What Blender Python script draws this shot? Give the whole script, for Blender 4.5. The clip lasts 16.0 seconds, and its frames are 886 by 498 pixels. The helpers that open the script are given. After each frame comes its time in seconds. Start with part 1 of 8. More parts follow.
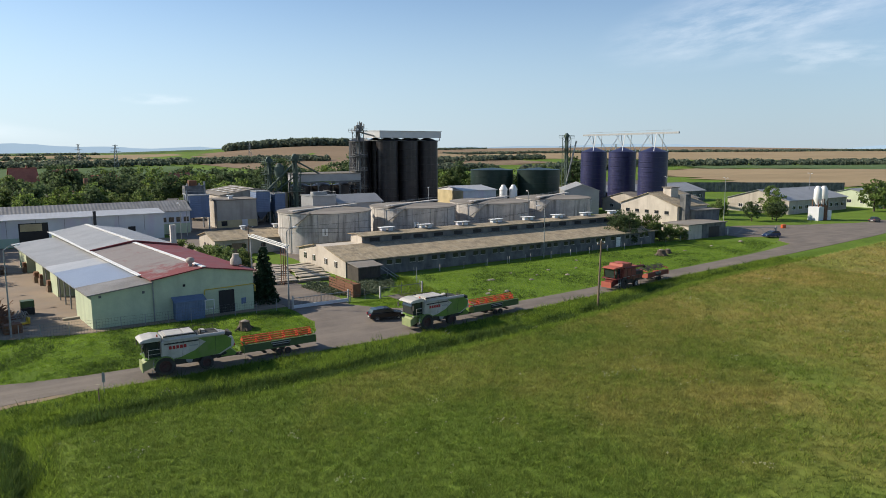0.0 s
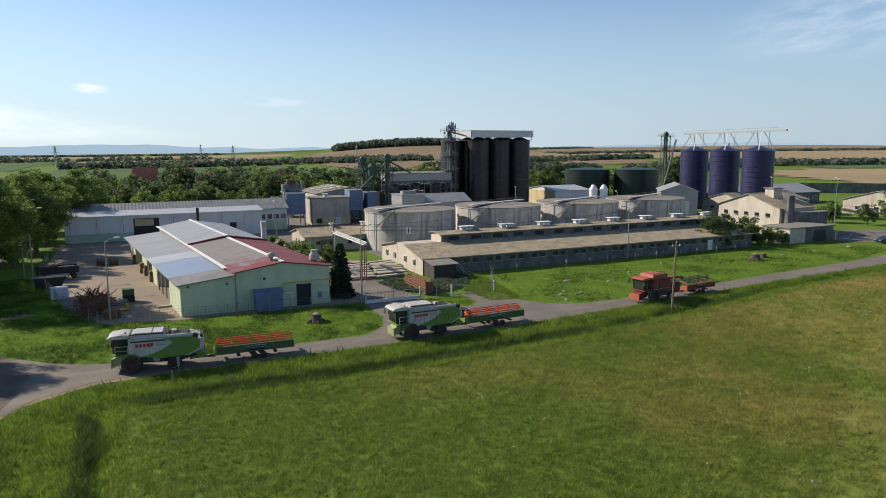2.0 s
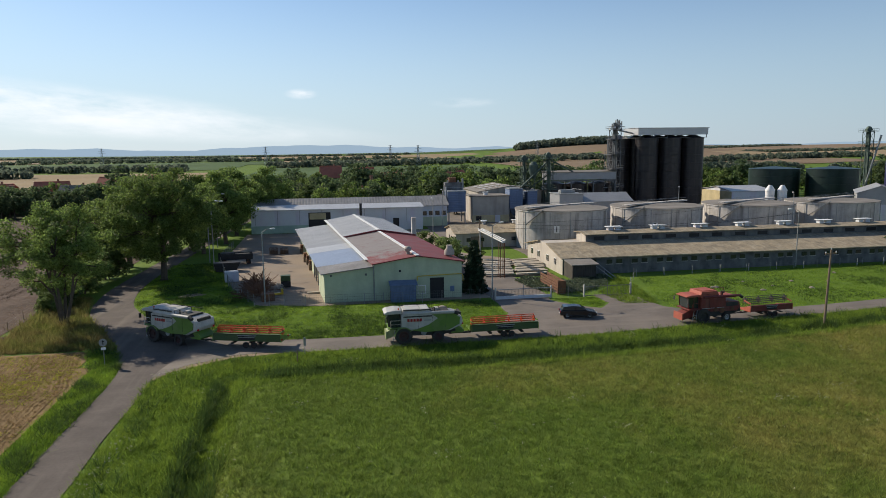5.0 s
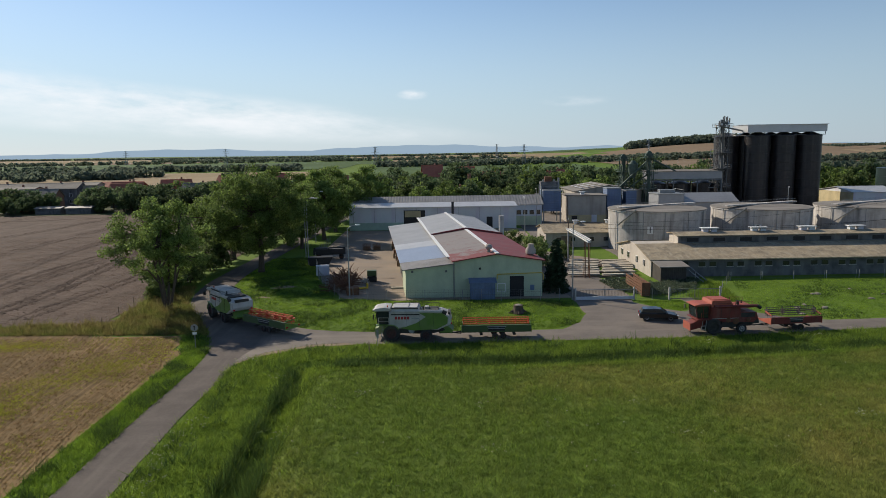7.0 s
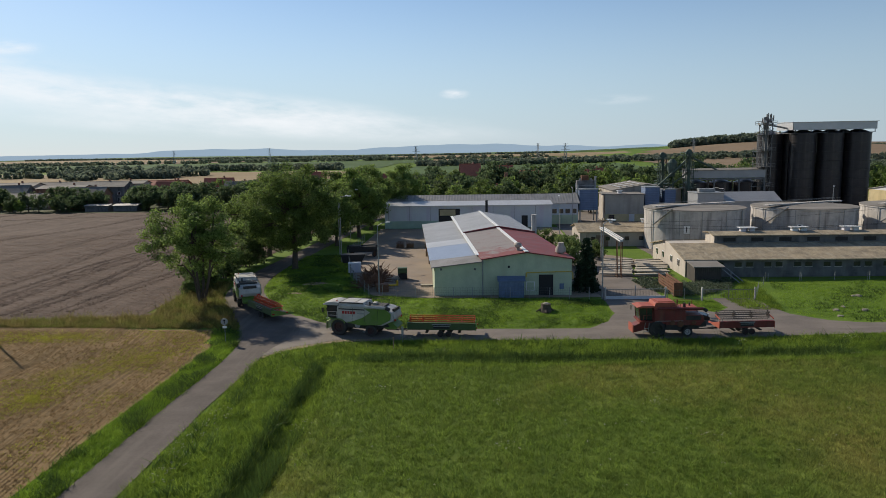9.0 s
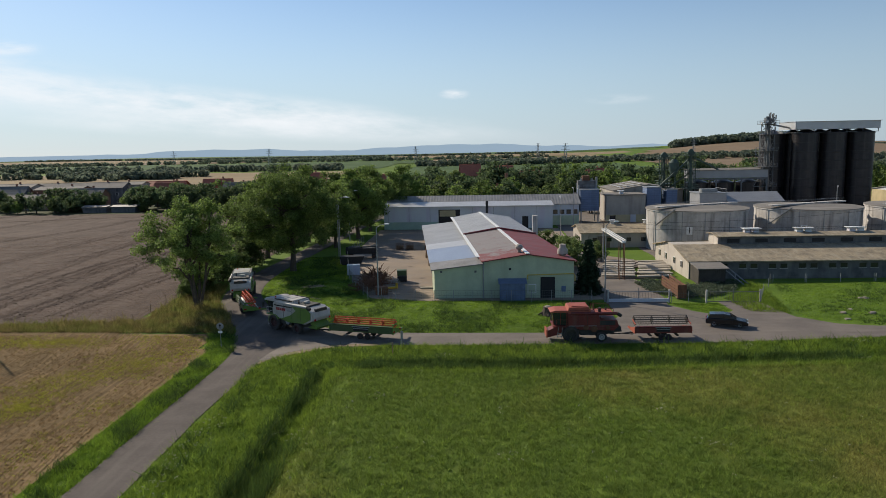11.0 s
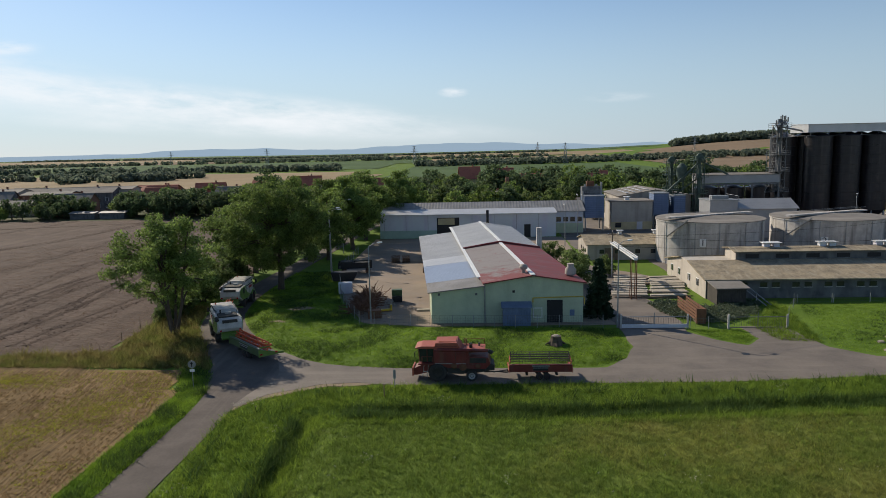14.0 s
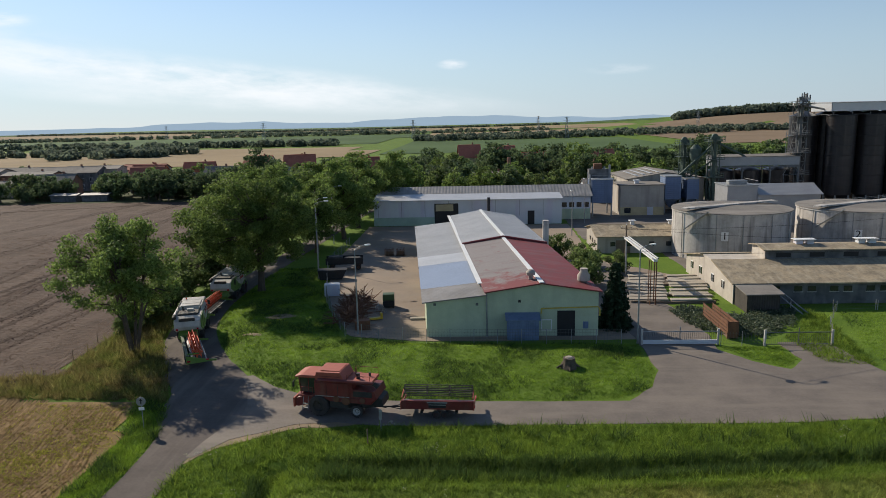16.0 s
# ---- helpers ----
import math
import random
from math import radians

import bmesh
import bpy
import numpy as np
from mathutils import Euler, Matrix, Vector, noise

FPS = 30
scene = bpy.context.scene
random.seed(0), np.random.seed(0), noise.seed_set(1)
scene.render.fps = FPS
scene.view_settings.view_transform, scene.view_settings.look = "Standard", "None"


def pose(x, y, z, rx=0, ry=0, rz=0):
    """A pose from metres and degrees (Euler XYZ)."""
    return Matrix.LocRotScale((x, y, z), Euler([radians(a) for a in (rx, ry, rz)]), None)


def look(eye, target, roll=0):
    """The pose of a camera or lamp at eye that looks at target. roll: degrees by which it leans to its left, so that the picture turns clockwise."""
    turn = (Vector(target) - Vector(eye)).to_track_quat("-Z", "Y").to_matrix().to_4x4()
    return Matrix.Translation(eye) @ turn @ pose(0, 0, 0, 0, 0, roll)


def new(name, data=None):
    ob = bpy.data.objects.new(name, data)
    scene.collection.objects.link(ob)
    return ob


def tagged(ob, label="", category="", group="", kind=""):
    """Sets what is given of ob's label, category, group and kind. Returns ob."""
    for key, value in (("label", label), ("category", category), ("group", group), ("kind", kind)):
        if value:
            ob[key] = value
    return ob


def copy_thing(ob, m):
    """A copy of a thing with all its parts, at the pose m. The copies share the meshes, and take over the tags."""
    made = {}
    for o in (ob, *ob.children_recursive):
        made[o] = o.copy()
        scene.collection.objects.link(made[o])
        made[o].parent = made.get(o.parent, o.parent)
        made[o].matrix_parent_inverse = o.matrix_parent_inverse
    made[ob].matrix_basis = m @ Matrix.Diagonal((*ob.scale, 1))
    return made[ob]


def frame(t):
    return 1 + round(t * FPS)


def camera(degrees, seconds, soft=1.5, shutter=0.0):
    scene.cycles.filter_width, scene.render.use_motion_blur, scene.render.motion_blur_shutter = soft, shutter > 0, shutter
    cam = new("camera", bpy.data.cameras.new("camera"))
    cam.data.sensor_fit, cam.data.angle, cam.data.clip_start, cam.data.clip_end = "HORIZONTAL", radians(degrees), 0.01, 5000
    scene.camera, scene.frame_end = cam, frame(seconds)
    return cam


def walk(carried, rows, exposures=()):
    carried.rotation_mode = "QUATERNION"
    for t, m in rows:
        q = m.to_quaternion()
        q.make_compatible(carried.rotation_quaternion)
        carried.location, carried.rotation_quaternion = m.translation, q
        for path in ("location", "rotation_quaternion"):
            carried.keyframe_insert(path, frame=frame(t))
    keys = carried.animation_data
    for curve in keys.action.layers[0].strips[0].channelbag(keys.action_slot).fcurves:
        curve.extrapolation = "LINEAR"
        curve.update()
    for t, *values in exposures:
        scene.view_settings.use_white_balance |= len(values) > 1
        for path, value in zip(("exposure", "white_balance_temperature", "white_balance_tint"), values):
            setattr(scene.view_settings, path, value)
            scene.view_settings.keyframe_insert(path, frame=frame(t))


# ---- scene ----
cam = camera(65.5, 16.0, soft=0.8)
METRES, EYE, TILT, LEAN, TURN = 38.46, 21.0, 0.0, 0.0, -33.6
ROWS = [
    (0.0, 0.0, 0.0, 0.0, -0.02, -8.22, 0.17),
    (0.5, 0.0286, -0.0041, 0.0004, 1.94, -8.22, 0.19),
    (1.0, 0.058, -0.0073, 0.0005, 3.99, -8.22, 0.24),
    (1.5, 0.0879, -0.0095, 0.0006, 6.21, -8.23, 0.3),
    (2.0, 0.1184, -0.0106, 0.0003, 8.64, -8.22, 0.36),
    (2.5, 0.149, -0.0108, -0.0009, 11.18, -8.2, 0.41),
    (3.0, 0.1803, -0.0092, -0.0017, 13.76, -8.19, 0.49),
    (3.5, 0.2113, -0.0064, -0.0019, 16.35, -8.18, 0.56),
    (4.0, 0.2425, -0.0022, -0.0023, 18.96, -8.17, 0.65),
    (4.5, 0.2734, 0.0024, -0.0022, 21.45, -8.17, 0.66),
    (7.0, 0.3988, 0.0371, -0.0065, 32.77, -8.1, 0.85),
    (7.5, 0.4124, 0.0438, -0.0092, 34.9, -8.07, 0.88),
    (8.0, 0.4254, 0.0503, -0.0092, 36.18, -8.08, 0.91),
    (8.5, 0.4351, 0.0554, -0.0105, 36.2, -8.1, 0.91),
    (9.0, 0.4383, 0.0575, -0.0119, 36.2, -8.11, 0.92),
    (11.5, 0.4031, 0.1066, -0.0084, 36.18, -8.1, 1.06),
    (12.0, 0.3894, 0.1259, -0.0014, 36.17, -8.1, 1.08),
    (12.5, 0.3728, 0.149, 0.0079, 36.16, -8.1, 1.09),
    (13.0, 0.3522, 0.1787, 0.0162, 36.14, -8.13, 1.14),
    (13.5, 0.3264, 0.2174, 0.0249, 36.13, -8.16, 1.17),
    (14.0, 0.2962, 0.2626, 0.0353, 36.11, -8.23, 1.21),
    (14.5, 0.2611, 0.3148, 0.0461, 36.09, -8.76, 1.25),
    (15.0, 0.2229, 0.3724, 0.0576, 36.09, -9.34, 1.25),
    (15.5, 0.1806, 0.4347, 0.0702, 36.08, -9.89, 1.27),
    (16.0, 0.134, 0.5035, 0.0835, 36.07, -10.43, 1.26),
]
walk(cam, [(t, pose(0, 0, EYE, TILT, LEAN, TURN) @ pose(METRES * x, METRES * y, METRES * z, 90 + pitch, roll, yaw)) for t, x, y, z, yaw, pitch, roll in ROWS],
     exposures=((0.0, 0.4), (4.5, 0.2), (8.0, 0.0), (13.5, 0.0), (16.0, 0.1)))

# ---- world, sun, exposure ----
SUN_EL, SUN_AZ = radians(31), radians(-45)          # azimuth from +y towards +x
world = bpy.data.worlds.new("sky")
scene.world = world
world.use_nodes = True
wt = world.node_tree
wt.nodes.clear()
sky = wt.nodes.new("ShaderNodeTexSky")
sky.sky_type = "NISHITA"
sky.sun_disc = False
sky.sun_elevation, sky.sun_rotation = SUN_EL, SUN_AZ
sky.air_density, sky.dust_density, sky.ozone_density, sky.altitude = 1.0, 0.25, 2.8, 600
wbg = wt.nodes.new("ShaderNodeBackground")
wbg.inputs["Strength"].default_value = 0.105
wout = wt.nodes.new("ShaderNodeOutputWorld")
# thin clouds: a long wisp low in the north-west, fair-weather shreds in the east
wl = wt.links
wtc = wt.nodes.new("ShaderNodeTexCoord")


def wnode(kind, **inputs):
    n = wt.nodes.new(kind)
    for k, v in inputs.items():
        n.inputs[k.replace("_", " ")].default_value = v
    return n


def cloud(azimuth, elevation, wide, high, noise_scale, lo, hi, dense, tilt=0.0):
    """A veil of cloud about a direction of the sky; wide and high in degrees."""
    ma = wnode("ShaderNodeMapping")
    ma.vector_type = "TEXTURE"
    ma.inputs["Rotation"].default_value = (0, 0, radians(-azimuth))
    wl.new(wtc.outputs["Generated"], ma.inputs["Vector"])
    mb = wnode("ShaderNodeMapping")
    mb.inputs["Rotation"].default_value = (0, radians(tilt), 0)
    mb.inputs["Location"].default_value = (0, 0, -math.sin(radians(elevation)))
    wl.new(ma.outputs["Vector"], mb.inputs["Vector"])
    mc = wnode("ShaderNodeMapping")
    mc.inputs["Scale"].default_value = (1 / math.sin(radians(wide)), 0.3, 1 / math.sin(radians(high)))
    wl.new(mb.outputs["Vector"], mc.inputs["Vector"])
    ln = wt.nodes.new("ShaderNodeVectorMath")
    ln.operation = "LENGTH"
    wl.new(mc.outputs["Vector"], ln.inputs[0])
    fall = wnode("ShaderNodeMapRange", From_Min=1.05, From_Max=0.35, To_Min=0.0, To_Max=1.0)
    fall.interpolation_type = "SMOOTHSTEP"
    wl.new(ln.outputs["Value"], fall.inputs["Value"])
    md = wnode("ShaderNodeMapping")
    md.inputs["Scale"].default_value = (noise_scale, noise_scale, noise_scale * 4)
    wl.new(mb.outputs["Vector"], md.inputs["Vector"])
    nz = wnode("ShaderNodeTexNoise", Scale=1.0, Detail=9.0, Roughness=0.62)
    wl.new(md.outputs["Vector"], nz.inputs["Vector"])
    mr = wnode("ShaderNodeMapRange", From_Min=lo, From_Max=hi, To_Min=0.0, To_Max=dense)
    wl.new(nz.outputs["Fac"], mr.inputs["Value"])
    mm = wt.nodes.new("ShaderNodeMath")
    mm.operation = "MULTIPLY"
    wl.new(mr.outputs["Result"], mm.inputs[0])
    wl.new(fall.outputs["Result"], mm.inputs[1])
    return mm.outputs["Value"]


# pale haze that thickens all round towards the horizon
wsep = wt.nodes.new("ShaderNodeSeparateXYZ")
wl.new(wtc.outputs["Generated"], wsep.inputs["Vector"])
whz = wnode("ShaderNodeMapRange", From_Min=0.0, From_Max=0.26, To_Min=0.8, To_Max=0.0)
whz.interpolation_type = "SMOOTHSTEP"
wl.new(wsep.outputs["Z"], whz.inputs["Value"])
whm = wt.nodes.new("ShaderNodeMixRGB")
# the haze is paler on the sun's side and bluer away from it
wdot = wt.nodes.new("ShaderNodeVectorMath")
wdot.operation = "DOT_PRODUCT"
wdot.inputs[1].default_value = (math.sin(SUN_AZ), math.cos(SUN_AZ), 0)
wl.new(wtc.outputs["Generated"], wdot.inputs[0])
wside = wnode("ShaderNodeMapRange", From_Min=-0.25, From_Max=0.8, To_Min=0.0, To_Max=1.0)
wl.new(wdot.outputs["Value"], wside.inputs["Value"])
whc = wt.nodes.new("ShaderNodeMixRGB")
whc.inputs["Color1"].default_value = (2.9, 3.9, 4.9, 1)
whc.inputs["Color2"].default_value = (4.7, 5.9, 7.0, 1)
wl.new(wside.outputs["Result"], whc.inputs["Fac"])
wl.new(whc.outputs["Color"], whm.inputs["Color2"])
wl.new(whz.outputs["Result"], whm.inputs["Fac"])
wl.new(sky.outputs["Color"], whm.inputs["Color1"])
sky_color = whm.outputs["Color"]
for spec in ((-22, 3.7, 26, 1.9, 9.0, 0.32, 0.62, 0.8, -5.4), (-48, 6.6, 26, 2.8, 9.0, 0.32, 0.62, 0.8, -5.4), (-18, 2.2, 26, 1.3, 8.0, 0.3, 0.65, 0.55, -3.0), (59, 9.5, 13, 3.4, 9.0, 0.38, 0.72, 0.42, 9.0), (62, 6.5, 6, 1.4, 11.0, 0.42, 0.75, 0.4, 0.0),
             (-1.6, 4.55, 1.5, 0.5, 30.0, 0.3, 0.6, 0.6, 0.0), (11.5, 3.8, 3.4, 0.5, 18.0, 0.35, 0.65, 0.25, 0.0), (-34, 7.5, 3.0, 0.7, 22.0, 0.35, 0.65, 0.5, 2.0)):
    wmix = wt.nodes.new("ShaderNodeMixRGB")
    wmix.inputs["Color2"].default_value = (8.9, 9.1, 9.4, 1)
    wl.new(cloud(*spec), wmix.inputs["Fac"])
    wl.new(sky_color, wmix.inputs["Color1"])
    sky_color = wmix.outputs["Color"]
wl.new(sky_color, wbg.inputs["Color"])
wl.new(wbg.outputs["Background"], wout.inputs["Surface"])

sun = new("sun", bpy.data.lights.new("sun", "SUN"))
sun.data.energy, sun.data.angle, sun.data.color = 5.0, radians(0.6), (1.0, 0.89, 0.73)
sun.matrix_world = look((-300, 300, 300), (-300 + math.cos(SUN_EL) * 0.7071, 300 - math.cos(SUN_EL) * 0.7071, 300 - math.sin(SUN_EL)))


# ---- materials ----
def mat(name, col, col2=None, rough=0.75, metal=0.0, scale=1.0, fine=12.0, bump=0.15, grain=0.12, island=0.0, objrand=0.0,
        streak=None, wave=None, space="Object", spec=0.4, ramp=(0.35, 0.68), trans=0.0, thick=0.03, grad=None):
    """Two scales of variation: large blotches between col and col2, fine grain on top, and bump. streak: (scale_xyz, strength, colour). wave: (axis, period, depth) of ribs."""
    m = bpy.data.materials.new(name)
    m.use_nodes = True
    nt = m.node_tree
    N, L = nt.nodes, nt.links
    bs = N["Principled BSDF"]
    bs.inputs["Roughness"].default_value, bs.inputs["Metallic"].default_value = rough, metal
    bs.inputs["Specular IOR Level"].default_value = spec
    tc = N.new("ShaderNodeTexCoord")
    if space == "World":
        src = N.new("ShaderNodeNewGeometry").outputs["Position"]
    else:
        src = tc.outputs[space]
    col2 = col2 or tuple(c * 0.72 for c in col)
    n1 = N.new("ShaderNodeTexNoise")
    n1.inputs["Scale"].default_value, n1.inputs["Detail"].default_value, n1.inputs["Roughness"].default_value = scale, 6, 0.62
    L.new(src, n1.inputs["Vector"])
    rp = N.new("ShaderNodeValToRGB")
    rp.color_ramp.elements[0].position, rp.color_ramp.elements[1].position = ramp
    rp.color_ramp.elements[0].color, rp.color_ramp.elements[1].color = (*col, 1), (*col2, 1)
    fac = n1.outputs["Fac"]
    if grad:
        sx = N.new("ShaderNodeSeparateXYZ")
        L.new(src, sx.inputs["Vector"])
        gr = N.new("ShaderNodeMapRange")
        gr.inputs["From Min"].default_value, gr.inputs["From Max"].default_value = grad[0], grad[1]
        gr.inputs["To Min"].default_value, gr.inputs["To Max"].default_value = -grad[2], grad[2]
        L.new(sx.outputs["Y" if len(grad) > 3 else "X"], gr.inputs["Value"])
        ad = N.new("ShaderNodeMath")
        L.new(fac, ad.inputs[0])
        L.new(gr.outputs["Result"], ad.inputs[1])
        fac = ad.outputs["Value"]
    L.new(fac, rp.inputs["Fac"])
    out = rp.outputs["Color"]
    n2 = N.new("ShaderNodeTexNoise")
    n2.inputs["Scale"].default_value, n2.inputs["Detail"].default_value = fine, 4
    L.new(src, n2.inputs["Vector"])

    def value(fac, lo, hi, color):
        mr = N.new("ShaderNodeMapRange")
        mr.inputs["From Min"].default_value, mr.inputs["From Max"].default_value = (0.25, 0.75) if fac is n2.outputs["Fac"] else (0, 1)
        mr.inputs["To Min"].default_value, mr.inputs["To Max"].default_value = lo, hi
        L.new(fac, mr.inputs["Value"])
        hs = N.new("ShaderNodeHueSaturation")
        L.new(mr.outputs["Result"], hs.inputs["Value"])
        L.new(color, hs.inputs["Color"])
        return hs.outputs["Color"]

    if grain:
        out = value(n2.outputs["Fac"], 1 - grain, 1 + grain, out)
    if streak:
        mp = N.new("ShaderNodeMapping")
        mp.inputs["Scale"].default_value = streak[0]
        L.new(src, mp.inputs["Vector"])
        ns = N.new("ShaderNodeTexNoise")
        ns.inputs["Scale"].default_value, ns.inputs["Detail"].default_value = 1.0, 5
        L.new(mp.outputs["Vector"], ns.inputs["Vector"])
        sr = N.new("ShaderNodeValToRGB")
        sr.color_ramp.elements[0].position, sr.color_ramp.elements[1].position = 0.5, 0.72
        sr.color_ramp.elements[0].color, sr.color_ramp.elements[1].color = (0, 0, 0, 1), (streak[1],) * 3 + (1,)
        L.new(ns.outputs["Fac"], sr.inputs["Fac"])
        mx = N.new("ShaderNodeMixRGB")
        mx.inputs["Color2"].default_value = (*streak[2], 1)
        L.new(sr.outputs["Color"], mx.inputs["Fac"])
        L.new(out, mx.inputs["Color1"])
        out = mx.outputs["Color"]
    if island:
        out = value(N.new("ShaderNodeNewGeometry").outputs["Random Per Island"], 1 - island, 1 + island, out)
    if objrand:
        out = value(N.new("ShaderNodeObjectInfo").outputs["Random"], 1 - objrand, 1 + objrand, out)
    L.new(out, bs.inputs["Base Color"])
    height = n2.outputs["Fac"]
    if wave:
        wv = N.new("ShaderNodeTexWave")
        wv.wave_type, wv.bands_direction = "BANDS", wave[0]
        wv.inputs["Scale"].default_value = 0.314 / wave[1]
        wv.inputs["Distortion"].default_value = 0.0
        L.new(src, wv.inputs["Vector"])
        height = wv.outputs["Fac"]
        bump, thick = 1.0, wave[2]
    if bump:
        bp = N.new("ShaderNodeBump")
        bp.inputs["Strength"].default_value, bp.inputs["Distance"].default_value = bump, thick
        L.new(height, bp.inputs["Height"])
        L.new(bp.outputs["Normal"], bs.inputs["Normal"])
    if trans:
        tr = N.new("ShaderNodeBsdfTranslucent")
        L.new(out, tr.inputs["Color"])
        ms = N.new("ShaderNodeMixShader")
        ms.inputs["Fac"].default_value = trans
        L.new(bs.outputs["BSDF"], ms.inputs[1])
        L.new(tr.outputs["BSDF"], ms.inputs[2])
        L.new(ms.outputs["Shader"], N["Material Output"].inputs["Surface"])
    return m


M = {}
# ground
M["turf"] = mat("turf", (0.125, 0.195, 0.026), (0.085, 0.145, 0.02), 0.9, 0, 0.12, 3.5, 0.7, 0.35, space="World", spec=0.1, thick=0.12)
M["meadow"] = mat("meadow", (0.115, 0.165, 0.027), (0.245, 0.2, 0.06), 0.9, 0, 0.045, 1.1, 0.8, 0.5, space="World", spec=0.1, thick=0.12, ramp=(0.36, 0.76), grad=(15, 85, 0.14), streak=((0.3, 0.3, 1), 0.5, (0.075, 0.12, 0.02)))
M["blade"] = mat("blade", (0.165, 0.232, 0.042), (0.385, 0.315, 0.10), 0.7, 0, 0.045, 1.1, 0, 0.5, island=0.5, space="World", spec=0.15, trans=0.5, ramp=(0.36, 0.76), grad=(15, 85, 0.14), streak=((0.3, 0.3, 1), 0.55, (0.10, 0.16, 0.028)))
M["short_grass"] = mat("short_grass", (0.225, 0.34, 0.038), (0.135, 0.225, 0.028), 0.75, 0, 0.3, 1.1, 0, 0.4, island=0.3, space="World", spec=0.15, trans=0.5, ramp=(0.4, 0.62))
M["rank"] = mat("rank_grass", (0.145, 0.22, 0.032), (0.235, 0.325, 0.045), 0.75, 0, 0.3, 1.1, 0, 0.45, island=0.4, space="World", spec=0.15, trans=0.5, streak=((0.5, 0.5, 1), 0.5, (0.09, 0.15, 0.025)))
M["tall_weed"] = mat("tall_weeds", (0.06, 0.105, 0.026), (0.085, 0.135, 0.03), 0.75, 0, 0.4, 1.5, 0, 0.25, island=0.4, space="World", spec=0.2, trans=0.4)
M["flower"] = mat("flower_heads", (0.55, 0.53, 0.36), None, 0.8, 0, 1, 5, 0, 0.1, space="World")
M["asphalt"] = mat("asphalt", (0.175, 0.147, 0.122), (0.118, 0.1, 0.084), 0.85, 0, 0.22, 5, 0.25, 0.18, space="World", streak=((0.10, 0.5, 1), 0.6, (0.225, 0.19, 0.152)))
M["lane"] = mat("lane_asphalt", (0.13, 0.109, 0.095), (0.094, 0.08, 0.07), 0.95, 0, 0.35, 6, 0.25, 0.18, space="World", spec=0.2, streak=((0.8, 0.05, 1), 0.65, (0.18, 0.155, 0.13)))
M["gravel"] = mat("gravel_edge", (0.27, 0.195, 0.12), (0.19, 0.145, 0.09), 0.9, 0, 0.8, 8, 0.4, 0.25, space="World")
M["concrete"] = mat("yard_concrete", (0.285, 0.22, 0.16), (0.215, 0.168, 0.125), 0.85, 0, 0.15, 4, 0.2, 0.12, space="World", streak=((0.06, 0.2, 1), 0.5, (0.21, 0.18, 0.15)))
M["tilled"] = mat("tilled_stubble", (0.118, 0.083, 0.064), (0.074, 0.052, 0.04), 0.95, 0, 0.16, 1.6, 1.0, 0.45, space="World", spec=0.1, thick=0.2, streak=((0.3, 0.02, 1), 0.55, (0.145, 0.107, 0.083)))
M["stubble"] = mat("straw_stubble", (0.24, 0.158, 0.074), (0.168, 0.115, 0.05), 0.95, 0, 0.14, 2.5, 0.6, 0.35, space="World", spec=0.1, streak=((0.9, 0.12, 1), 0.4, (0.31, 0.22, 0.105)))
M["wheat"] = mat("far_wheat", (0.325, 0.25, 0.152), (0.26, 0.2, 0.122), 0.95, 0, 0.01, 0.2, 0, 0.12, space="World", spec=0.05, streak=((0.01, 0.05, 1), 0.4, (0.23, 0.18, 0.112)))
M["far_green"] = mat("far_green", (0.095, 0.145, 0.06), (0.07, 0.11, 0.048), 0.95, 0, 0.008, 0.2, 0, 0.15, space="World", spec=0.05)
M["far_brown"] = mat("far_brown", (0.25, 0.185, 0.125), (0.20, 0.15, 0.1), 0.95, 0, 0.008, 0.2, 0, 0.15, space="World", spec=0.05)
M["earth"] = mat("earth", (0.16, 0.11, 0.07), (0.10, 0.07, 0.045), 0.95, 0, 0.6, 5, 0.5, 0.25, space="World")


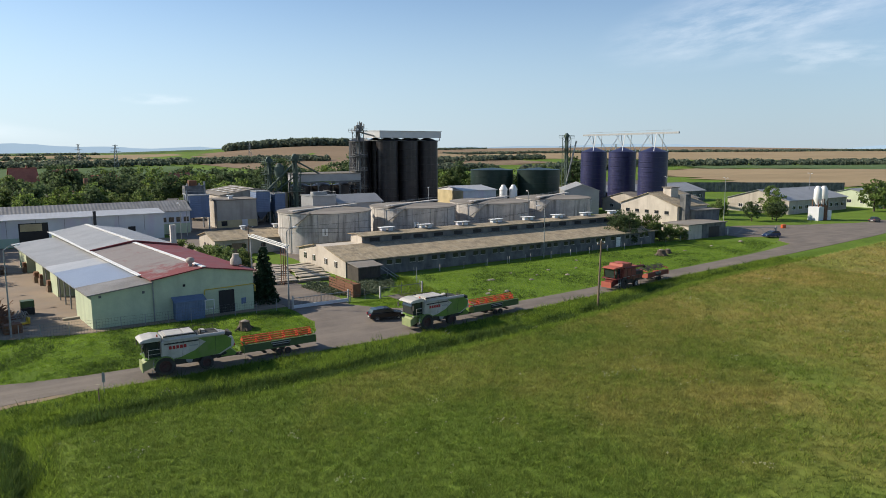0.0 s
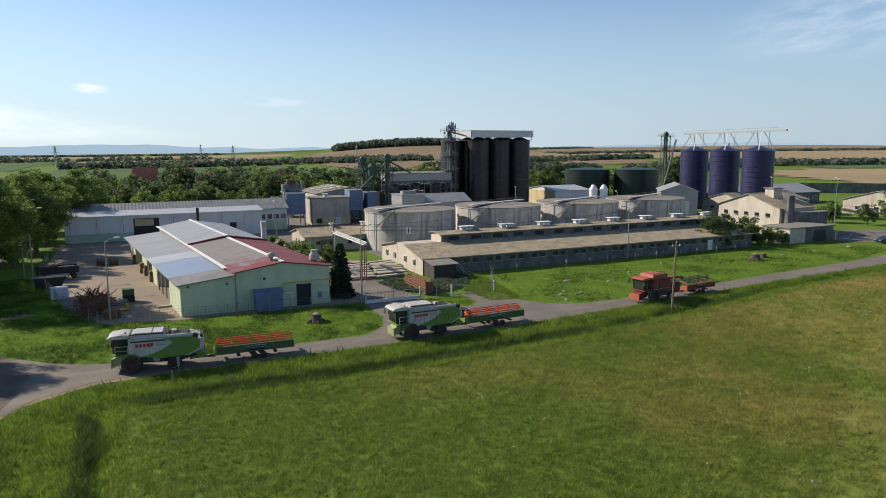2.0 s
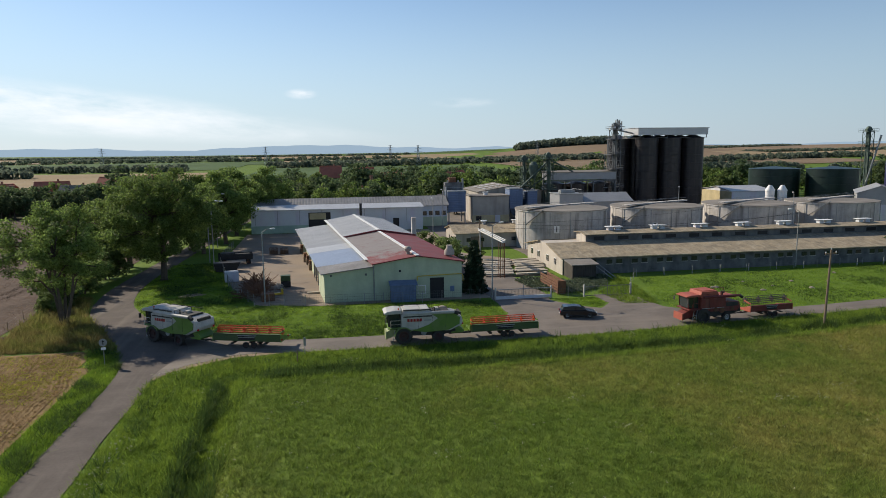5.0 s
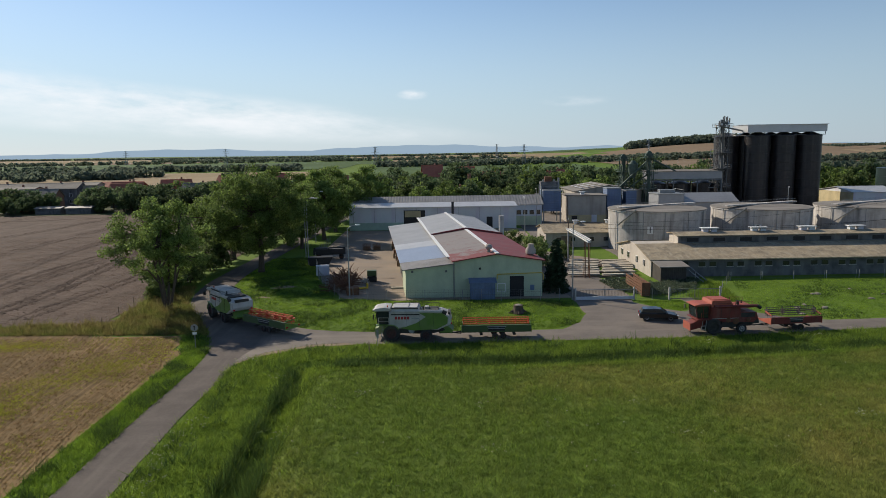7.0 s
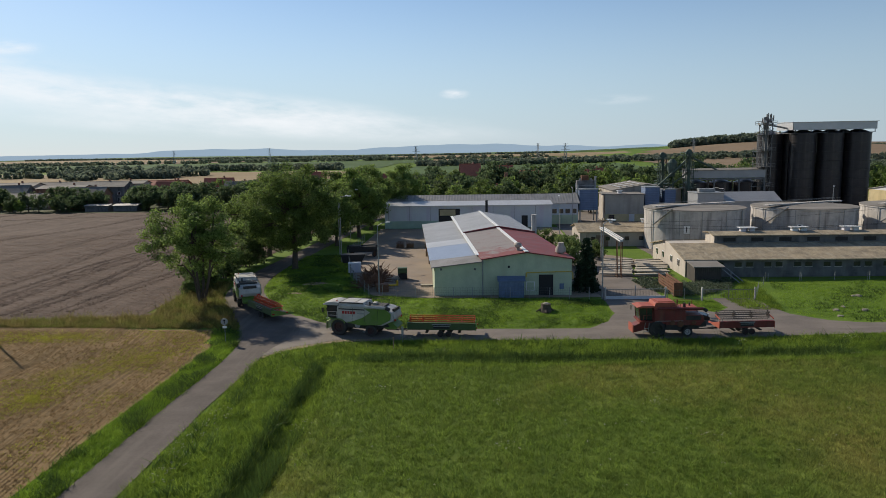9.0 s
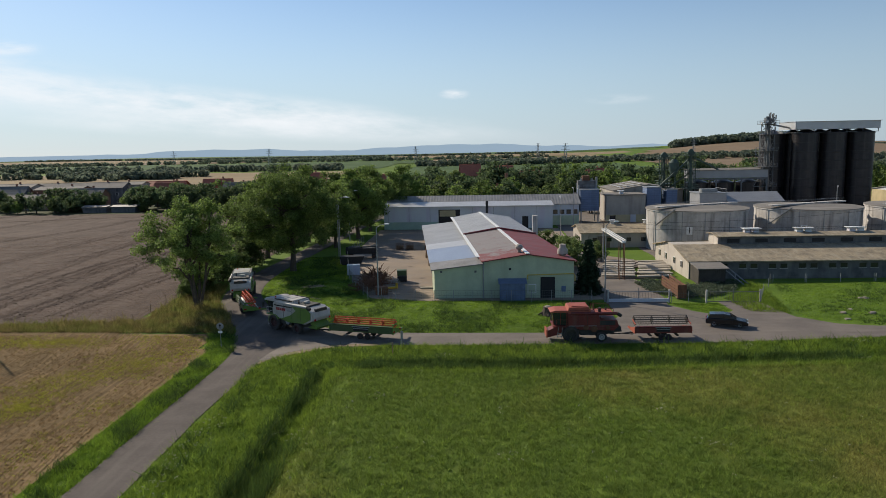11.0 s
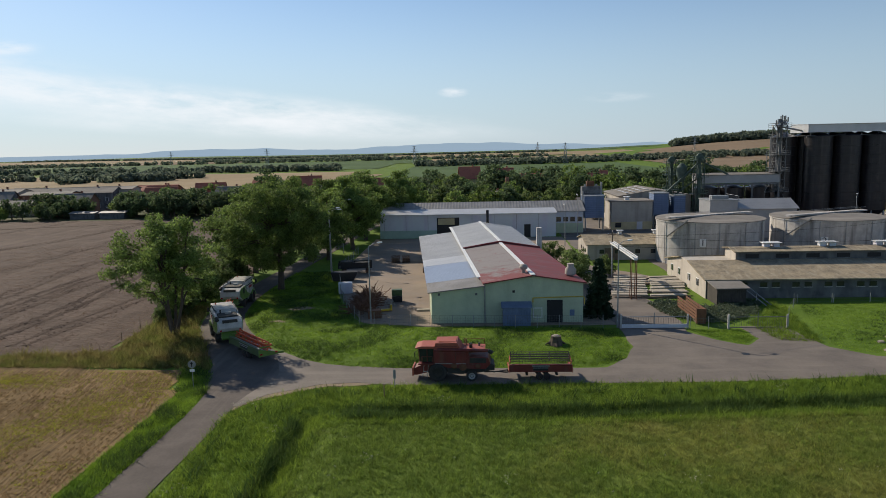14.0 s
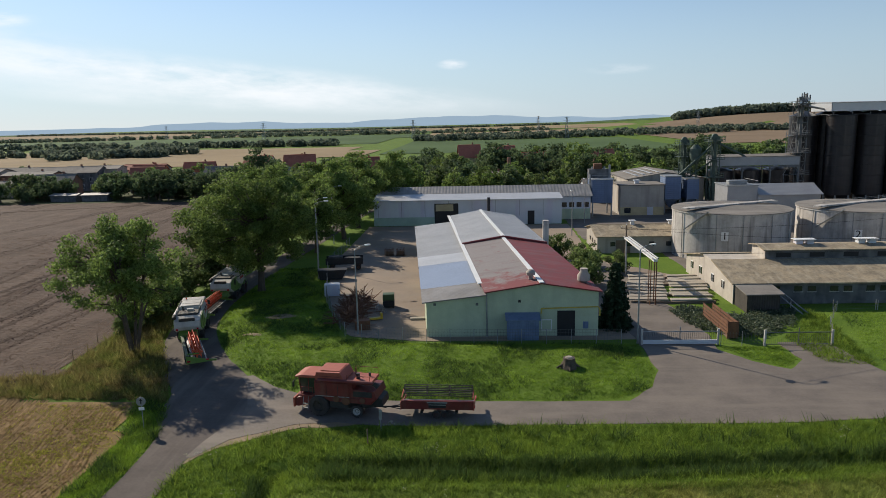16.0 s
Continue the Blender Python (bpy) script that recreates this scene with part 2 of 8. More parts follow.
# ---- mesh helpers ----
class Geo:
    """Collects vertices and faces; becomes one mesh."""

    def __init__(self):
        self.v, self.f, self.n = [], [], 0

    def add(self, verts, faces):
        k = self.n
        self.v.extend(tuple(p) for p in verts)
        self.f.extend(tuple(k + i for i in q) for q in faces)
        self.n += len(verts)
        return self

    def box(self, x0, x1, y0, y1, z0, z1, m=None, c=0.0):
        """A box; c: chamfer of its upright and top edges."""
        if c:
            bm = bmesh.new()
            bmesh.ops.create_cube(bm, size=1)
            bmesh.ops.scale(bm, vec=(x1 - x0, y1 - y0, z1 - z0), verts=bm.verts)
            bmesh.ops.translate(bm, vec=((x0 + x1) / 2, (y0 + y1) / 2, (z0 + z1) / 2), verts=bm.verts)
            bmesh.ops.bevel(bm, geom=bm.edges[:], offset=c, segments=2, affect="EDGES", profile=0.6)
            bm.verts.index_update()
            p = [v.co.copy() for v in bm.verts]
            q = [[v.index for v in f.verts] for f in bm.faces]
            bm.free()
        else:
            p = [Vector((x, y, z)) for z in (z0, z1) for x, y in ((x0, y0), (x1, y0), (x1, y1), (x0, y1))]
            q = [(3, 2, 1, 0), (4, 5, 6, 7), (0, 1, 5, 4), (1, 2, 6, 5), (2, 3, 7, 6), (3, 0, 4, 7)]
        return self.add([m @ a for a in p] if m else p, q)

    def prism(self, pts, a, b, axis="y", m=None, c=0.0):
        """A polygon in the plane across axis, pulled from a to b. For y: (x, z); for x: (y, z); for z: (x, y)."""
        put = {"y": lambda p, t: Vector((p[0], t, p[1])), "x": lambda p, t: Vector((t, p[0], p[1])), "z": lambda p, t: Vector((p[0], p[1], t))}[axis]
        n = len(pts)
        bm = bmesh.new()
        lo = [bm.verts.new(put(p, a)) for p in pts]
        hi = [bm.verts.new(put(p, b)) for p in pts]
        bm.faces.new(lo)
        bm.faces.new(hi)
        for i in range(n):
            bm.faces.new((lo[i], lo[(i + 1) % n], hi[(i + 1) % n], hi[i]))
        bmesh.ops.recalc_face_normals(bm, faces=bm.faces[:])
        if c:
            bmesh.ops.bevel(bm, geom=bm.edges[:], offset=c, segments=2, affect="EDGES", profile=0.6)
        bm.verts.index_update()
        p = [v.co.copy() for v in bm.verts]
        q = [[v.index for v in f.verts] for f in bm.faces]
        bm.free()
        return self.add([m @ v for v in p] if m else p, q)

    def lathe(self, prof, seg=24, m=None, axis="z", close=True):
        """Profile (r, h) turned about the axis."""
        p, q = [], []
        for r, h in prof:
            for i in range(seg):
                a = 2 * math.pi * i / seg
                c, s = r * math.cos(a), r * math.sin(a)
                p.append(Vector((c, s, h)) if axis == "z" else Vector((c, h, s)) if axis == "y" else Vector((h, c, s)))
        for k in range(len(prof) - 1):
            for i in range(seg):
                j = (i + 1) % seg
                q.append((k * seg + i, k * seg + j, (k + 1) * seg + j, (k + 1) * seg + i))
        if close:
            q.append(tuple(range(seg))[::-1])
            q.append(tuple((len(prof) - 1) * seg + i for i in range(seg)))
        return self.add([m @ v for v in p] if m else p, q)

    def bar(self, a, b, r=0.05, seg=6, r2=None):
        """A round bar from a to b."""
        a, b = Vector(a), Vector(b)
        d = b - a
        t = Matrix.Translation(a) @ d.to_track_quat("Z", "Y").to_matrix().to_4x4()
        return self.lathe([(r, 0), (r if r2 is None else r2, d.length)], seg, t)

    def beam(self, a, b, w=0.1, h=None):
        """A square bar from a to b."""
        a, b = Vector(a), Vector(b)
        d = b - a
        h = h or w
        t = Matrix.Translation(a) @ d.to_track_quat("Z", "Y").to_matrix().to_4x4()
        return self.box(-w / 2, w / 2, -h / 2, h / 2, 0, d.length, t)

    def tube(self, pts, r=0.05, seg=6):
        for a, b in zip(pts, pts[1:]):
            self.bar(a, b, r, seg)
        return self

    def mesh(self, name, material, smooth=False):
        me = bpy.data.meshes.new(name)
        me.from_pydata(self.v, [], self.f)
        me.materials.append(material)
        if smooth:
            me.polygons.foreach_set("use_smooth", [True] * len(me.polygons))
            me.set_sharp_from_angle(angle=radians(38))
        me.update()
        return me


def part(name, geo, material, parent, label="", smooth=False):
    ob = new(name, geo.mesh(name, material, smooth))
    ob.parent = parent
    return tagged(ob, label)


def thing(name, at, label, category, group="", kind=""):
    ob = new(name)
    ob.empty_display_size = 0.5
    ob.matrix_basis = at if isinstance(at, Matrix) else Matrix.Translation(at)
    return tagged(ob, label, category, group, kind)


def solo(name, geo, material, label, category, at=(0, 0, 0), group="", kind="", smooth=False):
    ob = new(name, geo.mesh(name, material, smooth))
    ob.matrix_basis = at if isinstance(at, Matrix) else Matrix.Translation(at)
    return tagged(ob, label, category, group, kind)


# ---- ground ----
MEADOW_TOP = ((-400, 60), (1.5, 58), (20, 57.2), (48, 59.5), (66, 62.3), (89, 67.3), (172, 74.8), (300, 84), (900, 130))
ROAD = ((-1.5, 70.0, 4.4), (4, 68.6, 4.9), (10, 68.0, 5.0), (28, 68.1, 4.6), (40, 68.6, 5.2), (56, 70.0, 4.6), (74, 71.4, 4.0), (96, 74.2, 4.2), (130, 77.6, 5.0), (150, 80.4, 6.6), (187, 84.6, 7.2), (240, 92.5, 7.0), (400, 120, 7.0))


def along(rows, x):
    for a, b in zip(rows, rows[1:]):
        if x <= b[0]:
            t = max(0.0, (x - a[0]) / (b[0] - a[0]))
            return a[1] + (b[1] - a[1]) * t
    return rows[-1][1]


def smooth01(t):
    t = min(1.0, max(0.0, t))
    return t * t * (3 - 2 * t)


ISLAND = [(27.3, 70.7), (31.0, 73.7), (32.3, 78), (32.4, 85.9), (9, 86.6), (-0.6, 88.8), (-3.2, 96), (-6.2, 106), (-10.6, 128), (-18.7, 128), (-18.8, 114), (-18.6, 105), (-17.7, 97.5), (-15.8, 91), (-11.5, 82.6), (-7, 77.2), (-4, 74.2), (-1, 72.4), (2, 71), (8, 70.7)]


def inside_poly(x, y, poly):
    c = False
    for (x0, y0), (x1, y1) in zip(poly, poly[1:] + poly[:1]):
        if (y0 > y) != (y1 > y) and x < x0 + (y - y0) / (y1 - y0) * (x1 - x0):
            c = not c
    return c


def edge_distance(x, y, a, b):
    dx, dy = b[0] - a[0], b[1] - a[1]
    t = min(1.0, max(0.0, ((x - a[0]) * dx + (y - a[1]) * dy) / (dx * dx + dy * dy)))
    return math.hypot(x - a[0] - t * dx, y - a[1] - t * dy)


def land(x, y):
    """Height of the ground."""
    z = 0.0
    top = along(MEADOW_TOP, x)
    inside = min(top - y, (x - 1.5)) if x > -30 else -50
    if -9 < inside < 400 and x > -8:
        if inside > 0:
            z += 0.55 * smooth01(inside / 3)
        z -= (0.52 + 0.25 * noise.noise(Vector((x * 0.2, y * 0.2, 6)))) * math.exp(-((inside + 0.8 + 0.6 * noise.noise(Vector((x * 0.13, y * 0.13, 3)))) / 0.9) ** 2)
    # lumpy grassed bank below the fenced yard
    if -20 < x < 33 and 70 < y < 129 and inside_poly(x, y, ISLAND):
        d = min(edge_distance(x, y, a, b) for a, b in zip(ISLAND, ISLAND[1:] + ISLAND[:1]))
        z += smooth01(d / 2.6) * (0.34 + 0.5 * noise.noise(Vector((x * 0.21, y * 0.21, 2.5))) + 0.16 * noise.noise(Vector((x * 0.6, y * 0.6, 8))))
    # uneven pasture
    if 54 < x < 150 and 76 < y < 100:
        z += 0.22 * smooth01((y - 77.5 - 0.09 * (x - 60)) / 4) * smooth01((100 - y) / 4) * noise.noise(Vector((x * 0.16, y * 0.2, 4.5)))
    far = math.hypot(x, y)
    if far > 420:
        g = smooth01((far - 420) / 700)
        z += 6 * smooth01((far - 900) / 2600) + g * (6 * noise.noise(Vector((x / 900, y / 900, 0.3))) + 1.0)
        for hx, hy, hr, hh in ((560, 1290, 230, 25), (1200, 2800, 600, 24), (1250, 1350, 500, 6), (2600, 2100, 900, 24)):
            d2 = ((x - hx) ** 2 + (y - hy) ** 2) / hr ** 2
            if d2 < 9:
                z += g * hh * math.exp(-d2)
    return z


def spread(lo, hi, near_lo, near_hi, step):
    """Grid lines: close together in the near part, wider and wider outside it."""
    xs = list(np.arange(near_lo, near_hi + 0.01, step))
    s, x = step, near_hi
    while x < hi:
        s *= 1.22
        x = min(hi, x + min(s, 110))
        xs.append(x)
    s, x = step, near_lo
    while x > lo:
        s *= 1.22
        x = max(lo, x - min(s, 110))
        xs.insert(0, x)
    return xs


def sheet(xs, ys, lift=0.0):
    g = Geo()
    w = len(xs)
    g.add([(x, y, land(x, y) + lift) for y in ys for x in xs],
          [(j * w + i, j * w + i + 1, (j + 1) * w + i + 1, (j + 1) * w + i) for j in range(len(ys) - 1) for i in range(w - 1)])
    return g


solo("ground", sheet(spread(-4600, 4600, -21, 100, 0.9), spread(-600, 4800, 24, 112, 0.9)), M["turf"], "green grassy ground that runs out to the horizon", "ground", kind="structure", smooth=True)


def flat(poly, z=0.02, wob=0.0):
    """A thin slab over a polygon, with an uneven outline."""
    pts = []
    for (x0, y0), (x1, y1) in zip(poly, poly[1:] + poly[:1]):
        n = max(1, int(math.hypot(x1 - x0, y1 - y0) / 1.2)) if wob else 1
        for i in range(n):
            x, y = x0 + (x1 - x0) * i / n, y0 + (y1 - y0) * i / n
            pts.append((x + wob * noise.noise(Vector((x * 0.6, y * 0.6, 1))), y + wob * noise.noise(Vector((x * 0.6, y * 0.6, 7)))))
    return Geo().prism(pts, -0.2, z, "z")


def curve(pts, n=8):
    """Catmull-Rom through the points."""
    out = []
    p = [pts[0], *pts, pts[-1]]
    for i in range(1, len(p) - 2):
        for k in range(n):
            t = k / n
            out.append(tuple(0.5 * (2 * b + (c - a) * t + (2 * a - 5 * b + 4 * c - d) * t * t + (3 * b - a - 3 * c + d) * t ** 3)
                             for a, b, c, d in zip(p[i - 1], p[i], p[i + 1], p[i + 2])))
    return out + [tuple(pts[-1])]


def ribbon(rows, z, wob=0.0, n=8, extra=0.0):
    """A road of changing width along rows (x, y, width)."""
    c = curve(rows, n)
    g = Geo()
    v, f = [], []
    for i, (x, y, w) in enumerate(c):
        a, b = c[max(0, i - 1)], c[min(len(c) - 1, i + 1)]
        dx, dy = b[0] - a[0], b[1] - a[1]
        k = math.hypot(dx, dy)
        nx, ny = -dy / k, dx / k
        w1 = (w / 2 + extra) + wob * noise.noise(Vector((x * 0.5, y * 0.5, 3)))
        w2 = (w / 2 + extra) + wob * noise.noise(Vector((x * 0.5, y * 0.5, 9)))
        for s, zz in ((w1, -0.15), (w1, z), (w1 * 0.4, z + 0.03), (-w2 * 0.4, z + 0.03), (-w2, z), (-w2, -0.15)):
            v.append((x + nx * s, y + ny * s, zz))
    for i in range(len(c) - 1):
        for k in range(5):
            f.append((i * 6 + k, (i + 1) * 6 + k, (i + 1) * 6 + k + 1, i * 6 + k + 1))
    return g.add(v, f)


LANE = ((-8.6, -60, 3.7), (-8.5, 10, 3.7), (-8.5, 32, 3.7), (-8.6, 45, 3.5), (-8.3, 56, 3.6), (-8.4, 60, 3.7), (-8.2, 64, 5.0), (-8.4, 68, 8.0), (-10.0, 74, 7.2), (-14.5, 81, 6.6), (-18.5, 90, 5.6), (-20.2, 97, 5.0), (-21.0, 105, 4.6), (-21.0, 114, 4.2), (-20.2, 130, 4.2), (-18.5, 160, 4.2), (-16, 200, 4.2), (-10, 260, 4.2))
solo("road", ribbon(ROAD, 0.05, 0.12), M["asphalt"], "worn grey asphalt village road", "road", kind="structure", smooth=True)
solo("side_road", ribbon(LANE, 0.058, 0.12), M["lane"], "narrow grey asphalt lane with worn edges", "road", kind="structure", smooth=True)
solo("road_junction", flat([(-9, 61), (-6.3, 60), (-4.5, 63), (0, 65.7), (4, 66.3), (8, 66.4), (8, 70.2), (2, 70.8), (-1, 72.2), (-4, 74), (-7, 77), (-12, 76), (-11.5, 69)], 0.066, 0.15), M["asphalt"], "asphalt road junction, dusty at its edge", "road", kind="structure")
solo("road_edge", flat([(-7.2, 58.2), (-5.0, 61.6), (-0.5, 64.7), (4, 65.6), (12, 65.6), (12, 66.6), (2, 67.2), (-4, 65), (-7.2, 62)], 0.045, 0.5), M["gravel"], "sandy gravel edge of the road bend", "road edge", kind="structure")
solo("entrance", flat([(27.5, 69.5), (31, 73.5), (32.5, 78), (32.8, 88.2), (40.8, 88.2), (40.4, 83.8), (42.5, 80.3), (45.3, 77.8), (47.6, 80.6), (47.4, 86), (52.6, 86), (53.7, 76.9), (57, 73.6), (62, 72), (62, 70), (28, 68.4)], 0.072, 0.3), M["asphalt"], "grey asphalt yard entrance with dusty patches", "entrance", kind="structure")
solo("yard", flat([(0.3, 89.5), (9, 87.4), (33, 87.6), (41, 88), (41, 97), (39.2, 108), (47, 118), (36, 133), (37, 175), (-10, 175), (-10, 128), (-5, 104)], 0.04, 0.3), M["concrete"], "dusty beige concrete factory yard", "yard", kind="structure")
solo("drive", flat([(32.9, 88.0), (41.0, 87.8), (40.6, 97), (39.4, 106), (40.5, 116), (36.5, 132), (33.2, 132), (32.4, 110), (31.2, 96)], 0.078, 0.4), M["asphalt"], "dusty asphalt drive from the gate into the works", "drive", kind="structure")
for k, (cx, cy, rx, ry) in enumerate(((-9.8, 96.6, 2.6, 1.1), (-11.0, 88.9, 1.5, 0.7))):
    g = Geo()
    ring = [(cx + rx * (0.8 + 0.3 * noise.noise(Vector((math.cos(a) * 2, math.sin(a) * 2, k)))) * math.cos(a), cy + ry * (0.8 + 0.3 * noise.noise(Vector((math.sin(a) * 2, math.cos(a) * 2, k)))) * math.sin(a)) for a in np.linspace(0, 2 * math.pi, 22)[:-1]]
    ring = [(cx + (x - cx) * f, cy + (y - cy) * f) for f in (1.0, 0.6, 0.2) for x, y in ring]
    g.add([(x, y, land(x, y) + (0.03 if n < 21 else 0.10)) for n, (x, y) in enumerate(ring)], [(q * 21 + i, q * 21 + (i + 1) % 21, (q + 1) * 21 + (i + 1) % 21, (q + 1) * 21 + i) for q in (0, 1) for i in range(21)] + [tuple(range(42, 63))])
    solo("bare_patch", g, M["gravel"], "bare sandy soil patch on the grassed bank", "bare soil", kind="structure", smooth=True)
solo("works_yard", flat([(49, 124), (160, 124), (160, 225), (30, 225), (30, 190), (37.2, 190), (37.2, 153), (49, 151)], 0.035, 0.4), M["asphalt"], "dark asphalt works yard between tanks and mill", "yard", kind="structure")
solo("forecourt", flat([(146, 80), (151, 88), (158, 92), (150, 97), (150, 112), (171, 112), (186, 104), (205, 97), (240, 96), (240, 90), (187, 82)], 0.064, 0.4), M["asphalt"], "wide grey asphalt forecourt by the gate", "yard", kind="structure")


def field(poly, lift, material, label, step=14, name="field"):
    xs = [p[0] for p in poly]
    ys = [p[1] for p in poly]
    g = Geo()
    nx, ny = max(2, int((max(xs) - min(xs)) / step)), max(2, int((max(ys) - min(ys)) / step))
    gx, gy = np.linspace(min(xs), max(xs), nx + 1), np.linspace(min(ys), max(ys), ny + 1)
    idx, v, f = {}, [], []
    for j in range(ny):
        for i in range(nx):
            if inside_poly((gx[i] + gx[i + 1]) / 2, (gy[j] + gy[j + 1]) / 2, poly):
                q = []
                for a, b in ((i, j), (i + 1, j), (i + 1, j + 1), (i, j + 1)):
                    if (a, b) not in idx:
                        idx[a, b] = len(v)
                        v.append((gx[a], gy[b], land(gx[a], gy[b]) + lift))
                    q.append(idx[a, b])
                f.append(q)
    return solo(name, g.add(v, f), material, label, "field", kind="structure", smooth=True)


field([(-27, 76), (-29.5, 100), (-27, 130), (-25, 238), (-240, 238), (-240, 74), (-80, 73.5), (-30, 73)], 0.06, M["tilled"], "brown harvested field with darker wheel tracks", 1.5)
field([(-13.2, -60), (-13.2, 62), (-15.5, 70.5), (-30, 71.5), (-240, 72), (-240, -60)], 0.06, M["stubble"], "yellow straw stubble field with weeds coming through", 1.5)
# dark garden ground; the shade of trees and houses is in its colour
M["gardens"] = mat("garden_shade_tone", (0.055, 0.075, 0.03), (0.085, 0.08, 0.045), 0.95, 0, 0.08, 1.0, 0.5, 0.3, space="World", spec=0.1)
field([(-300, 241), (-26, 241), (-8, 214), (70, 226), (130, 226), (130, 345), (-300, 360)], 0.05, M["gardens"], "village gardens and yards, tree shade put into their dark colour", 6, "gardens")
field([(1.6, -80), (1.6, 55.5), (20, 55.2), (48, 57.3), (66, 60), (89, 65), (172, 72.6), (300, 81), (700, 112), (700, -80)], 0.03, M["meadow"], "wide meadow, green turning straw yellow", 1.4, "meadow")


# ---- building materials ----
M["green_wall"] = mat("pale_green_render", (0.50, 0.56, 0.39), (0.41, 0.465, 0.325), 0.85, 0, 0.45, 6, 0.1, 0.08, streak=((0.9, 0.9, 0.12), 0.45, (0.33, 0.36, 0.265)))
M["white_wall"] = mat("off_white_cladding", (0.62, 0.64, 0.66), (0.52, 0.54, 0.56), 0.6, 0, 0.15, 4, 0.1, 0.05, streak=((0.4, 0.4, 0.05), 0.3, (0.45, 0.26, 0.5)))
M["mint"] = mat("mint_plinth", (0.38, 0.50, 0.42), None, 0.8, 0, 0.3, 5, 0.1, 0.06)
M["beige"] = mat("beige_render", (0.45, 0.405, 0.345), (0.35, 0.315, 0.27), 0.9, 0, 0.25, 5, 0.1, 0.1, streak=((0.8, 0.8, 0.06), 0.6, (0.22, 0.195, 0.165)))
M["pink"] = mat("cream_render", (0.52, 0.47, 0.40), (0.42, 0.375, 0.32), 0.9, 0, 0.4, 5, 0.1, 0.1, streak=((0.9, 0.9, 0.12), 0.5, (0.30, 0.265, 0.225)))
# grey render, darkened so that it carries the shade of the barn's front
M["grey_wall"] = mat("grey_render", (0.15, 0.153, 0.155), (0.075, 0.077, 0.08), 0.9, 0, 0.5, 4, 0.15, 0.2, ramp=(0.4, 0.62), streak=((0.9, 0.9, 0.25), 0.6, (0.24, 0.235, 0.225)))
M["yellow_wall"] = mat("yellow_render", (0.55, 0.46, 0.27), None, 0.9, 0, 0.3, 5, 0.1, 0.08)
M["cast"] = mat("stained_concrete", (0.52, 0.49, 0.455), (0.30, 0.28, 0.258), 0.9, 0, 0.3, 3, 0.2, 0.14, ramp=(0.4, 0.7), streak=((1.1, 1.1, 0.07), 0.8, (0.13, 0.12, 0.112)))
M["tar"] = mat("tarred_roof", (0.22, 0.198, 0.17), (0.145, 0.132, 0.116), 0.9, 0, 0.25, 3, 0.2, 0.22, streak=((0.08, 0.5, 1), 0.5, (0.28, 0.262, 0.232)))
M["felt"] = mat("lichened_roof", (0.36, 0.29, 0.19), (0.20, 0.165, 0.115), 0.95, 0, 0.6, 3.5, 0.5, 0.45, ramp=(0.38, 0.66), streak=((1.6, 0.5, 1), 0.6, (0.44, 0.385, 0.285)))
M["tin"] = mat("grey_roof_sheet", (0.36, 0.36, 0.36), (0.28, 0.285, 0.29), 0.5, 0.2, 0.2, 5, 0, 0.06, wave=("Y", 0.35, 0.03), streak=((0.06, 0.5, 1), 0.3, (0.30, 0.29, 0.27)))
M["tin_dull"] = mat("dull_roof_sheet", (0.25, 0.24, 0.23), (0.17, 0.16, 0.15), 0.6, 0.1, 0.3, 5, 0, 0.1, wave=("Y", 0.35, 0.03), streak=((0.5, 0.08, 1), 0.4, (0.13, 0.10, 0.08)))
M["dark_board"] = mat("dark_boards", (0.07, 0.06, 0.05), (0.045, 0.04, 0.035), 0.9, 0, 0.8, 6, 0, 0.2, wave=("X", 0.3, 0.03))
M["stone"] = mat("field_stone", (0.30, 0.26, 0.21), (0.20, 0.17, 0.14), 0.9, 0, 1.5, 6, 0.3, 0.2, objrand=0.2)
M["tin_x"] = mat("ribbed_roof_sheet", (0.30, 0.295, 0.285), (0.20, 0.195, 0.185), 0.6, 0.2, 0.3, 5, 0, 0.12, wave=("X", 0.8, 0.035), streak=((0.7, 0.05, 1), 0.6, (0.16, 0.15, 0.145)))
M["tin_light"] = mat("bright_roof_sheet", (0.52, 0.52, 0.52), (0.45, 0.455, 0.46), 0.45, 0.3, 0.3, 5, 0, 0.05, wave=("Y", 0.35, 0.03))
M["tin_blue"] = mat("bluish_roof_sheet", (0.33, 0.38, 0.47), (0.30, 0.345, 0.43), 0.4, 0.35, 0.3, 5, 0, 0.04, wave=("Y", 0.35, 0.03))
M["red_roof"] = mat("worn_red_roof", (0.185, 0.028, 0.03), (0.145, 0.05, 0.048), 0.65, 0, 0.5, 4, 0.1, 0.2, ramp=(0.45, 0.66), streak=((0.06, 0.6, 1), 0.5, (0.20, 0.115, 0.108)))
M["red_worn"] = mat("faded_red_roof", (0.175, 0.035, 0.035), (0.20, 0.178, 0.17), 0.7, 0, 0.5, 4, 0.1, 0.18, ramp=(0.42, 0.6), grad=(-31, -19, 0.2, "Y"), streak=((0.06, 0.6, 1), 0.5, (0.13, 0.075, 0.072)))
M["tile"] = mat("red_tiles", (0.42, 0.14, 0.085), (0.33, 0.10, 0.065), 0.85, 0, 0.5, 3, 0.2, 0.2, objrand=0.25)
M["white"] = mat("white_paint", (0.75, 0.75, 0.73), (0.66, 0.66, 0.64), 0.5, 0, 0.4, 6, 0.05, 0.04)
M["black_pipe"] = mat("black_metal", (0.03, 0.03, 0.033), None, 0.5, 0.3, 1, 8, 0.05, 0.1)
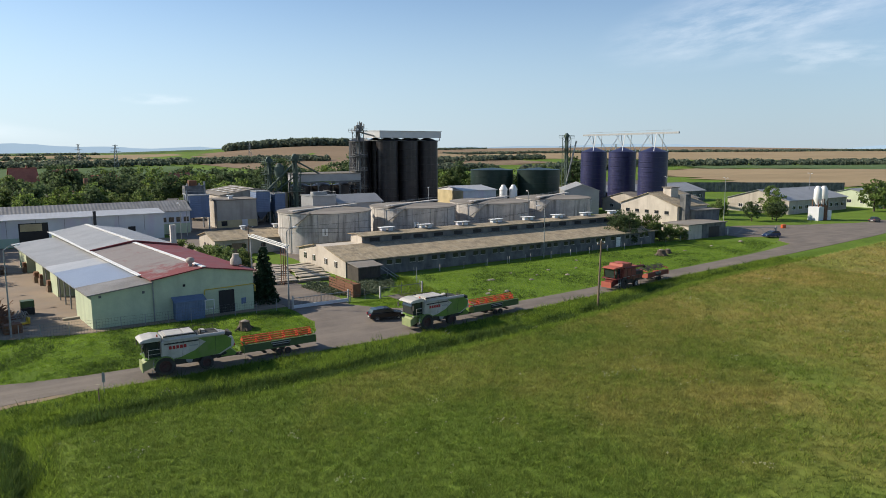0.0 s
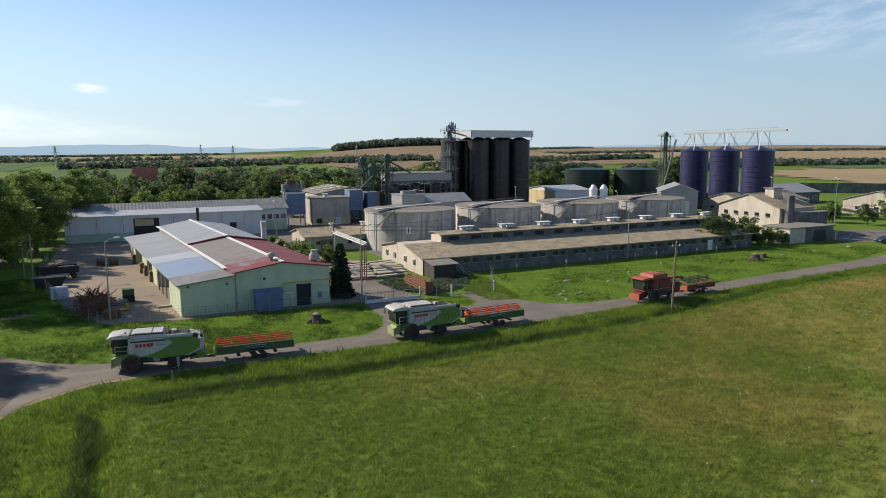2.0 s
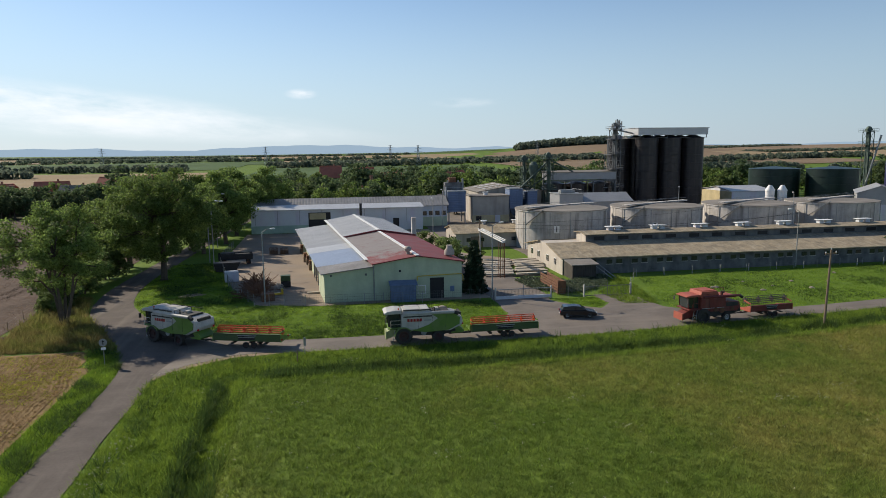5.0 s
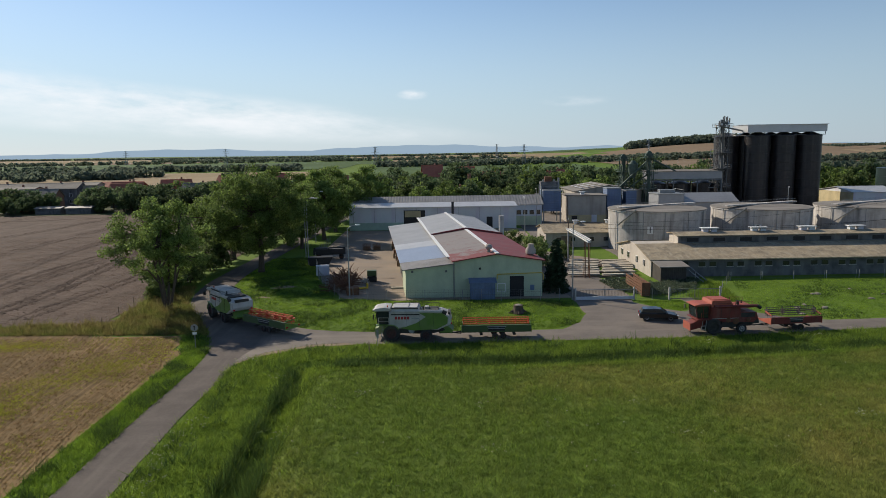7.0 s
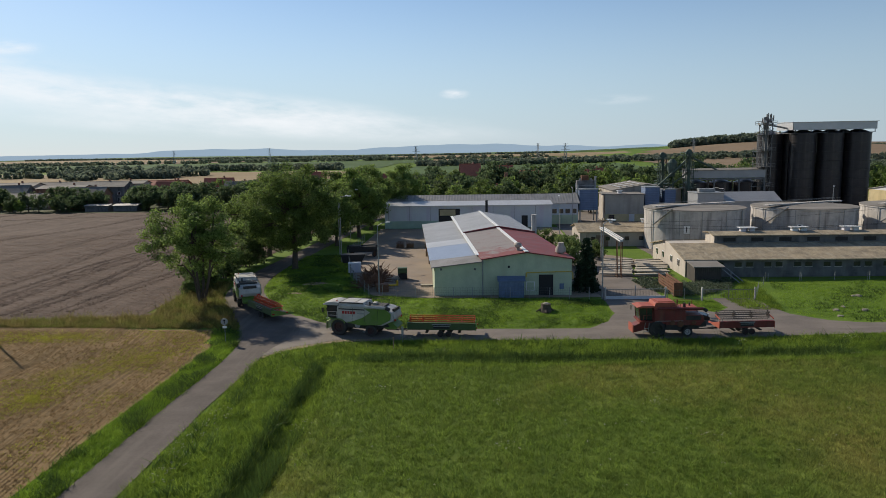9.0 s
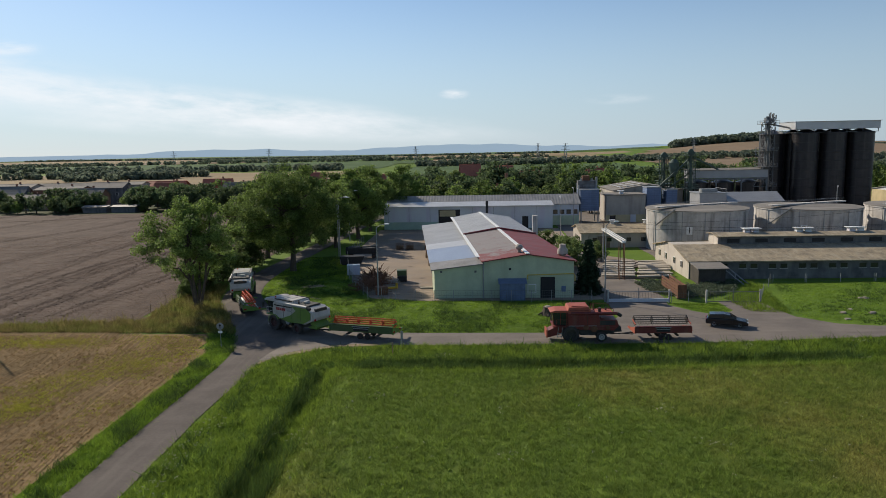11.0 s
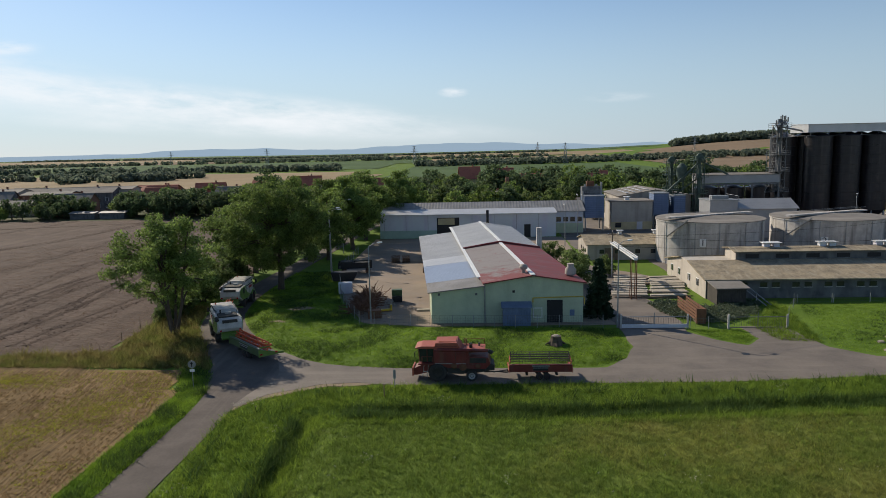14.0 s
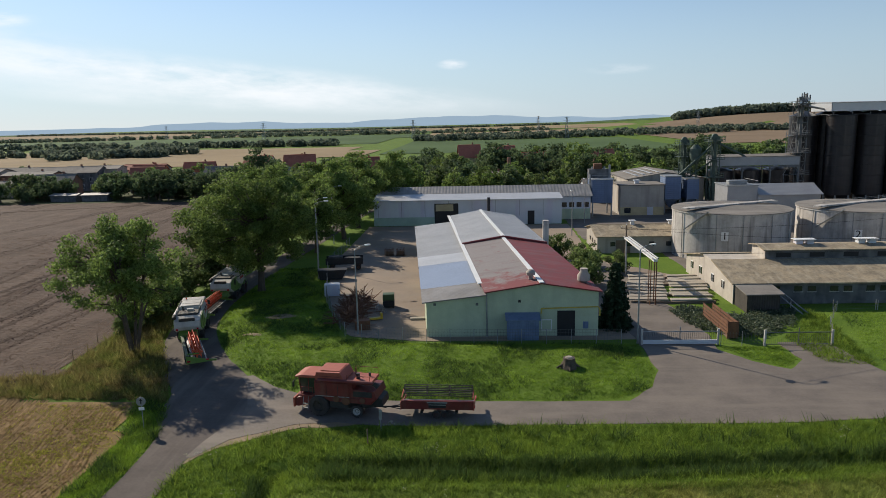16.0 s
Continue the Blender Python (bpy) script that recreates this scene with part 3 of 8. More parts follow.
M["dark"] = mat("dark_opening", (0.02, 0.02, 0.022), None, 0.6, 0, 1, 4, 0, 0.1)
M["galv"] = mat("galvanised_steel", (0.33, 0.34, 0.34), (0.24, 0.25, 0.25), 0.55, 0.4, 1.5, 12, 0.05, 0.1)
M["tower_steel"] = mat("weathered_tower_steel", (0.17, 0.175, 0.175), (0.10, 0.102, 0.10), 0.65, 0.25, 1.0, 8, 0.05, 0.15)
M["green_steel"] = mat("green_steel", (0.085, 0.125, 0.10), (0.055, 0.08, 0.066), 0.65, 0.2, 1, 6, 0.05, 0.15)
M["blue_steel"] = mat("blue_cladding", (0.15, 0.205, 0.32), (0.11, 0.155, 0.25), 0.6, 0.1, 0.3, 5, 0, 0.12, wave=("Z", 0.5, 0.03), streak=((0.9, 0.9, 0.07), 0.5, (0.085, 0.115, 0.175)))
M["blue_door"] = mat("blue_shed_paint", (0.155, 0.215, 0.33), (0.11, 0.155, 0.245), 0.7, 0, 0.9, 5, 0, 0.15, wave=("X", 0.2, 0.02), streak=((1.5, 1.5, 0.3), 0.5, (0.10, 0.13, 0.18)))
M["silo_black"] = mat("dark_brown_silo", (0.038, 0.033, 0.034), (0.022, 0.02, 0.022), 0.36, 0.3, 0.4, 3, 0, 0.2, wave=("Z", 0.75, 0.012), streak=((1.2, 1.2, 0.03), 0.6, (0.075, 0.064, 0.06)))
M["silo_blue"] = mat("deep_blue_silo", (0.026, 0.028, 0.088), (0.020, 0.022, 0.066), 0.42, 0.15, 0.2, 3, 0, 0.1, wave=("Z", 0.75, 0.012), streak=((0.5, 0.5, 0.03), 0.4, (0.04, 0.04, 0.095)))
M["silo_green"] = mat("dark_green_tank", (0.018, 0.038, 0.033), (0.012, 0.022, 0.021), 0.4, 0.2, 0.2, 3, 0.05, 0.12)
M["wood"] = mat("weathered_wood", (0.22, 0.16, 0.11), (0.16, 0.115, 0.08), 0.85, 0, 2, 10, 0.2, 0.15, streak=((6, 6, 0.4), 0.4, (0.10, 0.075, 0.055)))
M["slab"] = mat("old_concrete_slab", (0.40, 0.35, 0.28), (0.30, 0.265, 0.215), 0.9, 0, 0.6, 5, 0.2, 0.1, objrand=0.15)
M["rust"] = mat("rusty_steel", (0.20, 0.095, 0.05), (0.12, 0.06, 0.04), 0.85, 0.2, 1.5, 9, 0.2, 0.2)
M["wire"] = mat("fence_wire", (0.17, 0.18, 0.17), None, 0.6, 0.4, 1, 6, 0, 0.1)
M["orange_plastic"] = mat("orange_plastic", (0.62, 0.10, 0.02), None, 0.5, 0, 1, 6, 0, 0.08)
M["pane"] = mat("dark_window_glass", (0.025, 0.03, 0.035), None, 0.08, 0, 1, 3, 0, 0.1, spec=0.6)
M["sandy"] = mat("brick_red_render", (0.30, 0.15, 0.10), None, 0.9, 0, 0.5, 5, 0.1, 0.1)


def shear(x, y):
    """The hall stands askew: its long sides lean to the west of north."""
    return x - 0.098 * (y - 89.0), y


def roof_panel(corners, thick=0.12):
    """A sloping slab between four corners (x, y, z), in order round."""
    c = [Vector(p) for p in corners]
    lo = [p - Vector((0, 0, thick)) for p in c]
    return Geo().add(lo + c, [(3, 2, 1, 0), (4, 5, 6, 7), (0, 1, 5, 4), (1, 2, 6, 5), (2, 3, 7, 6), (3, 0, 4, 7)])


def gable_house(name, x0, x1, y0, y1, eave, ridge, ridge_axis, wall_m, roof_m, label, category="building", over=0.4, turn=0.0, group=""):
    """Walls as one shell with gables, two roof slabs and a ridge cap; its Empty is at the middle of its base."""
    cx, cy = (x0 + x1) / 2, (y0 + y1) / 2
    h = thing(name, pose(cx, cy, 0, 0, 0, turn), label, category, group)
    a, b = (x1 - x0) / 2, (y1 - y0) / 2
    if ridge_axis == "x":
        part("wall", Geo().prism([(-b, -0.3), (b, -0.3), (b, eave), (0, ridge), (-b, eave)], -a, a, "x"), wall_m, h)
        k = (ridge - eave) / b
        for s in (-1, 1):
            pts = [(-a - over, s * (b + over), eave - k * over + 0.12), (a + over, s * (b + over), eave - k * over + 0.12), (a + over, 0, ridge + 0.12), (-a - over, 0, ridge + 0.12)]
            part("roof", roof_panel(pts if s < 0 else pts[::-1]), roof_m, h)
        part("ridge_cap", Geo().prism([(-0.25, ridge + 0.09), (0.25, ridge + 0.09), (0, ridge + 0.2)], -a - over, a + over, "x"), roof_m, h)
    else:
        part("wall", Geo().prism([(-a, -0.3), (a, -0.3), (a, eave), (0, ridge), (-a, eave)], -b, b, "y"), wall_m, h)
        k = (ridge - eave) / a
        for s in (-1, 1):
            pts = [(s * (a + over), -b - over, eave - k * over + 0.12), (0, -b - over, ridge + 0.12), (0, b + over, ridge + 0.12), (s * (a + over), b + over, eave - k * over + 0.12)]
            part("roof", roof_panel(pts if s < 0 else pts[::-1]), roof_m, h)
        part("ridge_cap", Geo().prism([(-0.25, ridge + 0.09), (0.25, ridge + 0.09), (0, ridge + 0.2)], -b - over, b + over, "y"), roof_m, h)
    return h


def window_row(parent, n, u0, u1, z0, z1, w, place, depth=0.12, frame_m=None, pane_m=None):
    """n windows from u0 to u1 along a wall; place(u, d, z): the point of the wall, d metres out of it."""
    for i in range(n):
        u = u0 + (u1 - u0) * (i + 0.5) / n
        g = Geo()
        p = [place(uu, dd, zz) for dd in (-0.1, depth * 0.3) for uu, zz in ((u - w / 2, z0), (u + w / 2, z0), (u + w / 2, z1), (u - w / 2, z1))]
        g.add(p, [(0, 1, 2, 3), (4, 5, 6, 7), (0, 1, 5, 4), (1, 2, 6, 5), (2, 3, 7, 6), (3, 0, 4, 7)])
        win = part("window", g, pane_m or M["pane"], parent)
        f = Geo()
        t = 0.09
        for ua, ub, za, zb in ((u - w / 2 - t, u + w / 2 + t, z0 - t, z0), (u - w / 2 - t, u + w / 2 + t, z1, z1 + t), (u - w / 2 - t, u - w / 2, z0, z1), (u + w / 2, u + w / 2 + t, z0, z1), (u - t / 4, u + t / 4, z0, z1)):
            p = [place(uu, dd, zz) for dd in (-0.08, depth * 0.6) for uu, zz in ((ua, za), (ub, za), (ub, zb), (ua, zb))]
            f.add(p, [(3, 2, 1, 0), (4, 5, 6, 7), (0, 1, 5, 4), (1, 2, 6, 5), (2, 3, 7, 6), (3, 0, 4, 7)])
        part("frame", f, frame_m or M["white"], win)


# ---- the hall with the patched roof ----
def hall():
    h = thing("factory_hall", (19, 119, 0), "long pale green hall with patched red and grey roof", "building")
    o = Vector((19, 119, 0))

    def P(x, y, z):
        return Vector((*shear(x, y), z)) - o

    def slab(pts, t=0.14):
        return roof_panel([P(*p) for p in pts], t)

    y0, y1, ym = 89.0, 152.0, 119.5
    xl, xm, xr, xa = 9.4, 16.3, 28.8, 22.4
    # gabled main part and the low side part
    main = Geo()
    v = [P(x, y, z) for y in (y0, y1) for x, z in ((xm, -0.3), (xr, -0.3), (xr, 5.2), (xa, 6.15), (xm, 5.2))]
    main.add(v, [(4, 3, 2, 1, 0), (5, 6, 7, 8, 9)] + [(i, (i + 1) % 5, (i + 1) % 5 + 5, i + 5) for i in range(5)])
    part("wall", main, M["green_wall"], h)
    low = Geo()
    low.add([P(x, y, z) for y in (y0 + 0.003, 97.5) for x, z in ((xl, -0.3), (xm - 0.003, -0.3), (xm - 0.003, 4.9), (xl, 4.05))], [(3, 2, 1, 0), (4, 5, 6, 7)] + [(i, (i + 1) % 4, (i + 1) % 4 + 4, i + 4) for i in range(4)])
    part("wall", low, M["green_wall"], h)
    # recessed loading side, with bays that stand forward
    back = Geo()
    back.add([P(x, y, z) for y in (97.503, y1 - 6) for x, z in ((xl + 3.2, -0.3), (xm - 0.003, -0.3), (xm - 0.003, 4.8), (xl + 3.2, 4.3))], [(3, 2, 1, 0), (4, 5, 6, 7)] + [(i, (i + 1) % 4, (i + 1) % 4 + 4, i + 4) for i in range(4)])
    part("wall", back, M["green_wall"], h)
    for ya, yb in ((112, 117), (123, 129), (138, 146)):
        g = Geo()
        g.add([P(x, y, z) for y in (ya, yb) for x, z in ((xl + 0.5, -0.3), (xl + 3.21, -0.3), (xl + 3.21, 4.25), (xl + 0.5, 4.0))], [(3, 2, 1, 0), (4, 5, 6, 7)] + [(i, (i + 1) % 4, (i + 1) % 4 + 4, i + 4) for i in range(4)])
        part("bay", g, M["green_wall"], h)
    for y in (99, 102.5, 106, 109.5, 119.5):
        part("post", Geo().bar(P(xl + 0.35, y, 0), P(xl + 0.35, y, 4.0), 0.1), M["galv"], h)
    for y in (100, 104, 108, 120, 132, 135):
        g = Geo()
        g.add([P(xl + 3.16 + d, yy, z) for d in (0, 0.1) for yy, z in ((y - 1.2, 0), (y + 1.2, 0), (y + 1.2, 3), (y - 1.2, 3))], [(0, 1, 2, 3), (4, 5, 6, 7), (0, 1, 5, 4), (1, 2, 6, 5), (2, 3, 7, 6), (3, 0, 4, 7)])
        part("loading_door", g, M["dark"], h)
    # roof, zone by zone
    e = 0.35
    for (ya, yb, mm, nm) in ((y0 - e, 95.0, "tin_dull", "dull grey roof sheets"), (95.0, 108.5, "tin_blue", "smooth bluish roof sheets"), (108.5, 115.0, "tin_light", "bright roof sheets"), (115.0, y1 - 5, "tin", "dull grey roof sheets")):
        part("roof", slab([(xl - 0.5, ya + 0.02, 4.17), (xl - 0.5, yb - 0.02, 4.17), (xm, yb - 0.02, 5.02), (xm, ya + 0.02, 5.02)][::-1]), M[mm], h, nm)
    part("roof", slab([(xm - 0.3, y0 - e, 5.3), (xa, y0 - e, 6.3), (xa, ym, 6.3), (xm - 0.3, ym, 5.3)]), M["red_worn"], h, "faded red roof worn to grey")
    part("roof", slab([(xa, y0 - e, 6.3), (xr + 0.4, y0 - e, 5.28), (xr + 0.4, ym, 5.28), (xa, ym, 6.3)]), M["red_roof"], h, "dark red roof")
    part("roof", slab([(xm - 0.3, ym, 5.42), (xa, ym, 6.55), (xa, y1 + e, 6.55), (xm - 0.3, y1 + e, 5.42)]), M["tin"], h, "grey roof sheets")
    part("roof", slab([(xa, ym, 6.55), (xr + 0.4, ym, 5.42), (xr + 0.4, y1 + e, 5.42), (xa, y1 + e, 6.55)]), M["tin"], h, "grey roof sheets")
    for a, b in (((xa, y0 - e, 6.36), (xa, ym, 6.36)), ((xa, ym, 6.6), (xa, y1 + e, 6.6)), ((xm - 0.35, y0 + 4, 5.28), (xm - 0.35, y1 + e, 5.45))):
        part("ridge_cap", Geo().beam(P(*a), P(*b), 0.55, 0.1), M["white"], h, "white ridge strip")
    for a, b in (((xm - 0.3, ym, 5.42), (xa, ym, 6.52)), ((xa, ym, 6.52), (xr + 0.4, ym, 5.42))):
        part("flashing", Geo().beam(P(*a), P(*b), 0.35, 0.3), M["red_roof"], h, "red edge flashing")
    # front: dark door, blue lean-to shed, panels, gas pipe, drain pipes, small vents
    part("door", Geo().box(5.2, 7.2, -30.06, -29.9, 0, 3.0), M["dark"], h, "open dark doorway")
    sh = part("shed", Geo().prism([(-31.5, 0), (-29.98, 0), (-29.98, 2.7), (-31.5, 2.35)], -0.5, 3.0, "x"), M["blue_door"], h, "blue sheet-metal lean-to shed")
    part("shed_roof", roof_panel([(-0.7, -31.7, 2.42), (3.2, -31.7, 2.42), (3.2, -29.97, 2.85), (-0.7, -29.97, 2.85)], 0.08), M["blue_steel"], sh)
    part("notice", Geo().box(3.4, 4.6, -30.05, -29.98, 0.7, 2.0), M["white"], h, "white framed panel")
    part("notice", Geo().box(3.5, 4.5, -30.07, -30.0, 0.8, 1.9), M["green_wall"], h)
    part("grille", Geo().box(8.1, 8.7, -30.06, -29.98, 0.9, 1.7), M["blue_door"], h, "blue wall grille")
    yl = mat("yellow_gas_pipe", (0.62, 0.47, 0.08), None, 0.5, 0, 1, 6, 0, 0.05)
    part("gas_pipe", Geo().tube([(3.4, -30.1, 2.7), (3.4, -30.1, 3.3), (9.75, -30.1, 3.45), (9.95, -30.1, 3.2), (9.95, -30.1, 2.4)], 0.07), yl, h, "yellow gas pipe")
    part("drain_pipe", Geo().bar((-2.75, -30.12, 0), (-2.75, -30.12, 5.1), 0.08), M["galv"], h)
    part("vent_hole", Geo().box(0.8, 1.1, -30.05, -29.98, 4.0, 4.3), M["dark"], h)
    for x in (-4, -8.8):
        part("vent_hole", Geo().box(x, x + 0.3, -30.05, -29.98, 3.7, 4.0), M["grey_wall"], h)
    part("roof_fan", Geo().lathe([(0.25, 0), (0.25, 0.4), (0.5, 0.5), (0.55, 0.8), (0.4, 1.05), (0.15, 1.15)], 14, Matrix.Translation(P(21.6, 91.2, 6.2))), M["beige"], h, "dusty beige roof fan", True)
    part("roof_fan", Geo().lathe([(0.35, 0), (0.35, 0.3), (0.75, 0.5), (0.75, 1.1), (0.45, 1.5), (0.45, 1.9)], 14, Matrix.Translation(P(28.0, 92.5, 5.2))), M["beige"], h, "dusty beige roof fan", True)
    part("chimney", Geo().box(-0.45, 0.45, -0.45, 0.45, 0, 8.3, Matrix.Translation(P(29.9, 124, 0)), 0.05), M["cast"], h)
    part("chimney", Geo().bar(P(24.2, 153, 3), P(24.2, 153, 9.0), 0.3, 10), M["black_pipe"], h, "black flue pipe")


hall()


# ---- long white store behind the yard ----
def store():
    h = thing("storage_building", (13, 182, 0), "long low white storage building with ribbed grey roof", "building")
    part("wall", Geo().prism([(-6, -0.3), (1, -0.3), (1, 6.2), (-6, 5.9)], -22, 22.6, "x"), M["white_wall"], h)
    part("plinth", Geo().box(-22.04, 0.5, -6.05, -5.9, 0, 2.0), M["mint"], h, "mint green painted lower wall")
    part("roof", roof_panel([(-22.3, -6.5, 6.1), (22.9, -6.5, 6.1), (22.9, 1.2, 6.75), (-22.3, 1.2, 6.75)], 0.25), M["tin_light"], h, "bright white roof")
    part("wall", Geo().prism([(1.003, -0.3), (13, -0.3), (13, 5.6), (7, 7.9), (1.003, 5.8)], -22.0, 30.5, "x"), M["white_wall"], h)
    part("roof", roof_panel([(-22.4, 0.6, 5.75), (31, 0.6, 5.75), (31, 7, 8.1), (-22.4, 7, 8.1)], 0.12), M["tin_x"], h, "weathered ribbed roof")
    part("roof", roof_panel([(-22.4, 7, 8.1), (31, 7, 8.1), (31, 13.5, 5.7), (-22.4, 13.5, 5.7)], 0.12), M["tin_x"], h, "weathered ribbed roof")
    for x0, x1 in ((-7.5, -1.8),):
        part("gateway", Geo().box(x0, x1, -6.07, -5.9, 0, 5.2), M["dark"], h, "open dark gateway")
    # lit wall seen in the gateway; its light is the yellow colour of this panel
    part("lit_wall", Geo().box(-7.2, -3.0, -6.12, -6.08, 3.4, 5.0), M["yellow_wall"], h, "lit wall inside the gateway, put in as a yellow panel")
    part("door", Geo().box(14.6, 16.2, -6.06, -5.9, 0, 3.2), M["dark"], h)
    for i in range(8):
        part("seam", Geo().box(-21 + i * 5.6, -20.9 + i * 5.6, -6.06, -5.95, 2.05, 5.8), M["galv"], h)
    for i in range(4):
        part("window", Geo().box(23.5 + i * 1.8, 24.7 + i * 1.8, 0.93, 1.03, 3.0, 4.2), M["pane"], h)
    part("plinth", Geo().box(22.65, 30.4, 0.95, 1.02, 0, 2.6), M["green_wall"], h)


store()


# ---- round concrete tanks ----
def tank(n):
    h = thing("concrete_tank", (0, 0, 0), "round stained concrete storage tank with a walkway across its roof", "tank", "concrete tanks")
    part("shell", Geo().lathe([(9.8, -0.3), (9.8, 7.9), (9.95, 7.95), (9.95, 8.2)], 72), M["cast"], h, "", True)
    part("roof", Geo().lathe([(10.0, 8.2), (10.0, 8.32), (5, 8.6), (0.5, 8.8)], 72), M["tar"], h, "grey-brown felt roof", True)
    part("walkway", Geo().box(-10.5, 10.5, -0.7, 0.7, 8.7, 8.95, Matrix.Rotation(radians(26), 4, "Z")), M["cast"], h)
    for s in (-0.7, 0.7):
        part("rail", Geo().bar(Matrix.Rotation(radians(26), 3, "Z") @ Vector((-10, s, 9.5)), Matrix.Rotation(radians(26), 3, "Z") @ Vector((10, s, 9.5)), 0.025), M["galv"], h)
    for a in (200, 238, 262, 290, 318):
        c, s = math.cos(radians(a)), math.sin(radians(a))
        part("drain_pipe", Geo().bar((9.95 * c, 9.95 * s, 0), (9.95 * c, 9.95 * s, 8.1), 0.07), M["galv"], h)
    part("stair", Geo().beam((-9.3, -4.4, 5.2), (-6.6, -8.0, 8.6), 0.5, 0.12), M["galv"], h)
    return h


def digit_plate(n, at, turn):
    b = thing("tank_number", pose(*at, 0, 0, turn), "white number plate on a concrete tank", "sign", "tank numbers")
    part("plate", Geo().box(-0.55, 0.55, -0.03, 0.03, -0.75, 0.75), M["white"], b)
    fc = bpy.data.curves.new("digit", "FONT")
    fc.body, fc.size, fc.align_x, fc.align_y, fc.extrude = str(n), 1.7, "CENTER", "CENTER", 0.01
    t = new("digit", fc)
    t.data.materials.append(M["dark"])
    t.parent = b
    t.matrix_basis = pose(0, -0.045, 0, 90, 0, 0)


TANKS = [(60.3, 136.5), (82.4, 136.6), (104.9, 136.8), (127.2, 138.0)]
first = tank(1)
first.matrix_basis = Matrix.Translation((*TANKS[0], 0))
for x, y in TANKS[1:]:
    copy_thing(first, Matrix.Translation((x, y, 0)))
for i, (x, y) in enumerate(TANKS[:2]):
    a = radians(246 - 3 * i)
    digit_plate(i + 1, (x + 9.98 * math.cos(a), y + 9.98 * math.sin(a), 4.6), -24 - 3 * i)


# ---- long livestock building with a roof monitor ----
def long_barn():
    h = thing("long_barn", (85, 112, 0), "long low barn with a lichened roof and a raised roof monitor", "building")
    x0, x1 = -36.5, 40.0
    part("wall", Geo().prism([(-10, -0.3), (10, -0.3), (10, 2.9), (2.3, 4.3), (-2.3, 4.3), (-10, 2.9)], x0, x1, "x"), M["pink"], h)
    # weathered front over the cream walls; its shade is part of the grey
    part("front_wall", Geo().box(x0 + 0.1, x1, -10.08, -9.9, 0, 2.88), M["grey_wall"], h, "grey weathered long wall with its shade put into the colour")
    part("roof", roof_panel([(x0 - 0.4, -10.7, 2.92), (x1 + 0.4, -10.7, 2.92), (x1 + 0.4, -2.3, 4.45), (x0 - 0.4, -2.3, 4.45)], 0.16), M["felt"], h, "brown lichened roof")
    part("roof", roof_panel([(x0 - 0.4, 2.3, 4.45), (x1 + 0.4, 2.3, 4.45), (x1 + 0.4, 10.7, 2.92), (x0 - 0.4, 10.7, 2.92)], 0.16), M["felt"], h, "brown lichened roof")
    part("monitor", Geo().prism([(-2.3, 4.1), (2.3, 4.1), (2.3, 5.75), (0, 6.0), (-2.3, 5.75)], x0 + 7, x1 - 2, "x"), M["pink"], h, "raised ventilation monitor")
    # same shade-darkened grey on the front of the monitor
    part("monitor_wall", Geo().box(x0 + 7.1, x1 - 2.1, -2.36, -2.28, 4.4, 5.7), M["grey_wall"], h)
    for s in (-1, 1):
        pts = [(x0 + 6.6, s * 2.8, 5.75), (x1 - 1.6, s * 2.8, 5.75), (x1 - 1.6, 0, 6.15), (x0 + 6.6, 0, 6.15)]
        part("monitor_roof", roof_panel(pts if s < 0 else pts[::-1], 0.12), M["felt"], h, "brown lichened roof")
    for i in range(15):
        x = x0 + 9.5 + i * 4.6
        part("louvre", Geo().box(x - 1.0, x + 1.0, -2.42, -2.33, 4.65, 5.3), M["dark"], h)
    for i in range(31):
        x = x0 + 5.6 + i * 2.28 + (0.35 if i % 2 else -0.2)
        w = part("window", Geo().box(x - 0.5, x + 0.5, -10.13, -10.02, 1.65, 2.35), M["pane"], h)
        part("sill", Geo().box(x - 0.6, x + 0.6, -10.2, -10.02, 1.55, 1.64), M["cast"], w)
    for y, w in ((-6.3, 1.1), (-2.2, 1.2), (3.0, 1.2), (7, 1.2)):
        p = part("window", Geo().box(x0 - 0.05, x0 + 0.1, y - w / 2, y + w / 2, 1.3, 2.3), M["pane"], h)
        part("frame", Geo().box(x0 - 0.08, x0 + 0.1, y - 0.04, y + 0.04, 1.3, 2.3).box(x0 - 0.08, x0 + 0.1, y - w / 2, y + w / 2, 2.3, 2.4), M["white"], p)
    part("door", Geo().box(27.5, 28.8, -10.14, -10.02, 0.1, 2.2), M["white"], h, "pale door")
    for i in range(8):
        x = x0 + 12.5 + i * 8.6
        for k in (0, 1):
            v = part("roof_vent", Geo().box(x + k * 1.5 - 0.45, x + k * 1.5 + 0.45, -0.45, 0.45, 5.9, 6.65), M["white_wall"], h)
            part("vent_cap", Geo().box(x + k * 1.5 - 0.75, x + k * 1.5 + 0.75, -0.7, 0.7, 6.7, 6.8, c=0.03), M["white"], v, "white vent cap")
    # porch at the near corner
    por = part("porch", Geo().box(x0 + 0.2, x0 + 4.2, -14.2, -10.1, -0.2, 2.4), M["dark_board"], h, "dark boarded porch")
    part("porch_roof", roof_panel([(x0 - 0.1, -14.6, 2.45), (x0 + 4.6, -14.6, 2.45), (x0 + 4.6, -10.1, 2.85), (x0 - 0.1, -10.1, 2.85)], 0.12), M["tar"], por, "grey felt roof")
    for i in range(13):
        x = x0 + 6 + i * 5.2
        part("fence_post", Geo().bar((x, -13.2, 0), (x, -13.2, 1.3), 0.06), M["cast"], h)


long_barn()


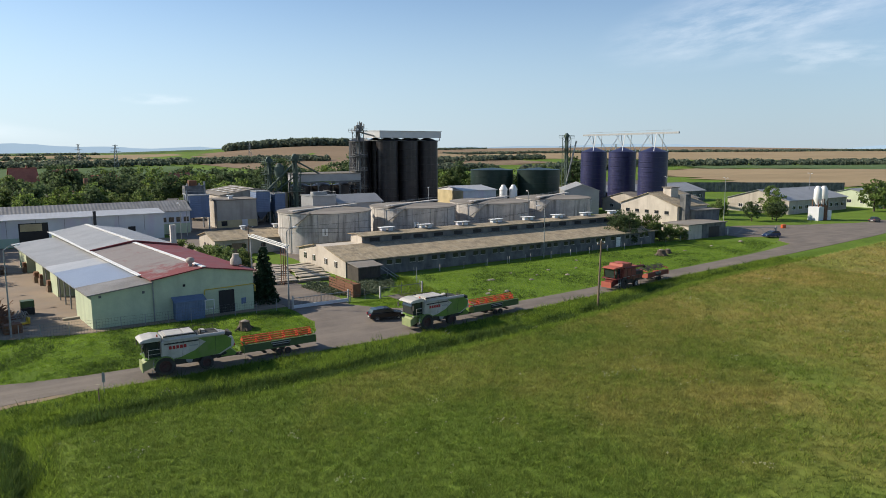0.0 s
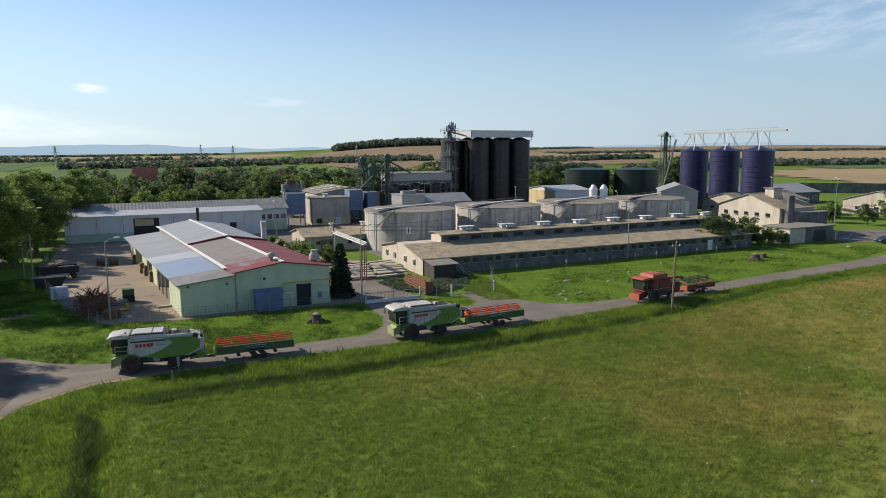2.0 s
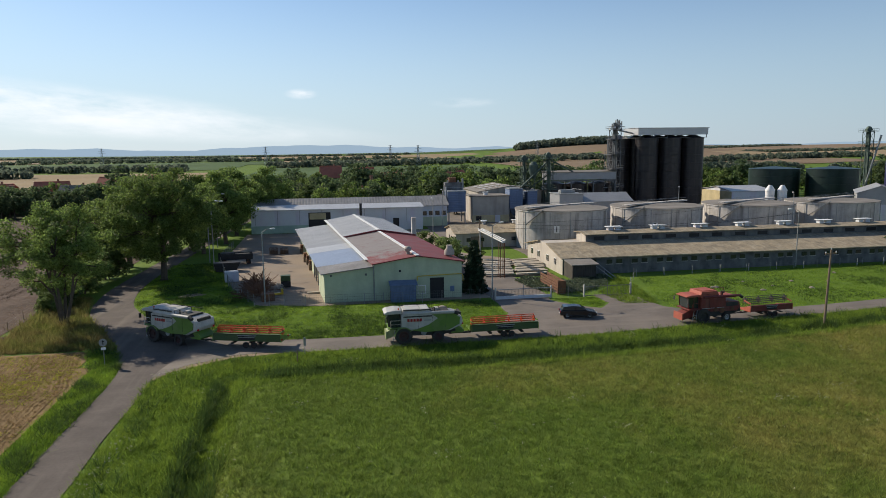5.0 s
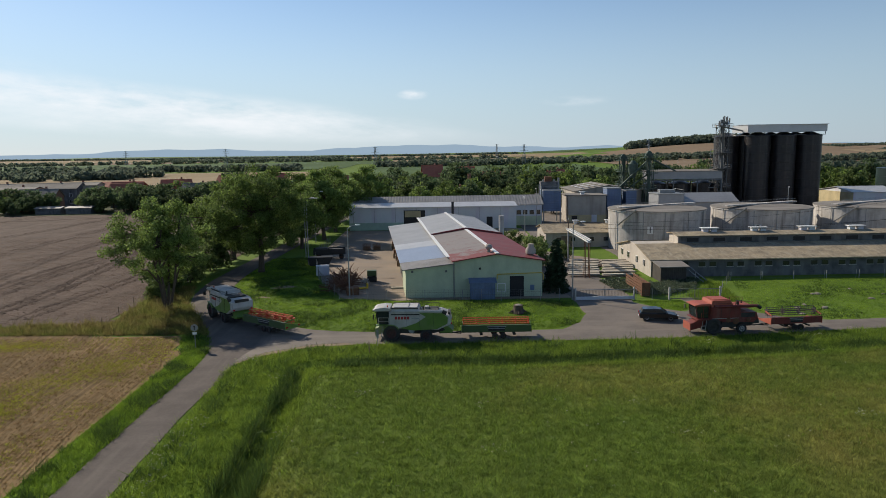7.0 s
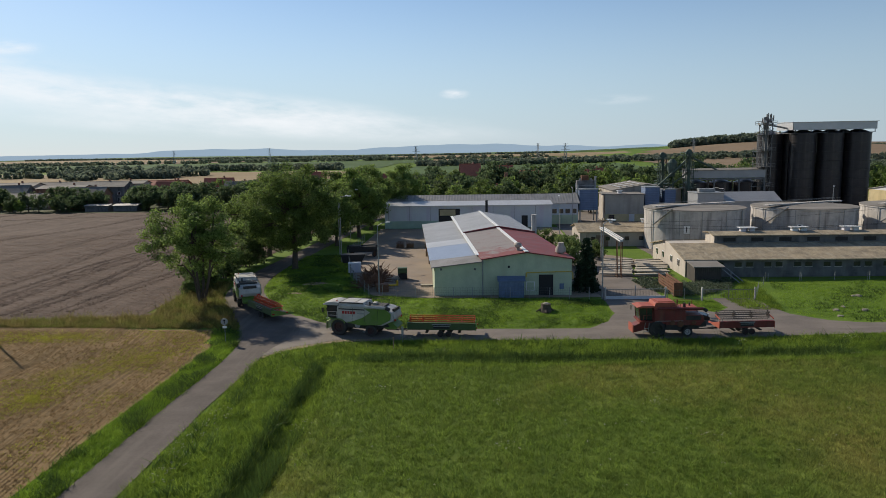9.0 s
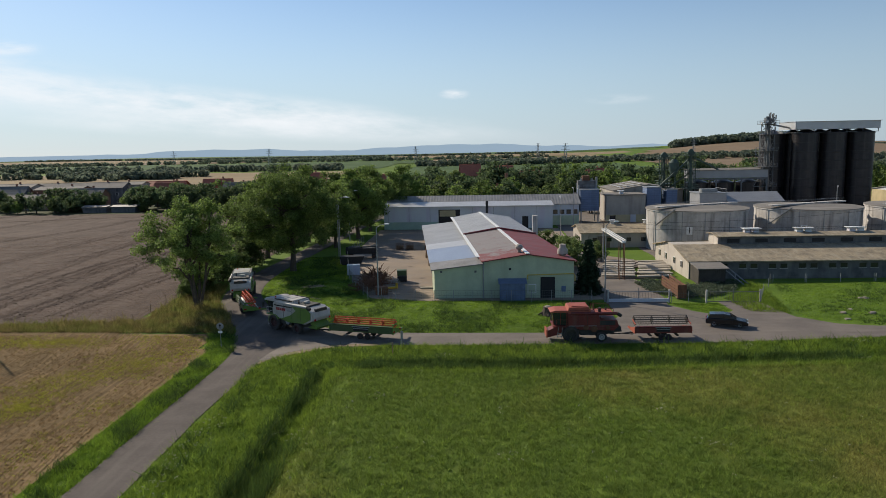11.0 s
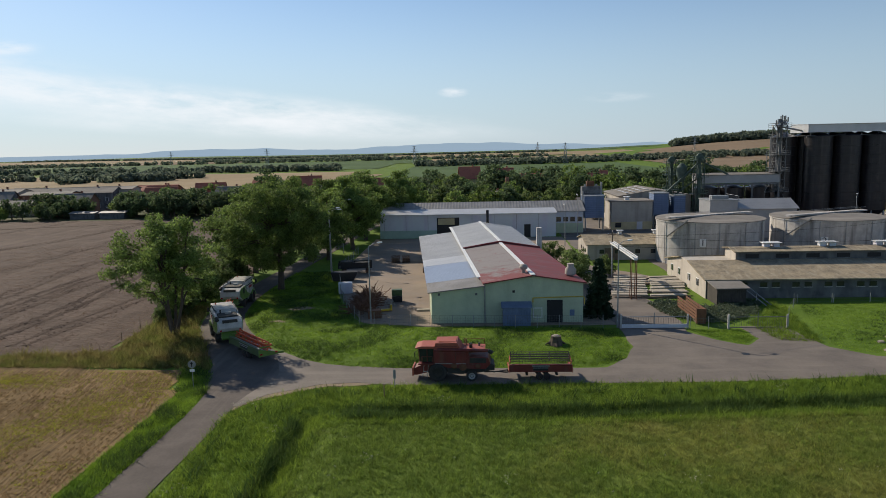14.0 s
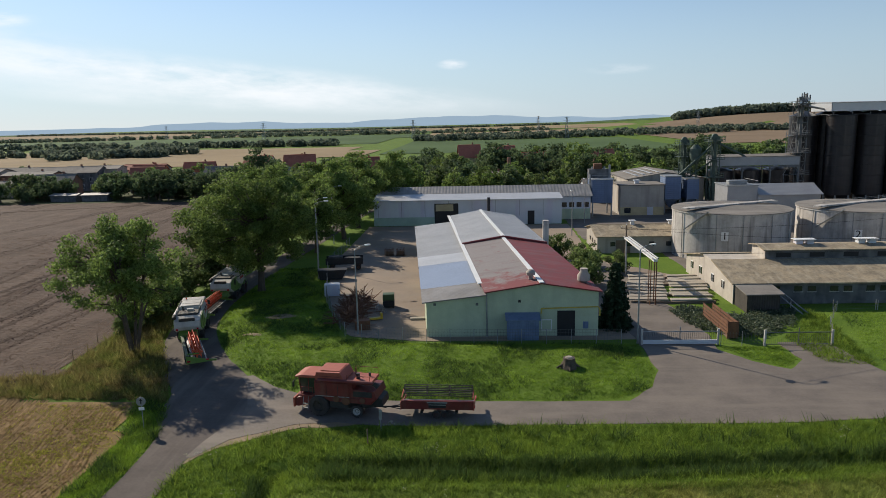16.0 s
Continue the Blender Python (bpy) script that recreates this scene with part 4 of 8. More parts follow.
# ---- dark silo tower, elevator and gallery ----
def ring_silo(name, at, r, z0, z1, m, label, group, rings=8, cone=1.2, legs=0):
    h = thing(name, at, label, "silo", group)
    part("shell", Geo().lathe([(r, z0), (r, z1), (r + 0.1, z1), (r + 0.1, z1 + 0.2), (0.4, z1 + 0.2 + cone)], 40), m, h, "", True)
    for i in range(rings):
        z = z0 + (z1 - z0) * (i + 1) / rings
        part("hoop", Geo().lathe([(r + 0.02, z - 0.07), (r + 0.09, z - 0.05), (r + 0.09, z + 0.05), (r + 0.02, z + 0.07)], 40, None, "z", False), m, h)
    if z0 > 1:
        part("hopper", Geo().lathe([(0.7, z0 - 2.6), (r, z0)], 32), m, h, "", True)
        for k in range(6):
            a = math.pi / 3 * k
            part("leg", Geo().beam((r * 0.92 * math.cos(a), r * 0.92 * math.sin(a), -0.2), (r * 0.92 * math.cos(a), r * 0.92 * math.sin(a), z0), 0.3), M["galv"], h)
    part("ladder", Geo().bar((r + 0.15, -0.2, z0), (r + 0.15, -0.2, z1), 0.03, 4).bar((r + 0.15, 0.2, z0), (r + 0.15, 0.2, z1), 0.03, 4), M["galv"], h)
    return h


s0 = ring_silo("grain_silo", (109.3, 197, 0), 3.5, 3.6, 23.6, M["silo_black"], "tall dark brown steel grain silo on legs", "dark silos")
for x, y in ((117.0, 197), (124.6, 197), (109.3, 205), (117, 205), (124.6, 205), (102.6, 203)):
    copy_thing(s0, Matrix.Translation((x, y, 0)))


def silo_head():
    h = thing("silo_headhouse", (117.0, 199, 24.9), "long grey sheet-metal house on top of the dark silos", "conveyor house")
    part("housing", Geo().box(-11.6, 11.3, -4.6, 6, 0, 2.1), M["silo_black"], h)
    part("cladding", Geo().box(-11.7, 11.4, -4.7, -4.6, -0.1, 2.0), M["tin_light"], h, "grey sheet cladding")
    part("cladding", Geo().box(-11.8, -11.6, -4.7, 6, -0.1, 2.0), M["tin_light"], h)
    part("roof", roof_panel([(-12, -5, 2.1), (11.7, -5, 2.1), (11.7, 6.3, 2.4), (-12, 6.3, 2.4)], 0.12), M["tin_light"], h, "bright metal roof")
    for x in (-11, -6.4, -2, 2.4, 6.8, 11.0):
        part("stanchion", Geo().beam((x, -4.4, -0.9), (x, -4.4, 0), 0.15), M["tower_steel"], h)
        part("stanchion", Geo().beam((x, 5.6, -0.9), (x, 5.6, 0), 0.15), M["tower_steel"], h)
    part("apron", Geo().box(-11.5, 11.2, -4.4, 5.6, -1.0, -0.9), M["tower_steel"], h)


silo_head()


def lattice_tower(name, at, w, height, bays, m, label, head=True, platforms=()):
    """Four legs with cross bracing, an elevator leg inside and a drive head on top."""
    h = thing(name, at, label, "elevator tower")
    a = w / 2
    for x in (-a, a):
        for y in (-a, a):
            part("leg", Geo().beam((x, y, -0.2), (x, y, height), 0.16), m, h)
    for i in range(bays):
        z0, z1 = height * i / bays, height * (i + 1) / bays
        for p, q in (((-a, -a), (a, -a)), ((a, -a), (a, a)), ((a, a), (-a, a)), ((-a, a), (-a, -a))):
            part("girt", Geo().beam((*p, z1), (*q, z1), 0.1), m, h)
            part("brace", Geo().beam((*(p if i % 2 else q), z0), (*(q if i % 2 else p), z1), 0.08), m, h)
    part("bucket_leg", Geo().box(-0.3, 0.3, -0.7, -0.2, 0, height + 0.5).box(-0.3, 0.3, 0.2, 0.7, 0, height + 0.5), m, h)
    for z in platforms:
        p = part("platform", Geo().box(-a - 0.9, a + 0.9, -a - 0.9, a + 0.9, z, z + 0.08), m, h)
        g = Geo()
        c = a + 0.85
        for k in (0.5, 1.0):
            g.tube([(-c, -c, z + k), (c, -c, z + k), (c, c, z + k), (-c, c, z + k), (-c, -c, z + k)], 0.04, 4)
        for x, y in ((-c, -c), (0, -c), (c, -c), (c, 0), (c, c), (0, c), (-c, c), (-c, 0)):
            g.bar((x, y, z), (x, y, z + 1.05), 0.04, 4)
        part("railing", g, m, p)
    if head:
        part("drive_head", Geo().lathe([(0.7, -0.4), (0.75, 0), (0.7, 0.4)], 16, Matrix.Translation((0, 0, height + 0.9)), "y").box(-1.0, 1.0, -0.5, 0.5, height + 0.2, height + 0.9), m, h)
    return h


t = lattice_tower("elevator_tower", (98.2, 195.5, 0), 2.6, 27.0, 11, M["tower_steel"], "tall lattice bucket-elevator tower with aerials on top", True, (9, 14.5, 19, 23.5, 26.4))
random.seed(4)
for i in range(14):
    x, y = random.uniform(-1.8, 1.8), random.uniform(-1.8, 1.8)
    z = 26.5 + random.uniform(0, 2)
    part("aerial", Geo().bar((x, y, 26.4), (x, y, z + 1.3), 0.05, 4).box(x - 0.14, x + 0.14, y - 0.12, y + 0.12, z, z + 1.2), M["galv"] if i % 2 else M["tower_steel"], t)
for i in range(6):
    a = i * 1.05
    part("dish", Geo().lathe([(0.05, -0.2), (0.4, 0.0)], 12, Matrix.Translation((2.0 * math.cos(a), 2.0 * math.sin(a), 25.2 + 0.5 * i)) @ Matrix.Rotation(a, 4, "Z") @ Matrix.Rotation(radians(90), 4, "Y"), "z"), M["white"], t)
part("spout", Geo().bar((0.5, 0.5, 26.5), (8, 3, 25.2), 0.25, 8), M["galv"], t)
part("stair", Geo().box(-3.8, -1.4, -1.4, -0.6, 8.9, 9.0).box(-3.8, -1.4, -1.4, -0.6, 13.9, 14.0).box(-3.8, -1.4, -1.4, -0.6, 18.9, 19.0).bar((-3.8, -1, 9), (-1.4, -1, 14), 0.06, 4).bar((-1.4, -1, 14), (-3.8, -1, 19), 0.06, 4).bar((-3.8, -1.4, 6), (-3.8, -1.4, 20), 0.05, 4), M["galv"], t)


def gallery():
    h = thing("conveyor_gallery", (87, 196, 0), "raised conveyor gallery over a row of dark hopper silos", "conveyor gallery")
    part("housing", Geo().box(-11, 11.0, -2.2, 2.2, 11.6, 13.9), M["tin"], h, "weathered grey sheet cladding")
    part("roof", roof_panel([(-11.3, -2.5, 13.9), (11.3, -2.5, 13.9), (11.3, 2.5, 14.3), (-11.3, 2.5, 14.3)], 0.12), M["tar"], h)
    for x in (-10.5, -3.5, 3.5, 10.5):
        for y in (-2.8, 2.8):
            part("column", Geo().beam((x, y, -0.2), (x, y, 11.6), 0.35), M["tower_steel"], h)
    for x0, x1 in ((-10.5, -3.5), (-3.5, 3.5), (3.5, 10.5)):
        part("brace", Geo().beam((x0, -2.8, 11.3), (x1, -2.8, 11.3), 0.25, 0.4).beam((x0, -2.8, 10), (x0 + 1.5, -2.8, 11.3), 0.15).beam((x1, -2.8, 10), (x1 - 1.5, -2.8, 11.3), 0.15), M["tower_steel"], h)


gallery()
for x in (79.8, 87, 94.2):
    ring_silo("hopper_silo", (x, 198.5, 0), 3.2, 2.8, 10.0, M["silo_black"], "short dark hopper silo under the gallery", "hopper silos", 3, 1.0)
lattice_tower("green_elevator", (69.5, 196, 0), 1.9, 17.5, 7, M["green_steel"], "green lattice elevator tower with railed platforms", True, (10, 14, 17.2))
g2 = lattice_tower("green_elevator", (75.5, 191, 0), 2.2, 18.3, 7, M["green_steel"], "green lattice elevator tower with sloping pipes", True, (9, 13.5, 18))
part("spout", Geo().bar((0, 0, 17.5), (-10, 2, 7.5), 0.28, 8).bar((0, 0, 18), (9, 4, 14), 0.25, 8).bar((0, 0, 13.5), (-6, 4, 8), 0.2, 8), M["green_steel"], g2)
b = solo("aspirator", Geo().lathe([(0.6, 0), (1.4, 2), (1.4, 4), (0.5, 5)], 16), M["green_steel"], "green dust cyclone beside the elevators", "cyclone", (71.5, 193, 12.2), smooth=True)
part("stand", Geo().bar((0.8, 0.8, -12.3), (0.8, 0.8, 1.5), 0.1).bar((-0.8, 0.8, -12.3), (-0.8, 0.8, 1.5), 0.1).bar((0, -0.9, -12.3), (0, -0.9, 1.5), 0.1), M["green_steel"], b)


# ---- mill buildings ----
def mill():
    h = thing("mill_tower", (47.2, 190, 0), "tall narrow blue clad mill tower on a steel frame", "building")
    part("wall", Geo().box(-2.7, 2.4, -3, 3, 3.4, 9.2), M["blue_steel"], h)
    part("roof", Geo().box(-2.9, 2.6, -3.2, 3.2, 9.2, 9.4), M["tin_light"], h)
    for x in (-2.5, 2.2):
        for y in (-2.8, 2.8):
            part("column", Geo().beam((x, y, -0.2), (x, y, 3.4), 0.3), M["galv"], h)
    part("penthouse", Geo().box(-2.9, 2.0, 0.5, 3.2, 9.4, 11.6), M["grey_wall"], h)
    for i, (x, y) in enumerate(((-2.0, 1.2), (-0.5, 1.4), (1.0, 1.2), (2.2, 0.4))):
        part("vent_stack", Geo().bar((x, y, 9.3), (x, y, 12.2 + 0.5 * (i % 2)), 0.28, 10), M["galv"], h)
    part("roof_box", Geo().box(-1.6, 0.4, 1.0, 2.6, 11.6, 13.0), M["rust"], h, "rusty red filter box")
    part("railing", Geo().tube([(-2.8, -3, 10.3), (2.5, -3, 10.3), (2.5, 3, 10.3)], 0.04, 4), M["galv"], h)
    part("pipe", Geo().bar((-3.1, -2, 0), (-3.1, -2, 10.5), 0.2, 8).bar((-3.5, -1, 0), (-3.5, -1, 11), 0.16, 8), M["galv"], h)
    h = thing("mill_block", (58, 193, 0), "beige rendered mill block with a worn felt roof", "building")
    part("wall", Geo().box(-6.2, 4.6, -5, 5, -0.3, 7.5), M["beige"], h)
    part("plinth", Geo().box(-6.25, 4.65, -5.06, -4.9, -0.2, 2.1), M["yellow_wall"], h, "ochre painted lower wall")
    part("roof", Geo().box(-6.5, 4.9, -5.3, 5.2, 7.5, 7.75), M["tar"], h)
    part("door", Geo().box(0.5, 2.0, -5.1, -4.95, 0, 2.1), M["white_wall"], h)
    part("window", Geo().box(-5.2, -3.6, -5.1, -4.95, 0.6, 1.9), M["pane"], h)
    part("roof_vent", Geo().box(-2, -1, -2, -1, 7.75, 8.5).box(-2.3, -0.7, -2.3, -0.7, 8.5, 8.65), M["white_wall"], h)
    gable_house("mill_hall", 56, 76, 199, 222, 8.2, 9.8, "y", M["beige"], M["tar"], "wide mill hall with pale roof lights")
    for i in range(4):
        solo("roof_light", Geo().box(-0.6, 0.6, -8, 8, 0, 0.12, Matrix.Rotation(radians(9.0), 4, "Y")), M["tin_light"], "long pale roof light strip", "roof light", (59 + i * 0.0 + i * 1.9, 209, 8.95 + i * 0.3 - 0.12), "roof lights")
    for x, w, zz in ((65.5, 4.0, 9.3), (70.5, 3.0, 8.6)):
        h = thing("filter_house", (x, 193, 0), "blue sheet-metal filter house on legs", "filter house", "filter houses")
        part("wall", Geo().box(-w / 2, w / 2, -2.5, 2.5, 3.6, zz), M["blue_steel"], h)
        part("hopper", Geo().lathe([(0.4, 1.4), (w * 0.6, 3.6)], 4, Matrix.Rotation(radians(45), 4, "Z")), M["blue_steel"], h)
        part("top", Geo().box(-w / 2 - 0.1, w / 2 + 0.1, -2.6, 2.6, zz, zz + 0.25), M["galv"], h)
        for sx in (-1, 1):
            for sy in (-1, 1):
                part("leg", Geo().beam((sx * (w / 2 - 0.1), sy * 2.3, -0.2), (sx * (w / 2 - 0.1), sy * 2.3, 3.6), 0.2), M["galv"], h)
    # lower intake building between the tanks and the tower
    h = thing("intake_building", (80, 172, 0), "small blue-grey intake house with a lower sloping roof", "building")
    part("wall", Geo().box(-9, -2.5, -4, 4, -0.3, 8.9), M["tin"], h, "blue-grey sheet walls")
    part("roof", Geo().box(-9.2, -2.3, -4.2, 4.2, 8.9, 9.1), M["galv"], h)
    part("railing", Geo().tube([(-9, -4, 10.0), (-2.5, -4, 10.0), (-2.5, 4, 10.0)], 0.04, 4).tube([(-9, -4, 9.55), (-2.5, -4, 9.55)], 0.04, 4).bar((-9, -4, 9), (-9, -4, 10), 0.04, 4).bar((-6, -4, 9), (-6, -4, 10), 0.04, 4).bar((-2.5, -4, 9), (-2.5, -4, 10), 0.04, 4), M["galv"], h)
    part("roof_duct", Geo().box(-8, -4, -2, 0, 9.1, 10.0, c=0.1), M["galv"], h)
    part("wing", Geo().prism([(-4.5, -0.3), (4.5, -0.3), (4.5, 7.0), (0, 8.9), (-4.5, 7.0)], -2.49, 11, "x"), M["tin"], h)
    for s in (-1, 1):
        pts = [(-2.4, s * 5, 6.95), (11.4, s * 5, 6.95), (11.4, 0, 9.05), (-2.4, 0, 9.05)]
        part("wing_roof", roof_panel(pts if s < 0 else pts[::-1], 0.1), M["tin"], h)


mill()


def low_brown():
    h = gable_house("pump_house", 37.3, 54, 138, 150, 3.1, 4.3, "x", M["beige"], M["felt"], "low beige brick pump house with brown roof")
    for x in (-6, -3, 1, 4):
        part("window", Geo().box(x, x + 0.9, -6.1, -5.95, 1.3, 2.1), M["pane"], h)
    for y in (-4, -1.5, 1):
        part("window", Geo().box(-8.45, -8.3, y, y + 0.9, 1.4, 2.1), M["pane"], h)
    part("gate", Geo().box(-5, -2.4, -6.09, -5.95, 0, 2.4), M["wood"], h)
    for x in (-0.8, 6.3):
        part("roof_vent", Geo().box(x - 0.35, x + 0.35, -0.35, 0.35, 4.1, 5.0).box(x - 0.6, x + 0.6, -0.6, 0.6, 5.05, 5.2), M["white_wall"], h)


low_brown()


# ---- deep blue silos with their overhead conveyor ----
BLUE = ((185.5, 180.0), (183.4, 164.6), (181.2, 149.6))
b0 = ring_silo("blue_silo", (*BLUE[0], 0), 4.6, -0.2, 19.8, M["silo_blue"], "tall deep blue enamelled steel silo", "blue silos", 13, 1.6)
for x, y in BLUE[1:]:
    copy_thing(b0, Matrix.Translation((x, y, 0)))


def overhead():
    h = thing("overhead_conveyor", (183.4, 164.6, 20), "slim conveyor bridge on white trestles over blue silos", "conveyor")
    d = Vector((BLUE[2][0] - BLUE[0][0], BLUE[2][1] - BLUE[0][1], 0)).normalized()
    n = Vector((-d.y, d.x, 0))
    part("bridge", Geo().beam(-d * 22 + Vector((0, 0, 6)), d * 26 + Vector((0, 0, 6)), 0.5, 0.6), M["galv"], h)
    part("handrail", Geo().bar(-d * 22 + n * 0.8 + Vector((0, 0, 6.9)), d * 22 + n * 0.8 + Vector((0, 0, 6.9)), 0.04, 4), M["galv"], h)
    for x, y in BLUE:
        c = Vector((x - 183.4, y - 164.6, 0))
        for k in (-2.6, 2.6):
            for s in (-1, 1):
                part("trestle", Geo().beam(c + d * (k * 1.3) + n * s * 3.0 + Vector((0, 0, 0.3)), c + d * k * 0.55 + n * s * 0.4 + Vector((0, 0, 5.8)), 0.22), M["white"], h)
            part("trestle", Geo().beam(c + d * k * 0.6 + n * 2 + Vector((0, 0, 0.8)), c + d * k * 1.5 + n * 0.3 + Vector((0, 0, 5.8)), 0.18), M["white"], h)
    return h


overhead()
lattice_tower("elevator_tower", (180.5, 189, 0), 2.2, 25.2, 9, M["green_steel"], "green lattice elevator tower beside the blue silos", True, (25, 21))
solo("down_pipe", Geo().bar((0, 0, 0), (3.5, -4, 24), 0.3, 8), M["galv"], "slanting grey conveyor pipe beside the tower", "pipe", (179, 190, 0))

# dark green round tanks, white feed silos
dg = ring_silo("green_tank", (174.3, 226, 0), 8.7, -0.2, 12.6, M["silo_green"], "wide dark green steel tank", "green tanks", 5, 0.8)
copy_thing(dg, Matrix.Translation((189.5, 214.5, 0)))
w0 = ring_silo("white_silo", (118.6, 148.5, 0), 1.05, 2.2, 10.0, M["white"], "slim white feed silo with pointed top", "white silos", 4, 1.2)
copy_thing(w0, Matrix.Translation((121.2, 147.4, 0)))

# sheds round the tanks and towards the forecourt
h = gable_house("yellow_shed", 136, 150, 192, 210, 7.0, 8.2, "x", M["white_wall"], M["tin_light"], "white shed with a yellow gable and bright roof")
part("gable", Geo().box(-7.06, -6.95, -8.9, 8.9, -0.2, 6.9), M["yellow_wall"], h, "yellow gable wall")
h = gable_house("grey_shed", 162, 173, 160, 178, 7.6, 9.6, "y", M["tin"], M["tin"], "grey sheet-metal shed with a double gate", turn=-38)
part("gate", Geo().box(-3.5, 3.0, -9.1, -8.95, 0, 4.5), M["white_wall"], h)
h = gable_house("rose_shed", 145, 157, 111.5, 130, 6.6, 9.6, "x", M["pink"], M["felt"], "large shed with rose-beige gable and brown roof")
for y in (-6.6, -3.4, -0.2, 3.0, 6.2):
    w = part("window", Geo().box(-6.12, -5.95, y, y + 1.2, 4.4, 5.2), M["pane"], h)
    part("sill", Geo().box(-6.2, -5.95, y - 0.1, y + 1.3, 4.28, 4.39), M["cast"], w)
part("roof_house", Geo().box(-1.5, 1.4, -3.6, -1.0, 8.2, 10.9), M["pink"], h)
part("roof_house_cap", Geo().box(-1.8, 1.7, -3.9, -0.7, 10.9, 11.1), M["tar"], h)
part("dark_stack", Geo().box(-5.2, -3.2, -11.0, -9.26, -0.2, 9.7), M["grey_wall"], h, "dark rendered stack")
# wing in dark grey to stand for the shadow on this side wall
part("extension", Geo().box(-3.1, 6.5, -12.6, -9.26, -0.3, 5.6), M["grey_wall"], h, "rendered side wing with shade put into its dark colour")
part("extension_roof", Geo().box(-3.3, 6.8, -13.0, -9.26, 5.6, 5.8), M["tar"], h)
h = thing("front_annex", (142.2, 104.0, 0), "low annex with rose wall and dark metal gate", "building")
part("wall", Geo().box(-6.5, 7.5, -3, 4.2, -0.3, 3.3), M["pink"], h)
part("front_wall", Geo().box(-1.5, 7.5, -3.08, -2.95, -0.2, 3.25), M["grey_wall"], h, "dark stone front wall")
part("roof", Geo().box(-6.8, 7.8, -3.4, 4.4, 3.3, 3.52), M["tar"], h)
part("gate", Geo().box(1.0, 5.0, -3.14, -3.02, 0, 2.6), M["black_pipe"], h)
h = gable_house("gate_house", 162, 170, 124, 131, 3.4, 3.9, "x", M["white"], M["tar"], "small white gate house with flat dark roof")
window_row(h, 3, -3.2, 3.2, 1.2, 2.2, 1.2, lambda u, d, z: (u, -3.5 - d, z))
for x0, x1, y0, y1, e, r, w, ro, nm in ((178, 206, 150, 168, 4.2, 6.6, "beige", "tar", "long cattle shed with brown roof"), (192, 246, 176, 196, 4.2, 7.0, "grey_wall", "tin", "long cattle shed with grey roof and many windows"), (214, 250, 122, 144, 4.4, 7.4, "beige", "tin", "wide shed with pale grey roof"), (208, 260, 206, 224, 4, 6.6, "beige", "tar", "far low farm shed"), (262, 292, 118, 136, 4.2, 6.4, "green_wall", "tin", "low pale green office building")):
    h = gable_house("farm_shed", x0, x1, y0, y1, e, r, "x", M[w], M[ro], nm, group="farm sheds")
    a, bb = (x1 - x0) / 2, (y1 - y0) / 2
    window_row(h, int((x1 - x0) / 4), -a + 1, a - 1, 1.5, 2.6, 1.8, lambda u, d, z, bb=bb: (u, -bb - d, z))
    window_row(h, 3, -bb + 2, bb - 2, 1.5, 2.6, 1.5, lambda u, d, z, a=a: (-a - d, u, z))
g = Geo()
for i in range(40):
    g.box(0, 1.9, -0.15, 0.15, -0.2, 4.6, pose(285 + i * 1.55, 222 - i * 1.28, 0, 0, 0, -39.5))
solo("silage_wall", g, M["grey_wall"], "long dark concrete silage wall with panels", "wall")
g = Geo()
for i in range(9):
    g.lathe([(6.5 + i % 3, -0.2), (4.2, 1.8 + 0.3 * (i % 2)), (0.8, 2.9 + 0.4 * (i % 3))], 12, Matrix.Translation((268 + i * 5, 262 - 4.5 * i + 3 * (i % 2), 0)))
solo("spoil_heap", g, M["earth"], "long brown heap of earth and dung", "heap", smooth=True)
h = thing("cement_silo", (206, 108, 0), "small plant with twin white silos on a rusty frame", "plant")
for x in (-1.6, 1.6):
    part("silo", Geo().lathe([(0.4, 4.6), (1.1, 6.0), (1.1, 9.0), (0.5, 10.0)], 16, Matrix.Translation((x, 0, 0))), M["white"], h, "white silo", True)
    for sx, sy in ((-0.9, -0.9), (0.9, -0.9), (0.9, 0.9), (-0.9, 0.9)):
        part("leg", Geo().beam((x + sx, sy, -0.2), (x + sx, sy, 6.2), 0.16), M["rust"], h)
part("cabin", Geo().box(-3.4, -0.4, -1.6, 1.6, -0.1, 4.0), M["white_wall"], h)
part("cabin", Geo().box(0.6, 2.6, -2.2, 0.6, -0.1, 2.8), M["white"], h)
part("control_box", Geo().box(-0.6, 0.6, -2.0, -0.8, 0, 4.4), M["rust"], h)


# ---- trees ----
M["bark"] = mat("bark", (0.11, 0.085, 0.062), (0.07, 0.055, 0.042), 0.95, 0, 1.5, 8, 0.5, 0.25, streak=((5, 5, 0.6), 0.5, (0.05, 0.04, 0.03)))
M["leaf"] = mat("linden_leaves", (0.175, 0.245, 0.062), (0.12, 0.178, 0.047), 0.65, 0, 0.35, 2, 0, 0.2, island=0.45, objrand=0.15, spec=0.2, trans=0.5)
M["leaf_dark"] = mat("dark_leaves", (0.11, 0.155, 0.068), (0.08, 0.118, 0.054), 0.65, 0, 0.4, 2, 0, 0.2, island=0.35, objrand=0.25, spec=0.15, trans=0.5)
M["leaf_light"] = mat("willow_leaves", (0.15, 0.20, 0.065), (0.11, 0.155, 0.052), 0.65, 0, 0.4, 2, 0, 0.2, island=0.35, objrand=0.2, spec=0.15, trans=0.5)
M["needle"] = mat("spruce_needles", (0.03, 0.058, 0.026), (0.02, 0.04, 0.02), 0.7, 0, 0.6, 3, 0, 0.2, island=0.3, spec=0.2, trans=0.1)
